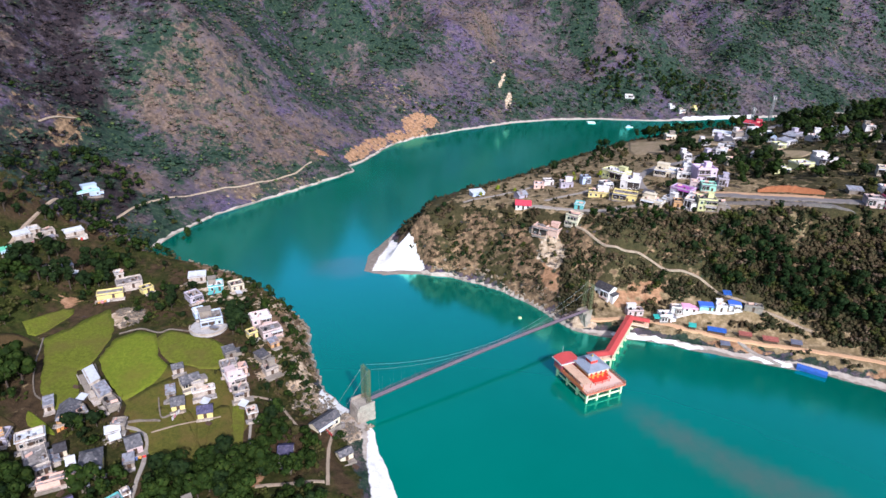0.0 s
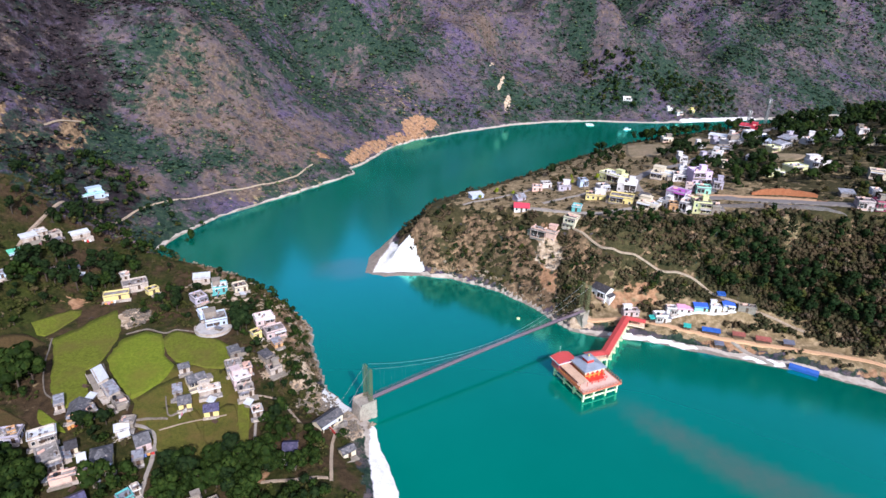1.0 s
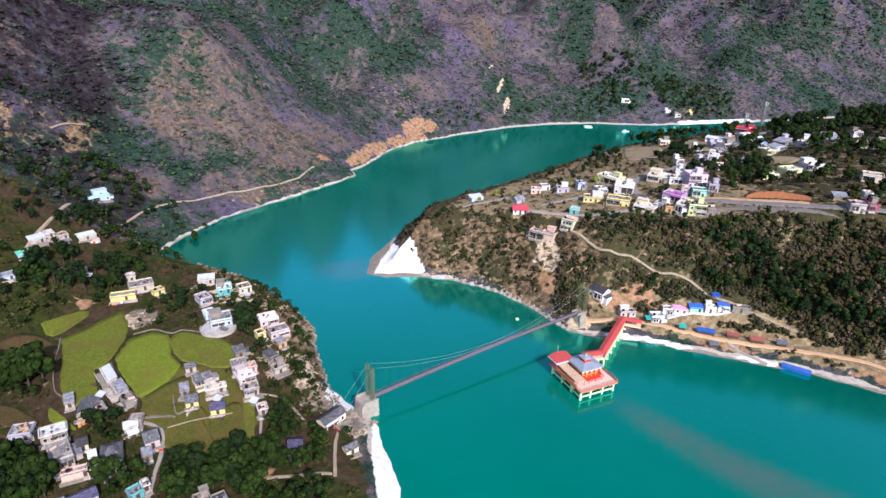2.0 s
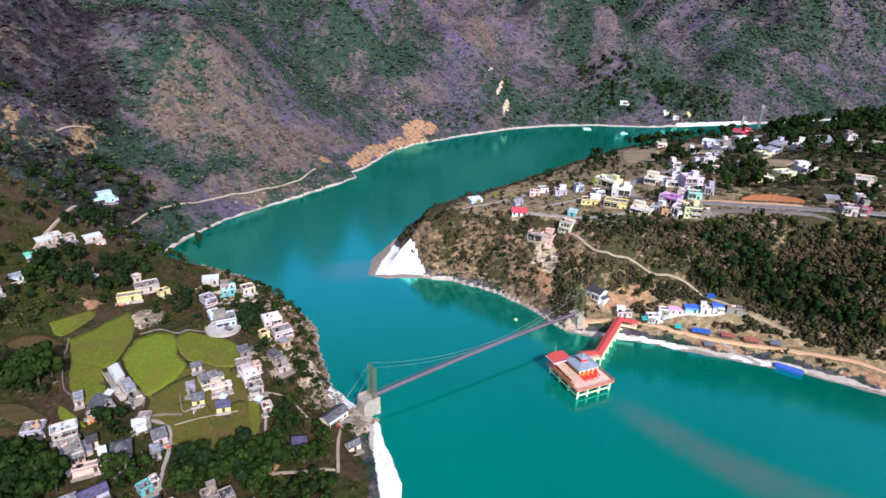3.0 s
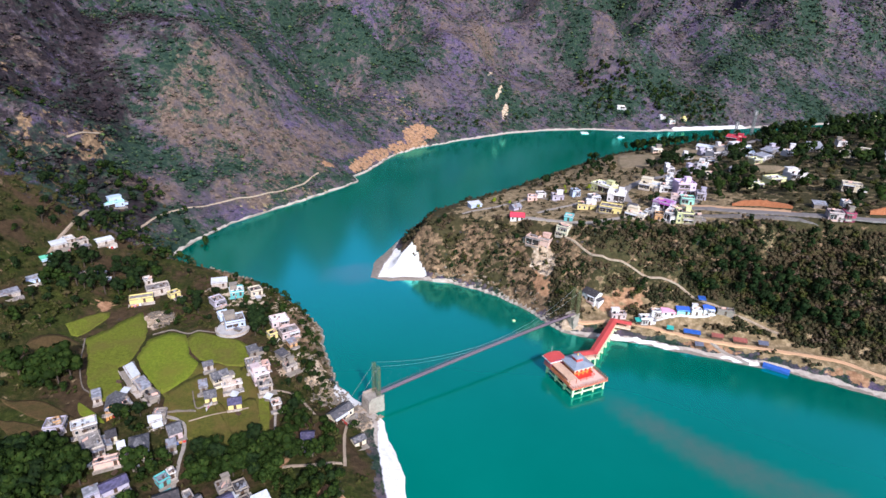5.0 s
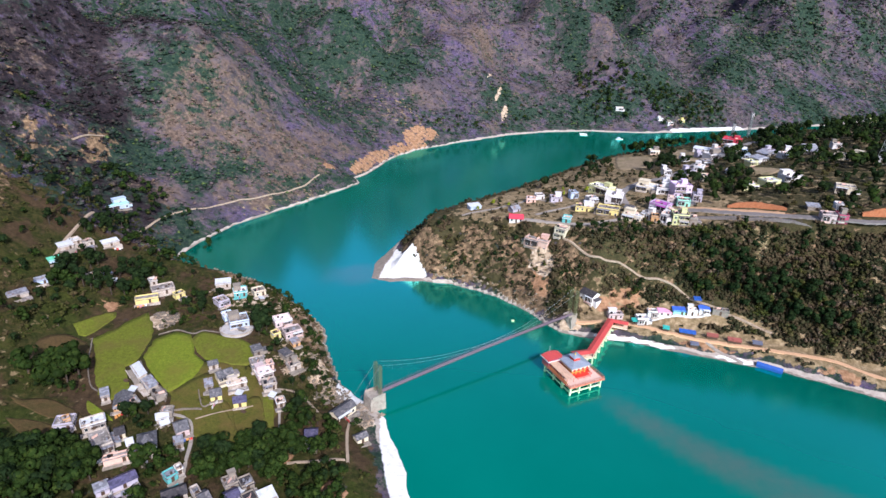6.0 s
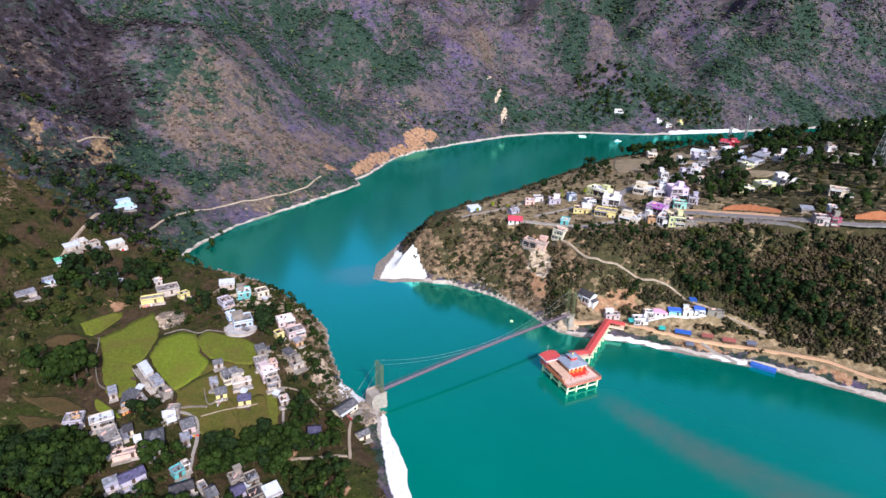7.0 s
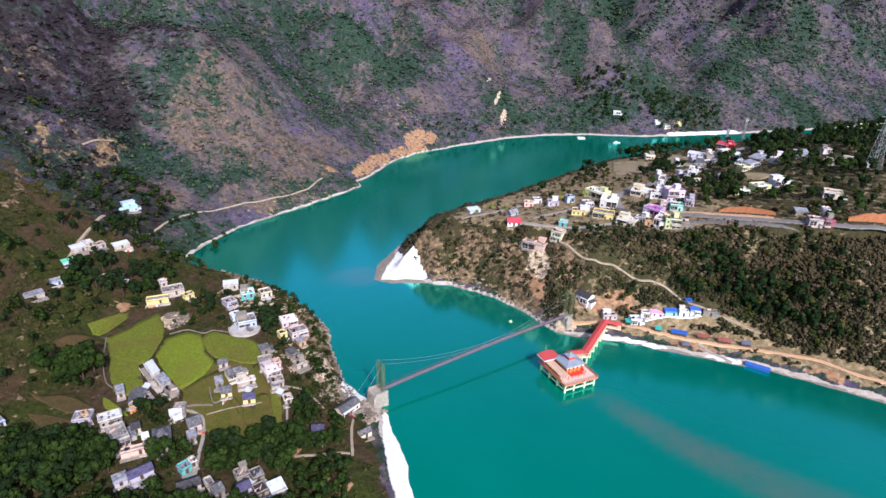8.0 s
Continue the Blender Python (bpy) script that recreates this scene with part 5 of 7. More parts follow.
part("kerb", bm, BRICK_RED, platform, "brick-red deck edge")
column = shared_mesh("column", box(boxed(-0.33, 0.33, -0.33, 0.33, -4.0, Z - 0.55), -0.5, 0.5, -0.5, 0.5, Z - 1.1, Z - 0.55), CONCRETE_GREEN)
for cx in (-7.4, -3.0, 2.4, 7.4):
    for cy in (-8.9, -3.4, 2.6, 8.9):
        share("column", column, platform, pose(cx, cy, 0))
for cy in (-8.9, -3.4, 2.6, 8.9):
    part("tie_beam", boxed(-7.4, 7.4, cy - 0.2, cy + 0.2, 1.0, 1.5), CONCRETE_GREEN, platform)
for cx in (-7.4, -3.0, 2.4, 7.4):
    part("tie_beam", boxed(cx - 0.2, cx + 0.2, -8.9, 8.9, 1.03, 1.47), CONCRETE_GREEN, platform)
post = shared_mesh("rail_post", boxed(-0.05, 0.05, -0.05, 0.05, 0, 1.05), BRICK_RED)
for k in range(15):
    share("rail_post", post, platform, pose(-X + 0.2 + k * (2 * X - 0.4) / 14, -Y, Z + 0.35))
for k in range(17):
    for sx in (-1, 1):
        share("rail_post", post, platform, pose(sx * X, -Y + 0.6 + k * (2 * Y - 1.2) / 16, Z + 0.35))
for h in (0.85, 1.38):
    for a, b in (((-X, -Y), (X, -Y)), ((-X, -Y), (-X, Y)), ((X, -Y), (X, Y))):
        part("rail", bar(bmesh.new(), (*a, Z + h), (*b, Z + h), 0.05), BRICK_RED, platform)

# long side gallery with its tan sheet roof
gallery = thing("side_gallery", PLATFORM @ pose(-6.1, 0.4, Z), "open side gallery with tan sheet roof and red posts", "gallery")
bm = slab(bmesh.new(), [(-2.0, -7.6, 2.25), (0.0, -7.6, 2.75), (0.0, 6.2, 2.75), (-2.0, 6.2, 2.25)], 0.10)
slab(bm, [(0.0, -7.6, 2.75), (1.9, -7.6, 2.35), (1.9, 6.2, 2.35), (0.0, 6.2, 2.75)], 0.10)
for k in range(17):
    yy = -7.3 + k * 0.83
    slab(bm, [(-2.0, yy, 2.35), (0, yy, 2.85), (0, yy + 0.08, 2.85), (-2.0, yy + 0.08, 2.35)], 0.04)
part("roof", bm, TAN_SHEET, gallery, "tan ribbed sheet roof")
gpost = shared_mesh("post", boxed(-0.09, 0.09, -0.09, 0.09, 0, 2.3), BRICK_RED)
for k in range(7):
    for px in (-1.7, 1.6):
        share("post", gpost, gallery, pose(px, -7.2 + k * 2.2, 0))
part("low_wall", boxed(-1.95, -1.75, -7.4, 6.0, 0.0, 0.9), SAFFRON, gallery, "saffron low wall")

# the shrine hall
shrine = thing("shrine_hall", PLATFORM @ pose(1.4, 1.4, Z), "saffron shrine hall with grey hipped roof and red lantern tower", "temple")
W, D, T = 4.2, 4.4, 3.5
part("plinth", boxed(-W - 0.5, W + 0.5, -D - 0.5, D + 0.5, 0, 0.4, bevel=0.05), RED_PAINT, shrine, "scarlet plinth")
part("wall", boxed(-W + 0.7, W - 0.7, -D + 0.7, D - 0.7, 0.4, T), SAFFRON, shrine, "saffron inner wall")
hall_post = shared_mesh("pillar", box(box(bar(bmesh.new(), (0, 0, 0.4), (0, 0, T), 0.16, 8), -0.26, 0.26, -0.26, 0.26, 0.4, 0.75), -0.26, 0.26, -0.26, 0.26, T - 0.3, T), SAFFRON)
for k in range(5):
    u = -1 + k / 2
    for px, py in ((u * W, -D), (u * W, D), (-W, u * D), (W, u * D)):
        if abs(px) < W or py in (-D, D):
            share("pillar", hall_post, shrine, pose(px, py, 0))
bm = bmesh.new()
for s in (-1, 1):
    box(bm, -W - 0.2, W + 0.2, s * D - 0.15, s * D + 0.15, T - 1.35, T)
    box(bm, s * W - 0.14, s * W + 0.14, -D, D, T - 1.34, T - 0.01)
part("fascia", bm, PAINT["cream"], shrine, "cream arched fascia band")
bm = bmesh.new()
for s in (-1, 1):
    for k in range(4):
        u = (-0.75 + k * 0.5)
        bar(bm, (u * W, s * (D + 0.02), T - 1.3), (u * W, s * (D + 0.20), T - 1.3), 0.62, 12)
part("arch", bm, RED_PAINT, shrine, "scarlet arch panels")
o, lo, hi = 0.75, T, T + 1.0
bm = bmesh.new()
A, B, C, Dd = (-W - o, -D - o, lo), (W + o, -D - o, lo), (W + o, D + o, lo), (-W - o, D + o, lo)
a, b, c, d = (-1.5, -1.6, hi), (1.5, -1.6, hi), (1.5, 1.6, hi), (-1.5, 1.6, hi)
for q in ((A, B, b, a), (B, C, c, b), (C, Dd, d, c), (Dd, A, a, d)):
    slab(bm, q, 0.12)
bm.verts.ensure_lookup_table()
part("roof", bm, GREY_SHEET, shrine, "grey-blue sheet roof")
part("lantern", boxed(-1.45, 1.45, -1.55, 1.55, hi - 0.1, hi + 1.5), RED_PAINT, shrine, "red lantern storey")
bm = bmesh.new()
A, B, C, Dd, p = (-1.95, -2.05, hi + 1.5), (1.95, -2.05, hi + 1.5), (1.95, 2.05, hi + 1.5), (-1.95, 2.05, hi + 1.5), (0, 0, hi + 2.1)
for q in ((A, B, p), (B, C, p), (C, Dd, p), (Dd, A, p)):
    slab(bm, q, 0.1)
part("lantern_roof", bm, GREY_SHEET, shrine, "small grey pyramid roof")
bm = bar(bmesh.new(), (0, 0, hi + 2.0), (0, 0, hi + 3.3), 0.32, 8, 0.02)
bmesh.ops.create_uvsphere(bm, u_segments=8, v_segments=6, radius=0.36, matrix=Matrix.Translation((0, 0, hi + 2.4)))
part("finial", bm, GOLD, shrine, "gilded finial")
bm = bmesh.new()
for k in range(4):
    box(bm, -3.4, 3.4, -D - 0.9 - k * 0.35, -D - 0.5 - k * 0.35, 0, 0.4 - k * 0.09)
part("steps", bm, RED_PAINT, shrine, "scarlet-carpeted steps")
barrier = thing("queue_barrier", PLATFORM @ pose(1.0, -5.2, Z), "scarlet railings guiding the queue before the hall", "barrier")
bm = bmesh.new()
for px, py, qx, qy in ((-3, 0, 4.5, 0), (-3, -1.1, 3, -1.1), (4.5, 0, 4.5, 3), (-3, -1.1, -3, 0)):
    for h in (0.5, 1.0):
        bar(bm, (px, py, h), (qx, qy, h), 0.06)
part("rail", bm, RED_PAINT, barrier)
qp = shared_mesh("post", boxed(-0.07, 0.07, -0.07, 0.07, 0, 1.05), RED_PAINT)
for px, py in ((-3, 0), (0.7, 0), (4.5, 0), (-3, -1.1), (0, -1.1), (3, -1.1), (4.5, 1.5), (4.5, 3)):
    share("post", qp, barrier, pose(px, py, 0))

# annexe behind, with a bowed red roof
annexe = thing("annexe_hall", PLATFORM @ pose(-4.6, 7.7, Z), "low annexe with red sheet roof and white eaves", "hall")
bm = bmesh.new()
for k in range(6):
    u0, u1 = -4.4 + k * 1.4, -4.4 + (k + 1) * 1.4
    h0, h1 = 3.3 + 0.9 * math.sin(math.pi * k / 6) ** 0.8, 3.3 + 0.9 * math.sin(math.pi * (k + 1) / 6) ** 0.8
    slab(bm, [(u0, -2.9, h0), (u1, -2.9, h1), (u1, 2.9, h1), (u0, 2.9, h0)], 0.12)
part("roof", bm, RED_ROOF, annexe, "red sheet roof")
bm = boxed(-4.5, 4.1, -3.05, -2.9, 3.0, 3.4)
box(bm, -4.65, -4.5, -3.05, 3.05, 3.0, 3.4)
part("eave", bm, PAINT["white"], annexe, "white eave board")
part("wall", boxed(-3.8, 3.6, -2.2, 2.4, 0, 3.3), PAINT["maroon"], annexe)
part("flagpole", bar(bmesh.new(), (-0.5, 2.5, 3.2), (-0.5, 2.5, 7.2), 0.05, 6), PAINT["white"], annexe)

# covered jetty from the shore
jetty = thing("covered_walkway", pose(0, 0, 0), "covered walkway with red roof on pale green piers", "walkway")
WAY = [(54.5, 190.5), (61.8, 192.6), (76.8, 220.2), (84.2, 217.8)]
for n, (a, b) in enumerate(zip(WAY, WAY[1:])):
    a, b = Vector(a), Vector(b)
    run, ang = (b - a).length, math.degrees(math.atan2(b.y - a.y, b.x - a.x))
    at = pose(a.x, a.y, 4.2, 0, 0, ang)
    e = 1.1 if n < 2 else 0.2
    part("floor", boxed(-0.2, run + e * 0.5, -1.4, 1.4, -0.4 - 0.01 * n, -0.01 * n), DECK, jetty, at=at)
    bm = bmesh.new()
    for s in (-1, 1):
        slab(bm, [(-e, s * 1.75, 2.3 + 0.01 * n), (run + e, s * 1.75, 2.3 + 0.01 * n), (run + e, 0, 2.85 + 0.01 * n), (-e, 0, 2.85 + 0.01 * n)], 0.1)
    bmesh.ops.recalc_face_normals(bm, faces=bm.faces[:])
    part("roof", bm, RED_ROOF, jetty, "red pitched sheet roof", at=at)
    bm = bmesh.new()
    for s in (-1, 1):
        box(bm, 0, run, s * 1.35 - 0.05, s * 1.35 + 0.05, 0, 0.95)
    part("side_panel", bm, TAN_SHEET, jetty, "tan side panels", at=at)
    bm = bmesh.new()
    for k in range(int(run / 2.2) + 1):
        for s in (-1, 1):
            box(bm, k * 2.2 - 0.06, k * 2.2 + 0.06, s * 1.35 - 0.06, s * 1.35 + 0.06, 0.95, 2.4)
    part("posts", bm, BRICK_RED, jetty, "row of slim red posts", at=at)
    if n == 1:
        pier = shared_mesh("pier", box(boxed(-0.35, 0.35, -0.3, 0.3, -7, -0.4), -0.45, 0.45, -1.5, 1.5, -0.9, -0.4), CONCRETE_GREEN)
        for k in range(6):
            for s in (-1, 1):
                share("pier", pier, jetty, at @ pose(1.0 + k * 5.4, s * 1.05, 0))

# ---- suspension footbridge ----
BRIDGE_A, BRIDGE_B = Vector((-24.6, 159.4, 6.1)), Vector((58.2, 221.4, 8.3))
LATTICE = plain("green_grey_steel", (0.15, 0.16, 0.07), 0.65, 0.2)
RUST_DECK = plain("reddish_decking", (0.25, 0.19, 0.215), 0.8, vary=0.4)
along = (BRIDGE_B - BRIDGE_A).normalized()
across = Vector((-along.y, along.x, 0)).normalized()
bridge = thing("suspension_footbridge", pose(0, 0, 0), "long narrow suspension footbridge with reddish deck and steel cables", "bridge")


def on_deck(u):
    p = BRIDGE_A.lerp(BRIDGE_B, u)
    p.z += 0.9 * 4 * u * (1 - u)
    return p


N = 48
bm = bmesh.new()
rows = []
for k in range(N + 1):
    p = on_deck(k / N)
    rows.append([bm.verts.new(p + across * s + Vector((0, 0, h))) for s, h in ((-0.7, -0.06), (0.7, -0.06), (0.7, 0.06), (-0.7, 0.06))])
for q, r in zip(rows, rows[1:]):
    for i in range(4):
        bm.faces.new((q[i], q[(i + 1) % 4], r[(i + 1) % 4], r[i]))
bmesh.ops.recalc_face_normals(bm, faces=bm.faces[:])
part("deck", bm, RUST_DECK, bridge, "reddish narrow deck")
GIRDER = plain("dark_steel_girder", (0.055, 0.05, 0.055), 0.7)
for s in (-0.62, 0.62):
    bm, rows = bmesh.new(), []
    for k in range(N + 1):
        p = on_deck(k / N)
        rows.append([bm.verts.new(p + across * (s + e) + Vector((0, 0, h))) for e, h in ((-0.06, -0.45), (0.06, -0.45), (0.06, -0.06), (-0.06, -0.06))])
    for q, r in zip(rows, rows[1:]):
        for i in range(4):
            bm.faces.new((q[i], q[(i + 1) % 4], r[(i + 1) % 4], r[i]))
    bmesh.ops.recalc_face_normals(bm, faces=bm.faces[:])
    part("girder", bm, GIRDER, bridge, "dark steel edge girder")
for s in (-1, 1):
    bm = bmesh.new()
    for k in range(N):
        bar(bm, on_deck(k / N) + across * s * 0.75, on_deck(k / N) + across * s * 0.75 + Vector((0, 0, 1.1)), 0.022, 4)
    for h in (0.55, 1.1):
        tube(bm, [on_deck(k / N) + across * s * 0.75 + Vector((0, 0, h)) for k in range(N + 1)], 0.025, 4)
    part("railing", bm, plain("red_railing", (0.27, 0.17, 0.20), 0.6), bridge, "reddish railing")


def cable_z(u):
    lo = on_deck(0.52).z + 1.3
    return lo + (BRIDGE_A.z + 12.6 - lo) * ((0.52 - u) / 0.52) ** 2 if u < 0.52 else lo + (BRIDGE_B.z + 12.0 - lo) * ((u - 0.52) / 0.48) ** 2


for s in (-1, 1):
    pts = []
    for k in range(N + 1):
        p = on_deck(k / N) + across * s * (0.8 + 0.9 * abs(2 * k / N - 1) ** 2)
        p.z = cable_z(k / N)
        pts.append(p)
    bm = tube(bmesh.new(), pts, 0.032)
    part("main_cable", bm, STEEL, bridge, "sagging steel cable")
    bm = bmesh.new()
    for k in range(2, N - 1, 2):
        bar(bm, pts[k], on_deck(k / N) + across * s * 0.75, 0.006, 3)
    part("hangers", bm, STEEL, bridge, "thin steel hangers")


def lattice(bm, foot, top, wide, thin=0.10):
    """A square lattice leg from foot to top."""
    legs = [(sx * wide, sy * wide) for sx, sy in ((-1, -1), (1, -1), (1, 1), (-1, 1))]
    tall = top.z - foot.z
    n = max(4, int(tall / (wide * 2.2)))
    for i in range(4):
        (ax, ay), (bx, by) = legs[i], legs[(i + 1) % 4]
        bar(bm, foot + Vector((ax, ay, 0)), foot + Vector((ax, ay, tall)), thin, 4)
        for k in range(n):
            z0, z1 = tall * k / n, tall * (k + 1) / n
            bar(bm, foot + Vector((ax, ay, z0)), foot + Vector((bx, by, z1)), thin * 0.6, 4)
            bar(bm, foot + Vector((ax, ay, z1)), foot + Vector((bx, by, z1)), thin * 0.6, 4)


STONE_BLOCK = plain("rubble_masonry", (0.44, 0.38, 0.31), 0.95, vary=0.55, grimy=0.6)
for end, name, block in ((BRIDGE_A - along * 1.2, "left", 4.2), (BRIDGE_B + along * 0.4, "right", 2.6)):
    ang = math.degrees(math.atan2(along.y, along.x))
    tower = thing("bridge_tower", pose(end.x, end.y, end.z, 0, 0, ang), "green-grey steel lattice bridge tower on a rubble masonry block", "bridge tower")
    bm = boxed(-4.4 if name == "left" else -1.5, 1.6, -block * 0.66, block * 0.66, -7.5 if name == "left" else -7, -0.15)
    for v in bm.verts:
        if v.co.z < -3:
            v.co.x *= 1.12
            v.co.y *= 1.1
    bmesh.ops.subdivide_edges(bm, edges=bm.edges[:], cuts=5, use_grid_fill=True)
    for v in bm.verts:
        if v.co.z < -0.4:
            v.co += Vector(noise.noise_vector(v.co * 0.9 + end)) * 0.55
    part("abutment", bm, STONE_BLOCK, tower, "rough masonry abutment")
    bm = bmesh.new()
    for s in (-1, 1):
        for i in range(2):
            box(bm, 1.1 if i else -4.0, 1.6 if i else 1.1, s * block * 0.66 - 0.2, s * block * 0.66 + 0.2, -0.15, 0.75)
    part("parapet", bm, STONE_BLOCK, tower, "pale parapet")
    for s in (-1, 1):
        bm = bmesh.new()
        lattice(bm, Vector((0, s * 1.7, -0.15)), Vector((0, s * 1.7, 12.8)), 0.5, 0.08)
        part("leg", bm, LATTICE, tower, "steel lattice leg")
    for h in (5.0, 9.0, 12.4):
        for e in (-0.5, 0.5):
            part("brace", bar(bmesh.new(), (e, -1.7, h), (e, 1.7, h), 0.06, 4), LATTICE, tower)
    bm = bmesh.new()
    back = -13 if name == "left" else 13
    for s in (-1, 1):
        bar(bm, (0, s * 1.7, 12.7), (back, s * 2.2, -3.5 if name == "left" else 3.0), 0.03, 4)
    part("backstay", bm, STEEL, tower)
    TAKEN.append((end.x, end.y, 6))
float_ = thing("float", pose(31.7, 227.2, 0), "small pale yellow float on the water", "float")
part("drum", box(boxed(-0.7, 0.7, -0.7, 0.7, -0.15, 0.45, bevel=0.1), -0.15, 0.15, -0.15, 0.15, 0.45, 0.8), plain("pale_yellow_plastic", (0.70, 0.68, 0.36), 0.5), float_)


# ---- stalls, boats, masts ----
def stall(x, y, turn, w, d, cloth, label, h=2.0):
    w, d = w * 0.85, d * 0.8
    root = thing("market_stall", pose(x, y, z_at(x, y), 0, 0, turn), label, "stall")
    TAKEN.append((x, y, w / 2 + 1))
    bm, n = bmesh.new(), 6
    rnd = random.Random(int(x * 13))
    for k in range(n):
        u0, u1 = -w / 2 + k * w / n, -w / 2 + (k + 1) * w / n
        sag = [0.12 * rnd.uniform(-1, 1) for _ in range(2)]
        slab(bm, [(u0, -d / 2, h - 0.25 + sag[0]), (u1, -d / 2, h - 0.25 + sag[1]), (u1, d / 2, h + 0.25), (u0, d / 2, h + 0.25)], 0.05)
    box(bm, -w / 2, w / 2, -d / 2 - 0.03, -d / 2 + 0.03, h - 0.75, h - 0.25)
    part("canopy", bm, cloth, root, "sagging tarpaulin canopy")
    for px in (-w / 2 + 0.1, w / 2 - 0.1):
        for py in (-d / 2 + 0.1, d / 2 - 0.1):
            part("post", bar(bmesh.new(), (px, py, -0.5), (px, py, h - 0.1), 0.05, 5), WOOD_DARK, root)
    part("counter", boxed(-w / 2 + 0.3, w / 2 - 0.3, -d / 2 + 0.2, -d / 2 + 0.9, -0.3, 0.85, bevel=0.02), WOOD_DARK, root)


BLUE_TARP = plain("blue_tarpaulin", (0.04, 0.12, 0.46), 0.55, vary=0.45, grimy=0.5)
TEAL_TARP = plain("teal_tarpaulin", (0.06, 0.42, 0.36), 0.6, vary=0.4)
RED_TARP = plain("red_cloth", (0.36, 0.11, 0.085), 0.8, vary=0.5, grimy=0.8)
DARK_TARP = plain("slate_blue_tarpaulin", (0.15, 0.155, 0.21), 0.7, vary=0.5)
stall(102, 217.2, -16, 3.6, 2.6, TEAL_TARP, "stall with teal tarpaulin canopy beside the path")
stall(111, 214.4, -14, 8.6, 2.6, BLUE_TARP, "long stall with blue tarpaulin canopy beside the path")
stall(112.5, 208.2, -10, 4.4, 2.4, DARK_TARP, "stall with dull blue canopy above the beach")
stall(121.5, 211.8, -14, 6.0, 2.4, RED_TARP, "row of red cloth stalls beside the path")
stall(130.5, 209.0, -14, 7.0, 2.8, RED_TARP, "dark open stall with red cloth front")
stall(140.0, 207.2, -14, 5.0, 2.6, DARK_TARP, "stall with dull canopy beside the path")
stall(88.6, 222.2, 8, 3.4, 2.6, TEAL_TARP, "stall with green tarpaulin beside the jetty", 2.8)
stall(118.5, 228.2, -6, 4.0, 3.0, BLUE_TARP, "shop front with blue tarpaulin", 3.6)
shed = thing("tarpaulin_shed", pose(140.6, 194.4, 1.0, 0, 0, -31), "long low shed covered in bright blue tarpaulin on the beach", "shed")
corners = [(-5.2 + k * 1.3, y, z + (0.06 * (k % 2) if y == 0 else 0)) for k in range(9) for y, z in ((-1.25, -0.9), (-1.2, 0.3), (0, 1.2), (1.2, 0.3))]
bm = shell(corners, [(4 * k + i, 4 * k + 4 + i, 4 * k + 5 + i, 4 * k + 1 + i) for k in range(8) for i in range(3)], -0.05)
part("cover", bm, BLUE_TARP, shed, "wrinkled blue tarpaulin")
part("frame", boxed(-5.0, 5.0, -1.05, 1.05, -0.9, 0.28), WOOD_DARK, shed)
TAKEN.append((140.6, 194.4, 6))

raft = thing("fish_cage_raft", pose(145, 648, 0), "square floating fish-cage raft on the river", "raft")
bm = bmesh.new()
for s in (-1, 1):
    box(bm, -4, 4, s * 3.4 - 0.5, s * 3.4 + 0.5, -0.2, 0.8), box(bm, s * 3.5 - 0.5, s * 3.5 + 0.5, -2.9, 2.9, -0.2, 0.78)
part("frame", bm, PAINT["white"], raft)
boat = thing("boat", pose(181, 631, 0, 0, 0, 12), "small pale boat on the far reach", "boat")
part("hull", prism(bmesh.new(), [(-4, -0.9), (2.5, -1.0), (4.5, 0), (2.5, 1.0), (-4, 0.9)], -0.3, 0.8), PAINT["white"], boat)
part("cabin", boxed(-2.5, 0.8, -0.7, 0.7, 0.8, 2.2, bevel=0.1), PAINT["paleblue"], boat)


def mast(x, y, tall, label, wide=0.8):
    root = thing("radio_mast", pose(x, y, z_at(x, y)), label, "mast")
    bm = bmesh.new()
    lattice(bm, Vector((0, 0, -0.5)), Vector((0, 0, tall)), wide, 0.2)
    part("lattice", bm, STEEL, root)
    bm = bmesh.new()
    for k in range(3):
        a = k * 2.1
        bar(bm, (1.3 * math.cos(a), 1.3 * math.sin(a), tall - 3), (1.3 * math.cos(a), 1.3 * math.sin(a), tall - 0.5), 0.35, 8)
    part("antenna", bm, PAINT["white"], root, "white antenna panel cluster")


mast(236, 487, 17, "slender steel radio mast behind the town")
mast(246, 480, 22, "slender steel radio mast with white antennas")

pylon = thing("power_pylon", pose(257.5, 329, z_at(257.5, 329)), "tall tapering steel lattice power pylon", "pylon")
bm = bmesh.new()
TALL, WB = 34.0, 3.4
for i in range(4):
    sx, sy = ((-1, -1), (1, -1), (1, 1), (-1, 1))[i]
    tx, ty = ((-1, -1), (1, -1), (1, 1), (-1, 1))[(i + 1) % 4]
    for k in range(9):
        f0, f1 = 1 - 0.86 * k / 9, 1 - 0.86 * (k + 1) / 9
        p, q = Vector((sx * WB * f0, sy * WB * f0, TALL * k / 9)), Vector((sx * WB * f1, sy * WB * f1, TALL * (k + 1) / 9))
        p2, q2 = Vector((tx * WB * f0, ty * WB * f0, TALL * k / 9)), Vector((tx * WB * f1, ty * WB * f1, TALL * (k + 1) / 9))
        bar(bm, p, q, 0.12, 4), bar(bm, p, q2, 0.06, 4), bar(bm, p2, q, 0.06, 4), bar(bm, q, q2, 0.06, 4)
part("lattice", bm, STEEL, pylon)
for h in (24, 28, 32):
    part("crossarm", bar(bmesh.new(), (-4.5, 0, h), (4.5, 0, h), 0.16, 4), STEEL, pylon)
TAKEN.append((257.5, 329, 5))


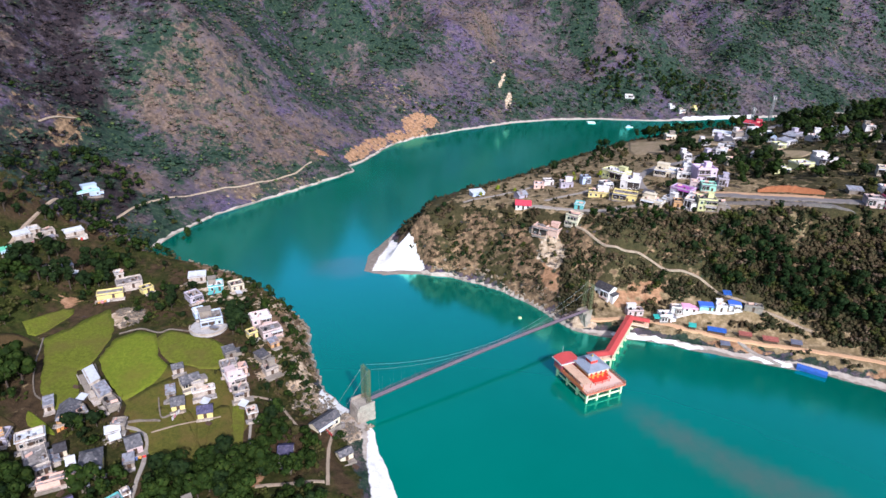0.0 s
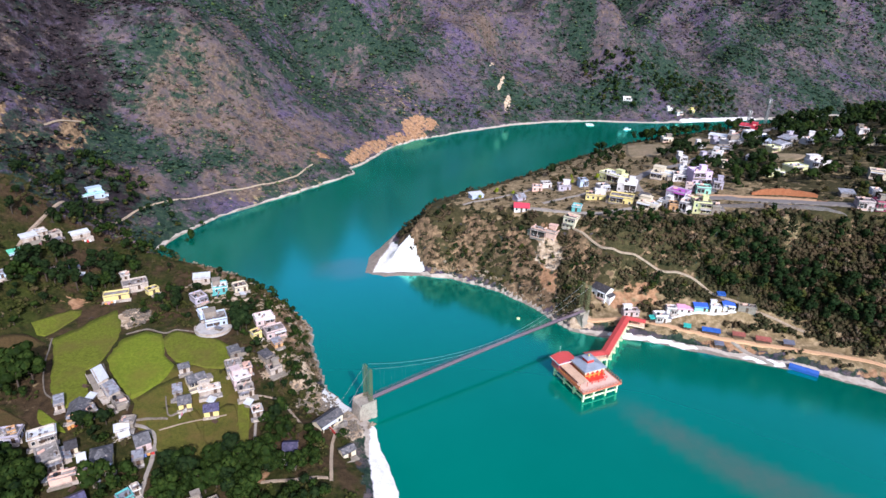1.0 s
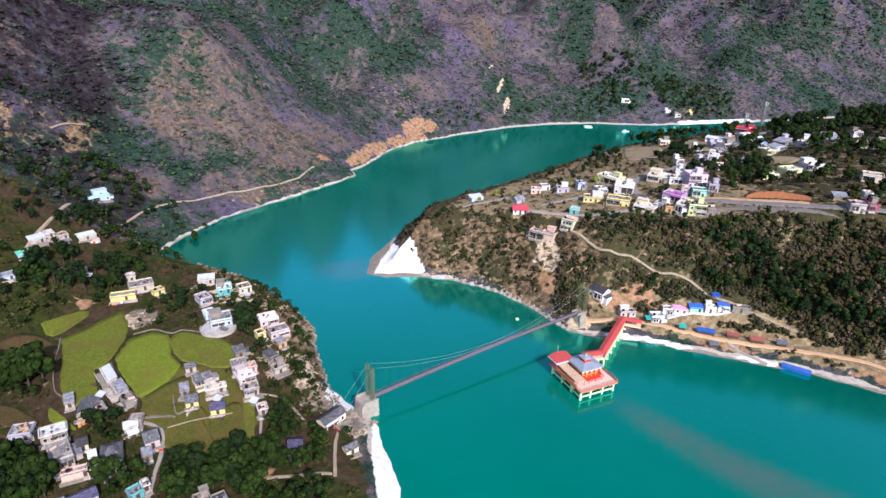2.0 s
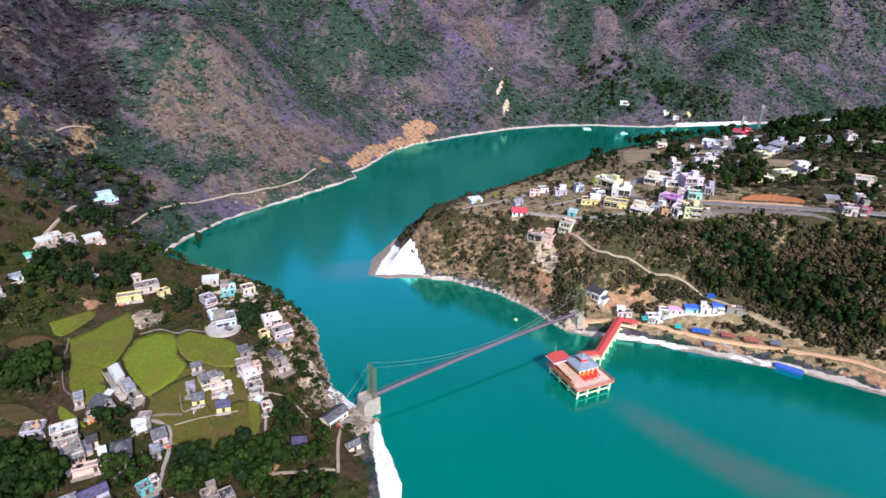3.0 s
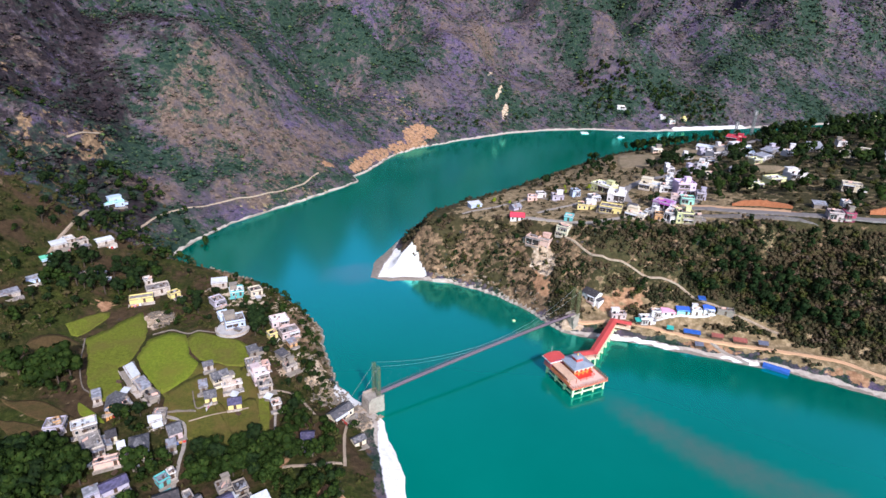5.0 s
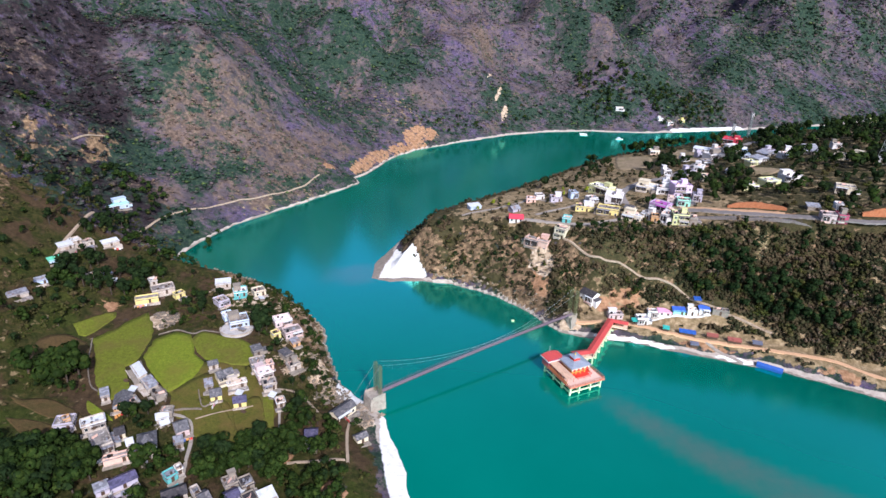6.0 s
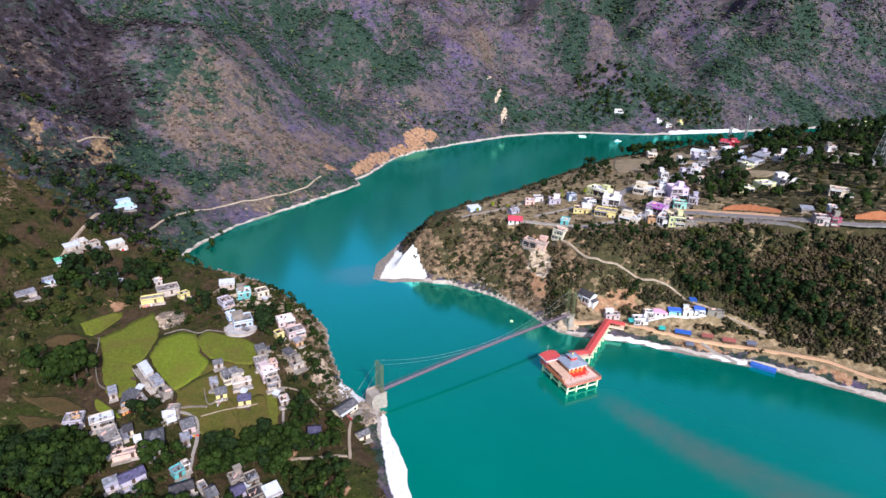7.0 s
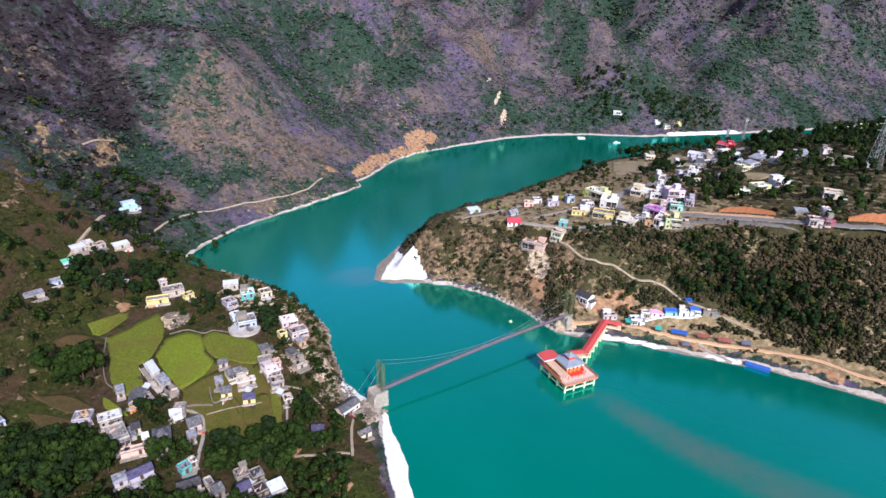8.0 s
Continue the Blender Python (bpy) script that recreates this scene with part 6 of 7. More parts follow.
# ---- road wall, earth cuts, slips ----
def cut_bank(name, points, tall, material, label, category, lean=0.5, drop=1.0, thick=1.5):
    line = eased(points, 1.2)
    bm, rows, rnd = bmesh.new(), [], random.Random(int(points[0][0]))
    for i, p in enumerate(line):
        d = (line[min(i + 1, len(line) - 1)] - line[max(i - 1, 0)]).normalized()
        n = Vector((-d.y, d.x))
        z, f = z_at(p.x, p.y), 0.25 + 0.75 * math.sin(math.pi * min(1, max(0, (i + 0.5) / len(line)))) ** 0.6
        h = tall * f * (1 + 0.12 * rnd.uniform(-1, 1))
        row = []
        for k in range(4):
            u = k / 3
            q = p + n * (lean * h * u + 0.15 * rnd.uniform(-1, 1))
            row.append(bm.verts.new((q.x, q.y, z - drop + (h + drop) * u)))
        q = p + n * (lean * h + thick)
        row.append(bm.verts.new((q.x, q.y, z + h * 0.92)))
        row.append(bm.verts.new((q.x + n.x * 2, q.y + n.y * 2, z - drop)))
        rows.append(row)
        TAKEN.append((p.x + n.x * lean * h / 2, p.y + n.y * lean * h / 2, 2.0))
    for q, r in zip(rows, rows[1:]):
        for i in range(5):
            bm.faces.new((q[i], r[i], r[i + 1], q[i + 1]))
    bmesh.ops.recalc_face_normals(bm, faces=bm.faces[:])
    return tagged(part(name, bm, material), label, category, kind="structure")


STONE_WALL = plain("weathered_masonry", (0.24, 0.21, 0.19), 0.95, vary=0.6, grimy=0.7)
cut_bank("cut_bank", [(144, 273), (152, 270), (160, 266), (168, 261)], 2.6, CUT_EARTH, "raw orange earth cutting above the road", "earth bank", 1.3)
cut_bank("cut_bank", [(196, 246), (206, 243), (218, 239), (232, 233)], 4.0, CUT_EARTH, "raw orange earth cutting beside the road", "earth bank", 0.9)
cut_bank("retaining_wall", [(121, 263), (132, 259), (146, 253), (158, 248), (172, 243.5)], 1.5, STONE_WALL, "grey masonry retaining wall under the road", "wall", 0.25, 3.0, 2.5)
cut_bank("shop_terrace", [(95, 224.6), (104, 224.4), (112, 223.8), (124, 222.6)], 1.2, PAINT["white"], "whitewashed terrace wall below the shops", "wall", 0.1, 1.5, 0.5)


# ---- trees ----
BARK = plain("bark", (0.08, 0.06, 0.045), 0.95, vary=0.5)
LEAF_DARK = leaf_material("dark_foliage", [(0, (0.005, 0.011, 0.003)), (0.6, (0.014, 0.027, 0.008)), (1, (0.034, 0.050, 0.012))])
LEAF_MID = leaf_material("green_foliage", [(0, (0.008, 0.018, 0.003)), (0.6, (0.022, 0.040, 0.007)), (1, (0.052, 0.072, 0.012))])
LEAF_OLIVE = leaf_material("olive_foliage", [(0, (0.0182, 0.0255, 0.0055)), (0.6, (0.0437, 0.051, 0.0109)), (1, (0.1001, 0.0892, 0.0237))], 0.75, (0.070, 0.050, 0.024))
LEAF_YELLOW = leaf_material("yellow_green_foliage", [(0, (0.09, 0.12, 0.01)), (0.6, (0.20, 0.24, 0.015)), (1, (0.32, 0.34, 0.03))])
LEAF_DRY = leaf_material("dry_foliage", [(0, (0.07, 0.045, 0.035)), (0.6, (0.14, 0.095, 0.065)), (1, (0.22, 0.16, 0.10))])


def crown_mesh(name, seed, material, tall, spread, lobes, tufts):
    """A crown of many small bent leaf tufts, set on uneven lobes."""
    rnd = random.Random(seed)
    centres = []
    for k in range(lobes):
        a, r = rnd.uniform(0, 6.28), spread * rnd.uniform(0.0, 0.62)
        centres.append((Vector((r * math.cos(a), r * math.sin(a), tall * rnd.uniform(0.42, 0.86))), spread * rnd.uniform(0.34, 0.58)))
    verts, faces = [], []
    for _ in range(tufts):
        c, r = centres[rnd.randrange(lobes)]
        d = Vector((rnd.gauss(0, 1), rnd.gauss(0, 1), rnd.gauss(0.25, 0.9))).normalized()
        p = c + Vector((d.x * r, d.y * r, d.z * r * 0.8)) * rnd.uniform(0.72, 1.08)
        u = d.orthogonal().normalized()
        u.rotate(Matrix.Rotation(rnd.uniform(0, 6.28), 3, d))
        v = d.cross(u)
        s = spread * rnd.uniform(0.13, 0.24) * (1.25 if tufts < 150 else 1.0)
        tip = d * s * rnd.uniform(0.08, 0.35)
        n = len(verts)
        verts += [p - u * s, p + v * s * 0.8, p + u * s, p - v * s * 0.8, p + tip]
        faces += [(n, n + 1, n + 4), (n + 1, n + 2, n + 4), (n + 2, n + 3, n + 4), (n + 3, n, n + 4)]
    mesh = bpy.data.meshes.new(name)
    mesh.from_pydata([tuple(v) for v in verts], [], faces)
    mesh.materials.append(material)
    return mesh


def trunk_mesh(seed, tall, spread):
    rnd = random.Random(seed)
    bm = bar(bmesh.new(), (0, 0, -0.8), (0.1, 0, tall * 0.5), tall * 0.030, 7, tall * 0.018)
    for k in range(5):
        a = k * 1.257 + rnd.uniform(-0.4, 0.4)
        z = tall * rnd.uniform(0.28, 0.5)
        bar(bm, (0.05, 0, z), (spread * 0.55 * math.cos(a), spread * 0.55 * math.sin(a), z + tall * rnd.uniform(0.15, 0.3)), tall * 0.013, 5, tall * 0.005)
    return shared_mesh("trunk", bm, BARK)


KINDS = []
for seed, (leaf, tall, spread, lobes, label) in enumerate((
        (LEAF_DARK, 7.5, 3.4, 7, "dark green broadleaf tree with a dense uneven crown"),
        (LEAF_MID, 8.5, 3.6, 8, "green broadleaf tree with a spreading crown"),
        (LEAF_MID, 6.0, 2.8, 6, "rounded green fruit tree beside the houses"),
        (LEAF_DARK, 10.0, 3.2, 8, "tall dark green tree with a narrow crown"),
        (LEAF_OLIVE, 5.5, 2.6, 6, "olive-green half-dry tree on dry ground"),
        (LEAF_YELLOW, 4.0, 1.9, 5, "small bright yellow-green leafy tree"),
        (LEAF_DRY, 6.0, 2.7, 6, "brown half-bare tree on the slope"))):
    KINDS.append([(trunk_mesh(seed * 3 + k, tall, spread), crown_mesh("crown", seed * 11 + k, leaf, tall, spread, lobes, 300), label) for k in range(2)])


THIN = [crown_mesh("crown", 90 + k, leaf, tall, spread, lobes, 80) for k, (leaf, tall, spread, lobes) in enumerate((
    (LEAF_DARK, 7.5, 3.4, 6), (LEAF_MID, 8.5, 3.6, 6), (LEAF_MID, 6.0, 2.8, 5), (LEAF_DARK, 10.0, 3.2, 6), (LEAF_OLIVE, 5.5, 2.6, 5), (LEAF_YELLOW, 4.0, 1.9, 4), (LEAF_DRY, 6.0, 2.7, 5)))]
PLANTED, WOODS = [], []


def tree(x, y, kind, size=1.0, turn=0.0):
    if len(PLANTED) >= 300:
        WOODS.append((x, y, kind, size, turn))
        return
    PLANTED.append((x, y))
    trunk, crown, label = KINDS[kind][int(abs(x * 7 + y)) % 2]
    root = thing("tree", Matrix.Translation((x, y, z_at(x, y))) @ Matrix.Rotation(turn, 4, "Z") @ Matrix.Diagonal((size, size, size * (0.9 + 0.2 * ((x * 3.7) % 1)), 1)), label, "tree", "trees of the valley")
    share("trunk", trunk, root, Matrix.Identity(4))
    share("crown", crown, root, Matrix.Identity(4))


def grow(count, seed, cx, cy, a, b, turn, kinds, low=0.7, high=1.2, gap=2.2, room=2.2):
    """Trees strewn over an oval of the plan, clear of houses, lanes and fields."""
    rnd, made, tries = random.Random(seed), [], 0
    c, s = math.cos(radians(turn)), math.sin(radians(turn))
    while len(made) < count and tries < count * 30:
        tries += 1
        r, t = math.sqrt(rnd.random()), rnd.uniform(0, 6.283)
        u, v = a * r * math.cos(t), b * r * math.sin(t)
        x, y = cx + u * c - v * s, cy + u * s + v * c
        if taken(x, y, room) or any((x - p) ** 2 + (y - q) ** 2 < gap * gap for p, q in made) or z_at(x, y) < 2.2:
            continue
        made.append((x, y))
        tree(x, y, rnd.choice(kinds), rnd.uniform(low, high), rnd.uniform(0, 6.28))


# left bank: the grove below the village, gardens, the bluff
grow(34, 1, -62, 122, 16, 11, 0, (0, 1, 2, 0, 1), 0.75, 1.15, 3.0)
grow(30, 2, -118, 110, 26, 9, 10, (0, 1, 1, 0), 0.9, 1.35, 3.4)
grow(22, 3, -46, 136, 12, 13, 20, (0, 2, 2, 4), 0.5, 0.85, 2.4)
grow(10, 4, -50, 160, 10, 12, 0, (0, 2, 4), 0.4, 0.75, 2.2)
grow(8, 5, -108, 140, 8, 5, 20, (0, 0, 2), 0.6, 0.9, 2.2)
grow(9, 6, -147, 158, 9, 10, 30, (1, 1, 1), 1.2, 1.6, 4.5, 0.0)
grow(34, 7, -160, 222, 24, 12, 40, (0, 0, 1, 3), 0.7, 1.1, 3.0)
grow(26, 8, -168, 190, 18, 16, 0, (0, 4, 2, 4), 0.45, 0.8, 2.8)
grow(14, 9, -112, 213, 12, 10, 0, (0, 4, 2), 0.5, 0.8, 2.2)
grow(9, 10, -82, 194, 5, 8, 0, (0, 0), 0.7, 1.0, 2.2)
grow(8, 11, -62, 190, 7, 14, 20, (2, 4, 4), 0.35, 0.6, 2.2)
grow(22, 12, -195, 272, 20, 34, 10, (0, 3, 4, 0), 0.6, 1.0, 4.0)
# right bank: wooded slope
grow(48, 13, 140, 231, 32, 12, -22, (0, 0, 3, 0, 4), 0.6, 1.0, 2.6)
grow(26, 14, 185, 215, 22, 13, -28, (0, 4, 6, 4), 0.6, 0.9, 2.8)
grow(34, 15, 84, 255, 24, 7, -8, (0, 4, 2, 0), 0.45, 0.75, 2.4)
grow(18, 16, 26, 264, 18, 10, -35, (4, 6, 0), 0.4, 0.7, 2.6)
grow(14, 17, 64, 238, 8, 10, 20, (4, 6, 2), 0.3, 0.55, 2.4)
# town on the hill
grow(16, 18, 150, 318, 18, 18, 0, (0, 0, 3, 1), 0.8, 1.15, 3.6)
grow(30, 19, 215, 310, 40, 30, 10, (0, 3, 0, 4), 0.7, 1.1, 4.0)
grow(34, 20, 270, 370, 50, 50, 20, (0, 3, 0, 1), 0.8, 1.3, 5.0)
grow(18, 21, 150, 375, 26, 16, 40, (0, 3, 0), 0.7, 1.1, 3.6)
grow(12, 22, 65, 325, 18, 10, 30, (0, 4, 5), 0.5, 0.8, 3.0)
grow(16, 23, 100, 372, 10, 34, -38, (0, 0, 4), 0.6, 1.0, 3.5)
grow(9, 24, 196, 452, 26, 8, 30, (0, 3), 0.7, 1.0, 4.0)
tree(24.5, 309, 5, 1.1)
tree(33, 304, 5, 0.8)
tree(15, 300, 5, 0.9)
tree(58, 338, 0, 1.4)
tree(81, 322, 5, 1.2)
tree(106, 286, 0, 0.95)
tree(110, 289, 0, 0.9)
tree(119.5, 234, 2, 0.9)
tree(-103, 236, 0, 0.7)


# ---- scrub and woods, too many to count ----
def woods():
    """The farther trees, joined leaf material by leaf material."""
    for leaf in (LEAF_DARK, LEAF_MID, LEAF_OLIVE, LEAF_YELLOW, LEAF_DRY):
        verts, faces, n = [], [], 0
        for x, y, kind, size, turn in WOODS:
            mesh = THIN[kind]
            if mesh.materials[0] != leaf:
                continue
            v = np.empty(len(mesh.vertices) * 3)
            mesh.vertices.foreach_get("co", v)
            v = v.reshape(-1, 3) * size
            c, s = math.cos(turn), math.sin(turn)
            verts.append(np.c_[v[:, 0] * c - v[:, 1] * s + x, v[:, 0] * s + v[:, 1] * c + y, v[:, 2] * 0.92 + z_at(x, y)])
            f = np.empty(len(mesh.polygons) * 3, np.int32)
            mesh.polygons.foreach_get("vertices", f)
            faces.append(f.reshape(-1, 3) + n)
            n += len(v)
        if not verts:
            continue
        raw_mesh("woods", np.concatenate(verts), np.concatenate(faces), leaf, "distant broadleaf trees of the hill town and far slopes", "trees")


def raw_mesh(name, verts, faces, material, label, category):
    mesh = bpy.data.meshes.new(name)
    mesh.vertices.add(len(verts))
    mesh.vertices.foreach_set("co", verts.ravel())
    mesh.loops.add(faces.size)
    mesh.loops.foreach_set("vertex_index", faces.ravel().astype(np.int32))
    mesh.polygons.add(len(faces))
    mesh.polygons.foreach_set("loop_start", np.arange(0, faces.size, 3, dtype=np.int32))
    mesh.update(calc_edges=True)
    mesh.materials.append(material)
    return tagged(new(name, mesh), label, category, kind="stuff")


def wood_stand(count, seed, x0, x1, y0, y1, keep, low, high, kinds):
    """More crowns of a dense wood, kept for the joined trees."""
    rnd = np.random.RandomState(seed)
    x, y, r = rnd.uniform(x0, x1, count), rnd.uniform(y0, y1, count), rnd.uniform(0, 1, count)
    ok = keep(x, y, height(x, y), r)
    for a, b in zip(x[ok], y[ok]):
        size = rnd.uniform(low, high)
        if not taken(a, b, 0.8 + 1.8 * size):
            WOODS.append((a, b, kinds[rnd.randint(len(kinds))], size, rnd.uniform(0, 6.28)))


def slope_keep(x, y, z, r):
    dr = off_bank(x, y, RIGHT_BANK)
    return (dr < off_bank(x, y, LEFT_BANK)) & (dr > 13) & (z > 5) & (z < 0.23 * x + 14) & (spots(x, y, TAWNY) < 0.3) & (r < 0.04 + 0.96 * step(-0.02, 0.3, bumps(x + 0.35 * y, 0.45 * y, 15, 27)))


GROVES = [(141, 378, 12, 18, 10), (165, 325, 13, 16, 0), (182, 360, 14, 16, 0), (104, 308, 5, 5, 0), (182, 312, 14, 8, 0), (108, 392, 8, 26, -40)]
wood_stand(1900, 51, 58, 240, 190, 268, slope_keep, 0.5, 1.1, (4, 0, 4, 6, 3, 4))
wood_stand(520, 52, -200, -95, 84, 128, lambda x, y, z, r: r < 0.75, 0.6, 1.1, (0, 1, 0, 0))
wood_stand(1000, 53, -96, -30, 88, 150, lambda x, y, z, r: (z > 3) & (r < 0.45 + 0.5 * (y < 128)), 0.35, 0.8, (0, 1, 2, 1))
wood_stand(600, 56, -150, -45, 128, 240, lambda x, y, z, r: (z > 4) & (r < 0.15 + 0.7 * step(0.0, 0.35, bumps(x, y, 17, 33))), 0.35, 0.7, (0, 1, 2, 0))
wood_stand(260, 57, 250, 430, 390, 520, lambda x, y, z, r: z > 25, 0.8, 1.3, (0, 3, 1))
wood_stand(1000, 54, -270, -140, 125, 330, lambda x, y, z, r: r < 0.15 + 0.85 * step(-0.15, 0.3, bumps(x, y, 25, 28)), 0.5, 0.95, (0, 4, 1, 0))
wood_stand(1000, 55, 100, 400, 280, 480, lambda x, y, z, r: (z > 25) & (r < step(0.08, 0.4, bumps(x, y, 24, 29))), 0.7, 1.25, (1, 3, 0, 1))
wood_stand(900, 58, -112, -44, 150, 240, lambda x, y, z, r: (off_bank(x, y, LEFT_BANK) < 22) & (z > 2.5) & (r < 0.75), 0.2, 0.42, (0, 4, 2, 4, 1))
wood_stand(330, 59, -12, 60, 232, 312, lambda x, y, z, r: (z > 4) & (slope(x, y) > 0.4) & (r < 0.25 + 0.75 * step(-0.1, 0.3, bumps(x + 0.3 * y, 0.3 * y, 9, 40))), 0.35, 0.75, (6, 4, 0, 6, 4))
wood_stand(400, 60, 90, 240, 290, 430, lambda x, y, z, r: spots(x, y, GROVES) > 0.4, 0.7, 1.25, (0, 3, 0))
wood_stand(500, 61, 190, 420, 250, 440, lambda x, y, z, r: (z > 25) & (r < 0.25 + 0.6 * step(0.0, 0.3, bumps(x, y, 30, 41))), 0.8, 1.35, (0, 3, 0, 1))
wood_stand(420, 62, 150, 330, 684, 760, lambda x, y, z, r: (z > 4) & (r < 0.3 + 0.7 * step(-0.1, 0.3, bumps(x, y, 20, 42))), 0.6, 1.2, (0, 1, 0, 4))
wood_stand(240, 63, -60, 150, 560, 700, lambda x, y, z, r: (z > 5) & (z < 22) & (off_bank(x, y, LEFT_BANK) < off_bank(x, y, RIGHT_BANK)) & (earth_at(x, y) < 0.2) & (r < 0.7), 0.5, 0.9, (0, 1, 4))
woods()


def clump_template(seed, pieces=3):
    rnd = np.random.RandomState(seed)
    V, F = [], []
    base = np.array([(1, 0, 0), (-1, 0, 0), (0, 1, 0), (0, -1, 0), (0, 0, 1), (0, 0, -0.6)], float)
    tri = [(0, 2, 4), (2, 1, 4), (1, 3, 4), (3, 0, 4), (2, 0, 5), (1, 2, 5), (3, 1, 5), (0, 3, 5)]
    for _ in range(pieces):
        size = rnd.uniform(0.4, 0.75)
        a = rnd.uniform(0, 6.28)
        turn = np.array([(math.cos(a), -math.sin(a), 0), (math.sin(a), math.cos(a), 0), (0, 0, 1)])
        v = (base * rnd.uniform(0.6, 1.3, base.shape)) @ turn.T * size + np.array([rnd.uniform(-0.6, 0.6), rnd.uniform(-0.6, 0.6), rnd.uniform(0.15, 0.95)])
        F += [tuple(i + len(V) * 6 for i in t) for t in tri]
        V.append(v)
    return np.concatenate(V), np.array(F)


TEMPLATES = [clump_template(s) for s in range(10)]


def strew(name, xs, ys, sizes, material, label, category, seed, tall=1.0):
    rnd = np.random.RandomState(seed)
    zs = height(xs, ys)
    allv, allf, n = [], [], 0
    for k, (V, F) in enumerate(TEMPLATES):
        pick = np.arange(len(xs)) % len(TEMPLATES) == k
        m = int(pick.sum())
        if not m:
            continue
        a, s = rnd.uniform(0, 6.28, m), sizes[pick]
        c, d = np.cos(a), np.sin(a)
        P = np.empty((m, len(V), 3))
        P[:, :, 0] = (V[None, :, 0] * c[:, None] - V[None, :, 1] * d[:, None]) * s[:, None] + xs[pick][:, None]
        P[:, :, 1] = (V[None, :, 0] * d[:, None] + V[None, :, 1] * c[:, None]) * s[:, None] + ys[pick][:, None]
        P[:, :, 2] = V[None, :, 2] * s[:, None] * tall + zs[pick][:, None] - 0.1 * s[:, None]
        allv.append(P.reshape(-1, 3))
        allf.append((F[None] + (np.arange(m) * len(V))[:, None, None]).reshape(-1, 3) + n)
        n += m * len(V)
    verts, faces = np.concatenate(allv), np.concatenate(allf)
    ob = raw_mesh(name, verts, faces, material, label, category)
    ob.data.polygons.foreach_set("use_smooth", np.ones(len(faces), bool))
    if material == SCRUB:
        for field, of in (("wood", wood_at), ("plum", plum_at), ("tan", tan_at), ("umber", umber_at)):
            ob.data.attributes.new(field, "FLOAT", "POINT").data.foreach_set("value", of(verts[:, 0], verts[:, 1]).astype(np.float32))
    return ob


def scrub_material():
    m, t, b = nodes_of("hill_scrub", 0.95, 0, 0.03)
    g = t.nodes.new("ShaderNodeNewGeometry")
    stray = t.nodes.new("ShaderNodeTexWhiteNoise")
    stray.noise_dimensions = "1D"
    t.links.new(g.outputs["Random Per Island"], stray.inputs["W"])
    # same colours as the slope below, painted haze blue included
    c, _ = hazed_hill_colour(t, stray.outputs["Value"])
    c = blend(t, 1.0, c, ramp(t, g.outputs["Random Per Island"], [(0, (0.50, 0.54, 0.55)), (0.6, grey(0.85)), (1, (1.0, 0.98, 0.92))]), "MULTIPLY")
    c = blend(t, 1.0, c, (1.3, 1.28, 1.25), "MULTIPLY")
    t.links.new(c, b.inputs["Base Color"])
    return m


SCRUB = scrub_material()
SLOPE_SCRUB = leaf_material("slope_scrub", [(0, (0.016, 0.020, 0.009)), (0.32, (0.036, 0.038, 0.016)), (0.6, (0.066, 0.054, 0.025)), (1, (0.120, 0.088, 0.048))], 0.8, (0.066, 0.045, 0.025))
TAKEN_XYR = np.array(TAKEN)


def free(x, y, room):
    ok = np.ones(len(x), bool)
    for i in range(0, len(x), 4000):
        s = slice(i, i + 4000)
        ok[s] = ~(((x[s, None] - TAKEN_XYR[None, :, 0]) ** 2 + (y[s, None] - TAKEN_XYR[None, :, 1]) ** 2) < (TAKEN_XYR[None, :, 2] + room) ** 2).any(1)
    return ok


def scatter(n, x0, x1, y0, y1, seed, keep):
    rnd = np.random.RandomState(seed)
    x, y = rnd.uniform(x0, x1, n), rnd.uniform(y0, y1, n)
    z = height(x, y)
    ok = keep(x, y, z, rnd.uniform(0, 1, n))
    return x[ok], y[ok], rnd


def hill_keep(x, y, z, r):
    dl, dr = off_bank(x, y, LEFT_BANK), off_bank(x, y, RIGHT_BANK)
    return (z > 2.5) & (dl < dr) & (y > 255 - 0.25 * (x + 150)) & (z < 235) & (np.abs(x + 20) < 0.78 * y + 60) & (r < 0.6 + 0.4 * step(-0.4, 0.3, bumps(x, y, 45, 21) + 0.5 * bumps(x, y, 14, 22)))


x, y, rnd = scatter(92000, -520, 760, 255, 1120, 31, hill_keep)
ok = free(x, y, 0.5) & (earth_at(x, y) < 0.3) & (rubble_at(x, y) < 0.3)
x, y = x[ok], y[ok]
strew("hill_scrub", x, y, rnd.uniform(0.9, 1.9, len(x)) ** 1.7 * (0.65 + 0.75 * wood_at(x, y)) * (1 + 0.5 * step(850, 1000, y)), SCRUB, "mixed green and purple-brown mountainside scrub, haze blue in its colour", "scrub", 41, 0.6)


def right_keep(x, y, z, r):
    return (z > 2.6) & (off_bank(x, y, RIGHT_BANK) < off_bank(x, y, LEFT_BANK)) & (r < 0.14 + 0.86 * step(0.35, 0.7, slope(x, y)))


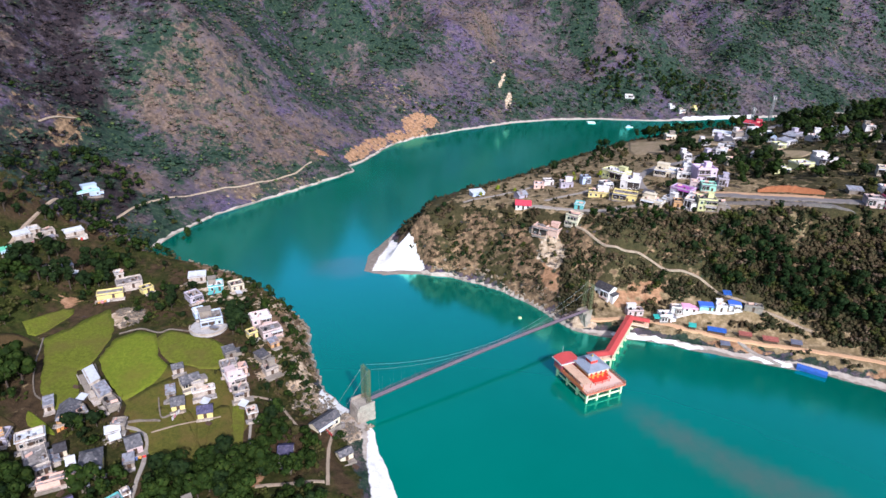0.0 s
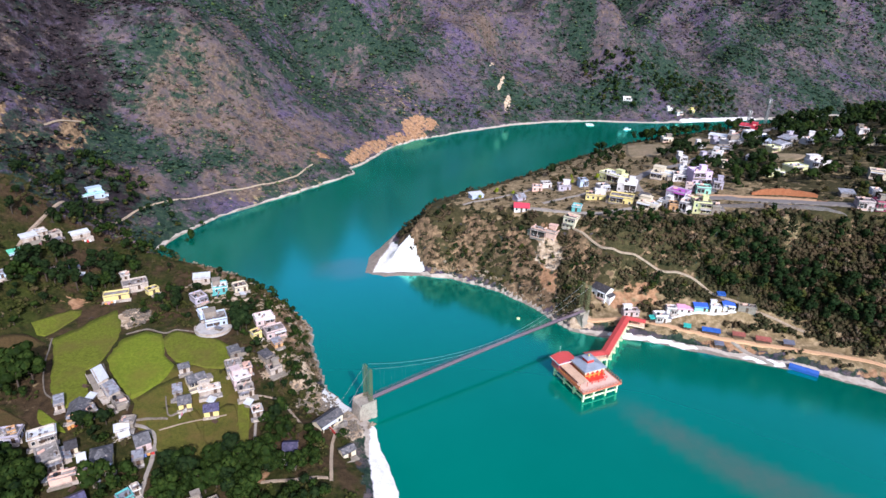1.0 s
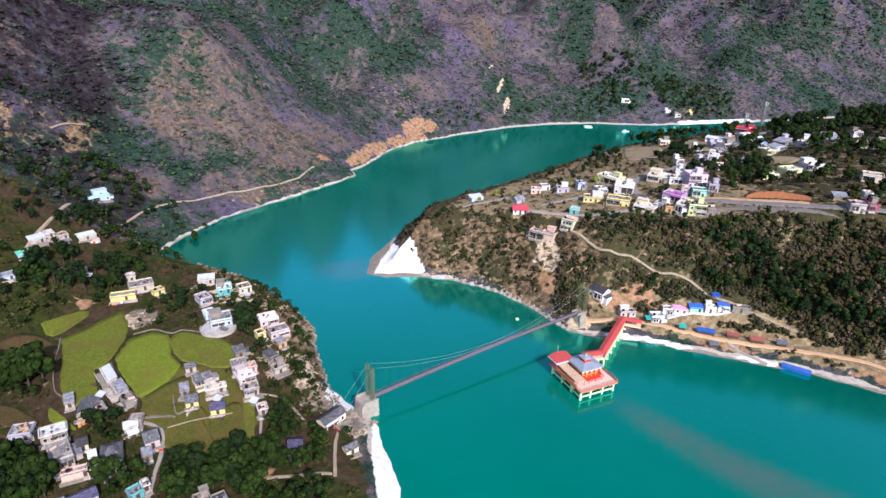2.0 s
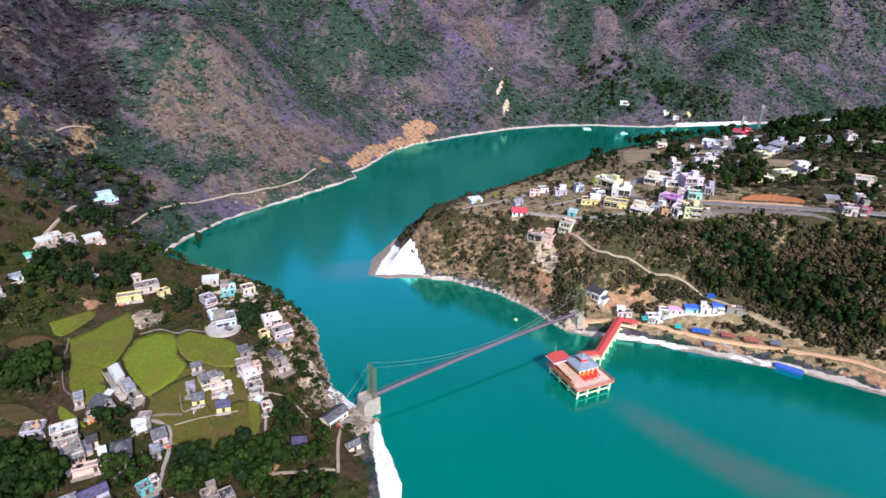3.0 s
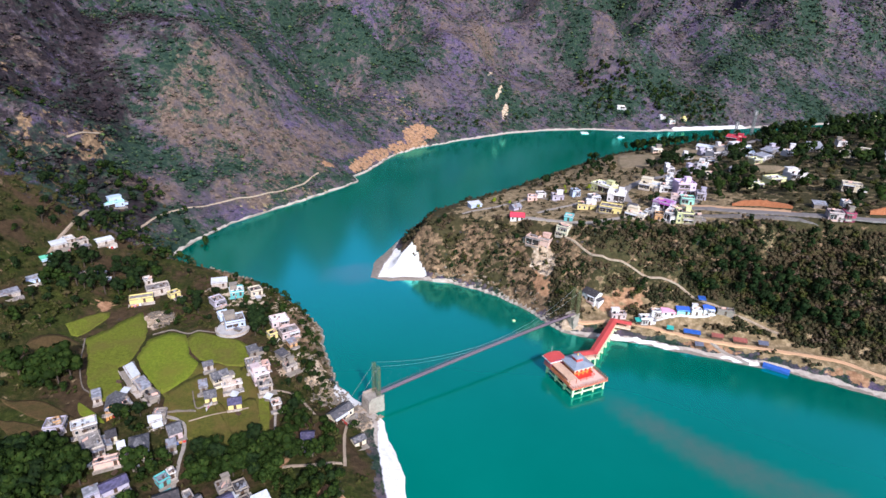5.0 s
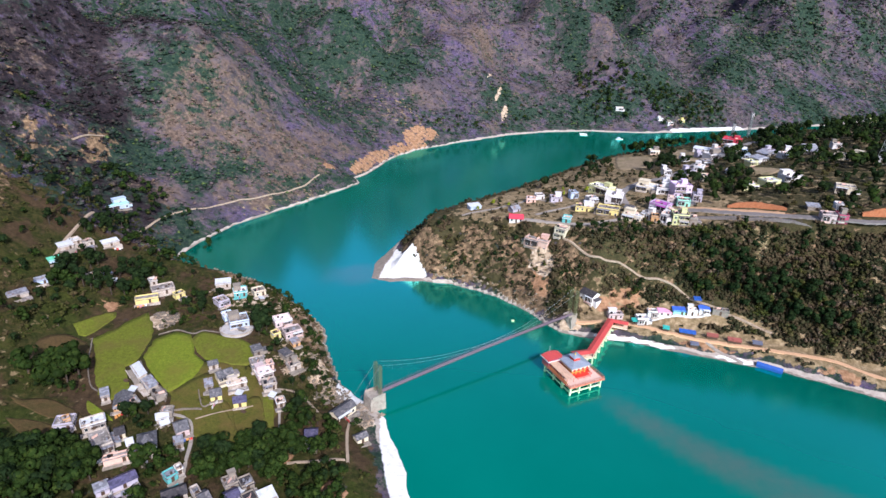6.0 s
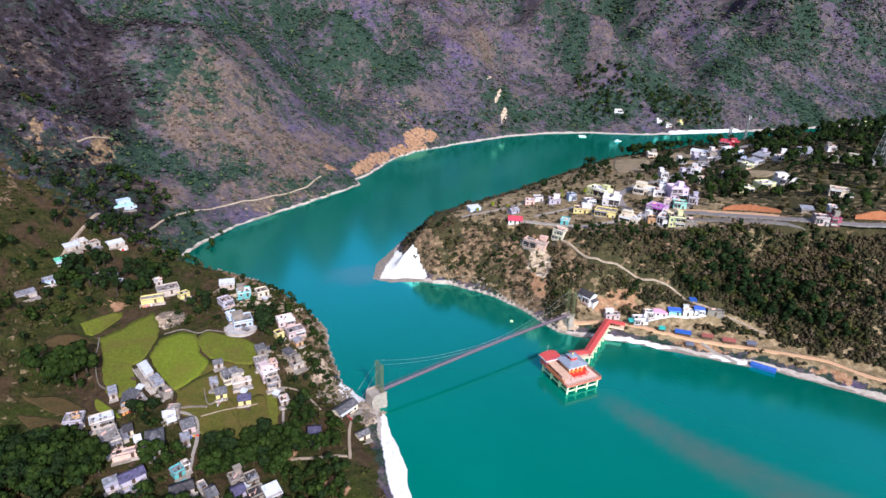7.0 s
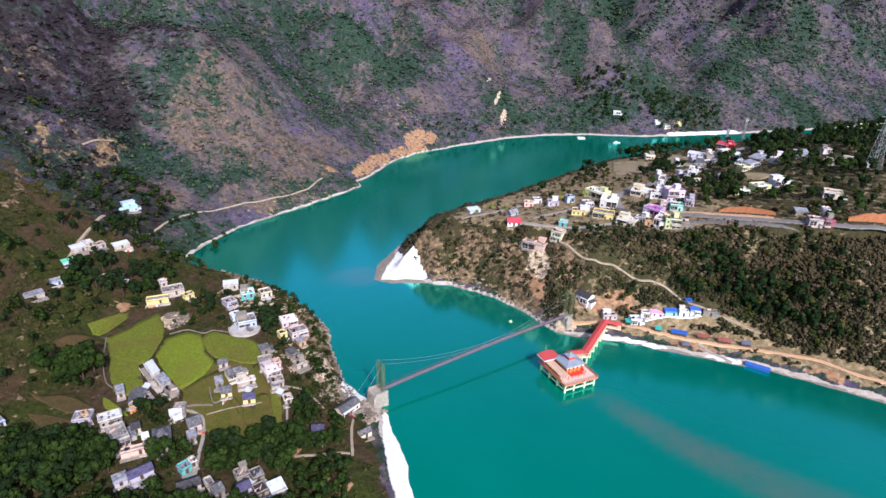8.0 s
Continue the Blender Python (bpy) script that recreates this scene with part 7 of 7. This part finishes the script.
x, y, rnd = scatter(30000, -45, 420, 170, 560, 32, right_keep)
ok = free(x, y, 0.7) & (earth_at(x, y) < 0.3) & (rubble_at(x, y) < 0.3)
x, y = x[ok], y[ok]
x2, y2, _ = scatter(26000, 5, 240, 175, 300, 36, lambda x, y, z, r: (z > 5) & (off_bank(x, y, RIGHT_BANK) < off_bank(x, y, LEFT_BANK)) & (slope(x, y) > 0.35) & (r < step(20, 90, x + 12 * bumps(x, 0.4 * y, 11, 38))))
ok = free(x2, y2, 0.7) & (earth_at(x2, y2) < 0.3) & (rubble_at(x2, y2) < 0.3)
x, y = np.r_[x, x2[ok]], np.r_[y, y2[ok]]
strew("slope_scrub", x, y, rnd.uniform(0.7, 1.9, len(x)), SLOPE_SCRUB, "green and straw-coloured scrub on the peninsula slopes", "scrub", 42)


def left_keep(x, y, z, r):
    return (z > 2.6) & (off_bank(x, y, RIGHT_BANK) > off_bank(x, y, LEFT_BANK)) & (r < np.where((x < -118) & (y < 205), 0.18 + 0.8 * (((z + 0.6 * bumps(x, y, 18, 35)) / 2.4) % 1 < 0.3), 0.30 + 0.7 * step(0.0, 0.4, bumps(x, y, 22, 25))))


x, y, rnd = scatter(18000, -330, -5, 60, 300, 33, left_keep)
ok = free(x, y, 0.6)
x, y = x[ok], y[ok]
strew("garden_scrub", x, y, rnd.uniform(0.5, 1.2, len(x)), LEAF_OLIVE, "olive-green bushes and hedges round the village", "bushes", 43)


def rock_keep(x, y, z, r):
    dl, dr = off_bank(x, y, LEFT_BANK), off_bank(x, y, RIGHT_BANK)
    bluff = (dl < dr) & (dl < 9) & (y > 150) & (y < 262) & (x > -120)
    foot = (dr < dl) & (dr < 5.5) & (x < 62) & (y < 285) & (x > -8)
    return (z > 0.1) & (bluff | foot) & (r < 0.7)


x, y, rnd = scatter(60000, -150, 66, 140, 300, 35, lambda x, y, z, r: (rubble_at(x, y) > 0.55) & (z > 1))
ok = free(x, y, 0.1)
x, y = x[ok][:5000], y[ok][:5000]
strew("rubble", x, y, rnd.uniform(0.35, 0.9, len(x)) ** 1.6, DRY_STONE, "loose broken stones of slips and building rubble", "stones", 45, 0.8)
BOULDER = plain("river_boulder", (0.36, 0.285, 0.205), 0.95, vary=0.5, grimy=0.6)
x, y, rnd = scatter(9000, -125, 65, 148, 290, 34, rock_keep)
ok = free(x, y, 0.2)
x, y = x[ok], y[ok]
strew("boulders", x, y, rnd.uniform(0.55, 1.15, len(x)) ** 2, BOULDER, "pale tumbled boulders along the rocky shore", "rocks", 44, 0.8)
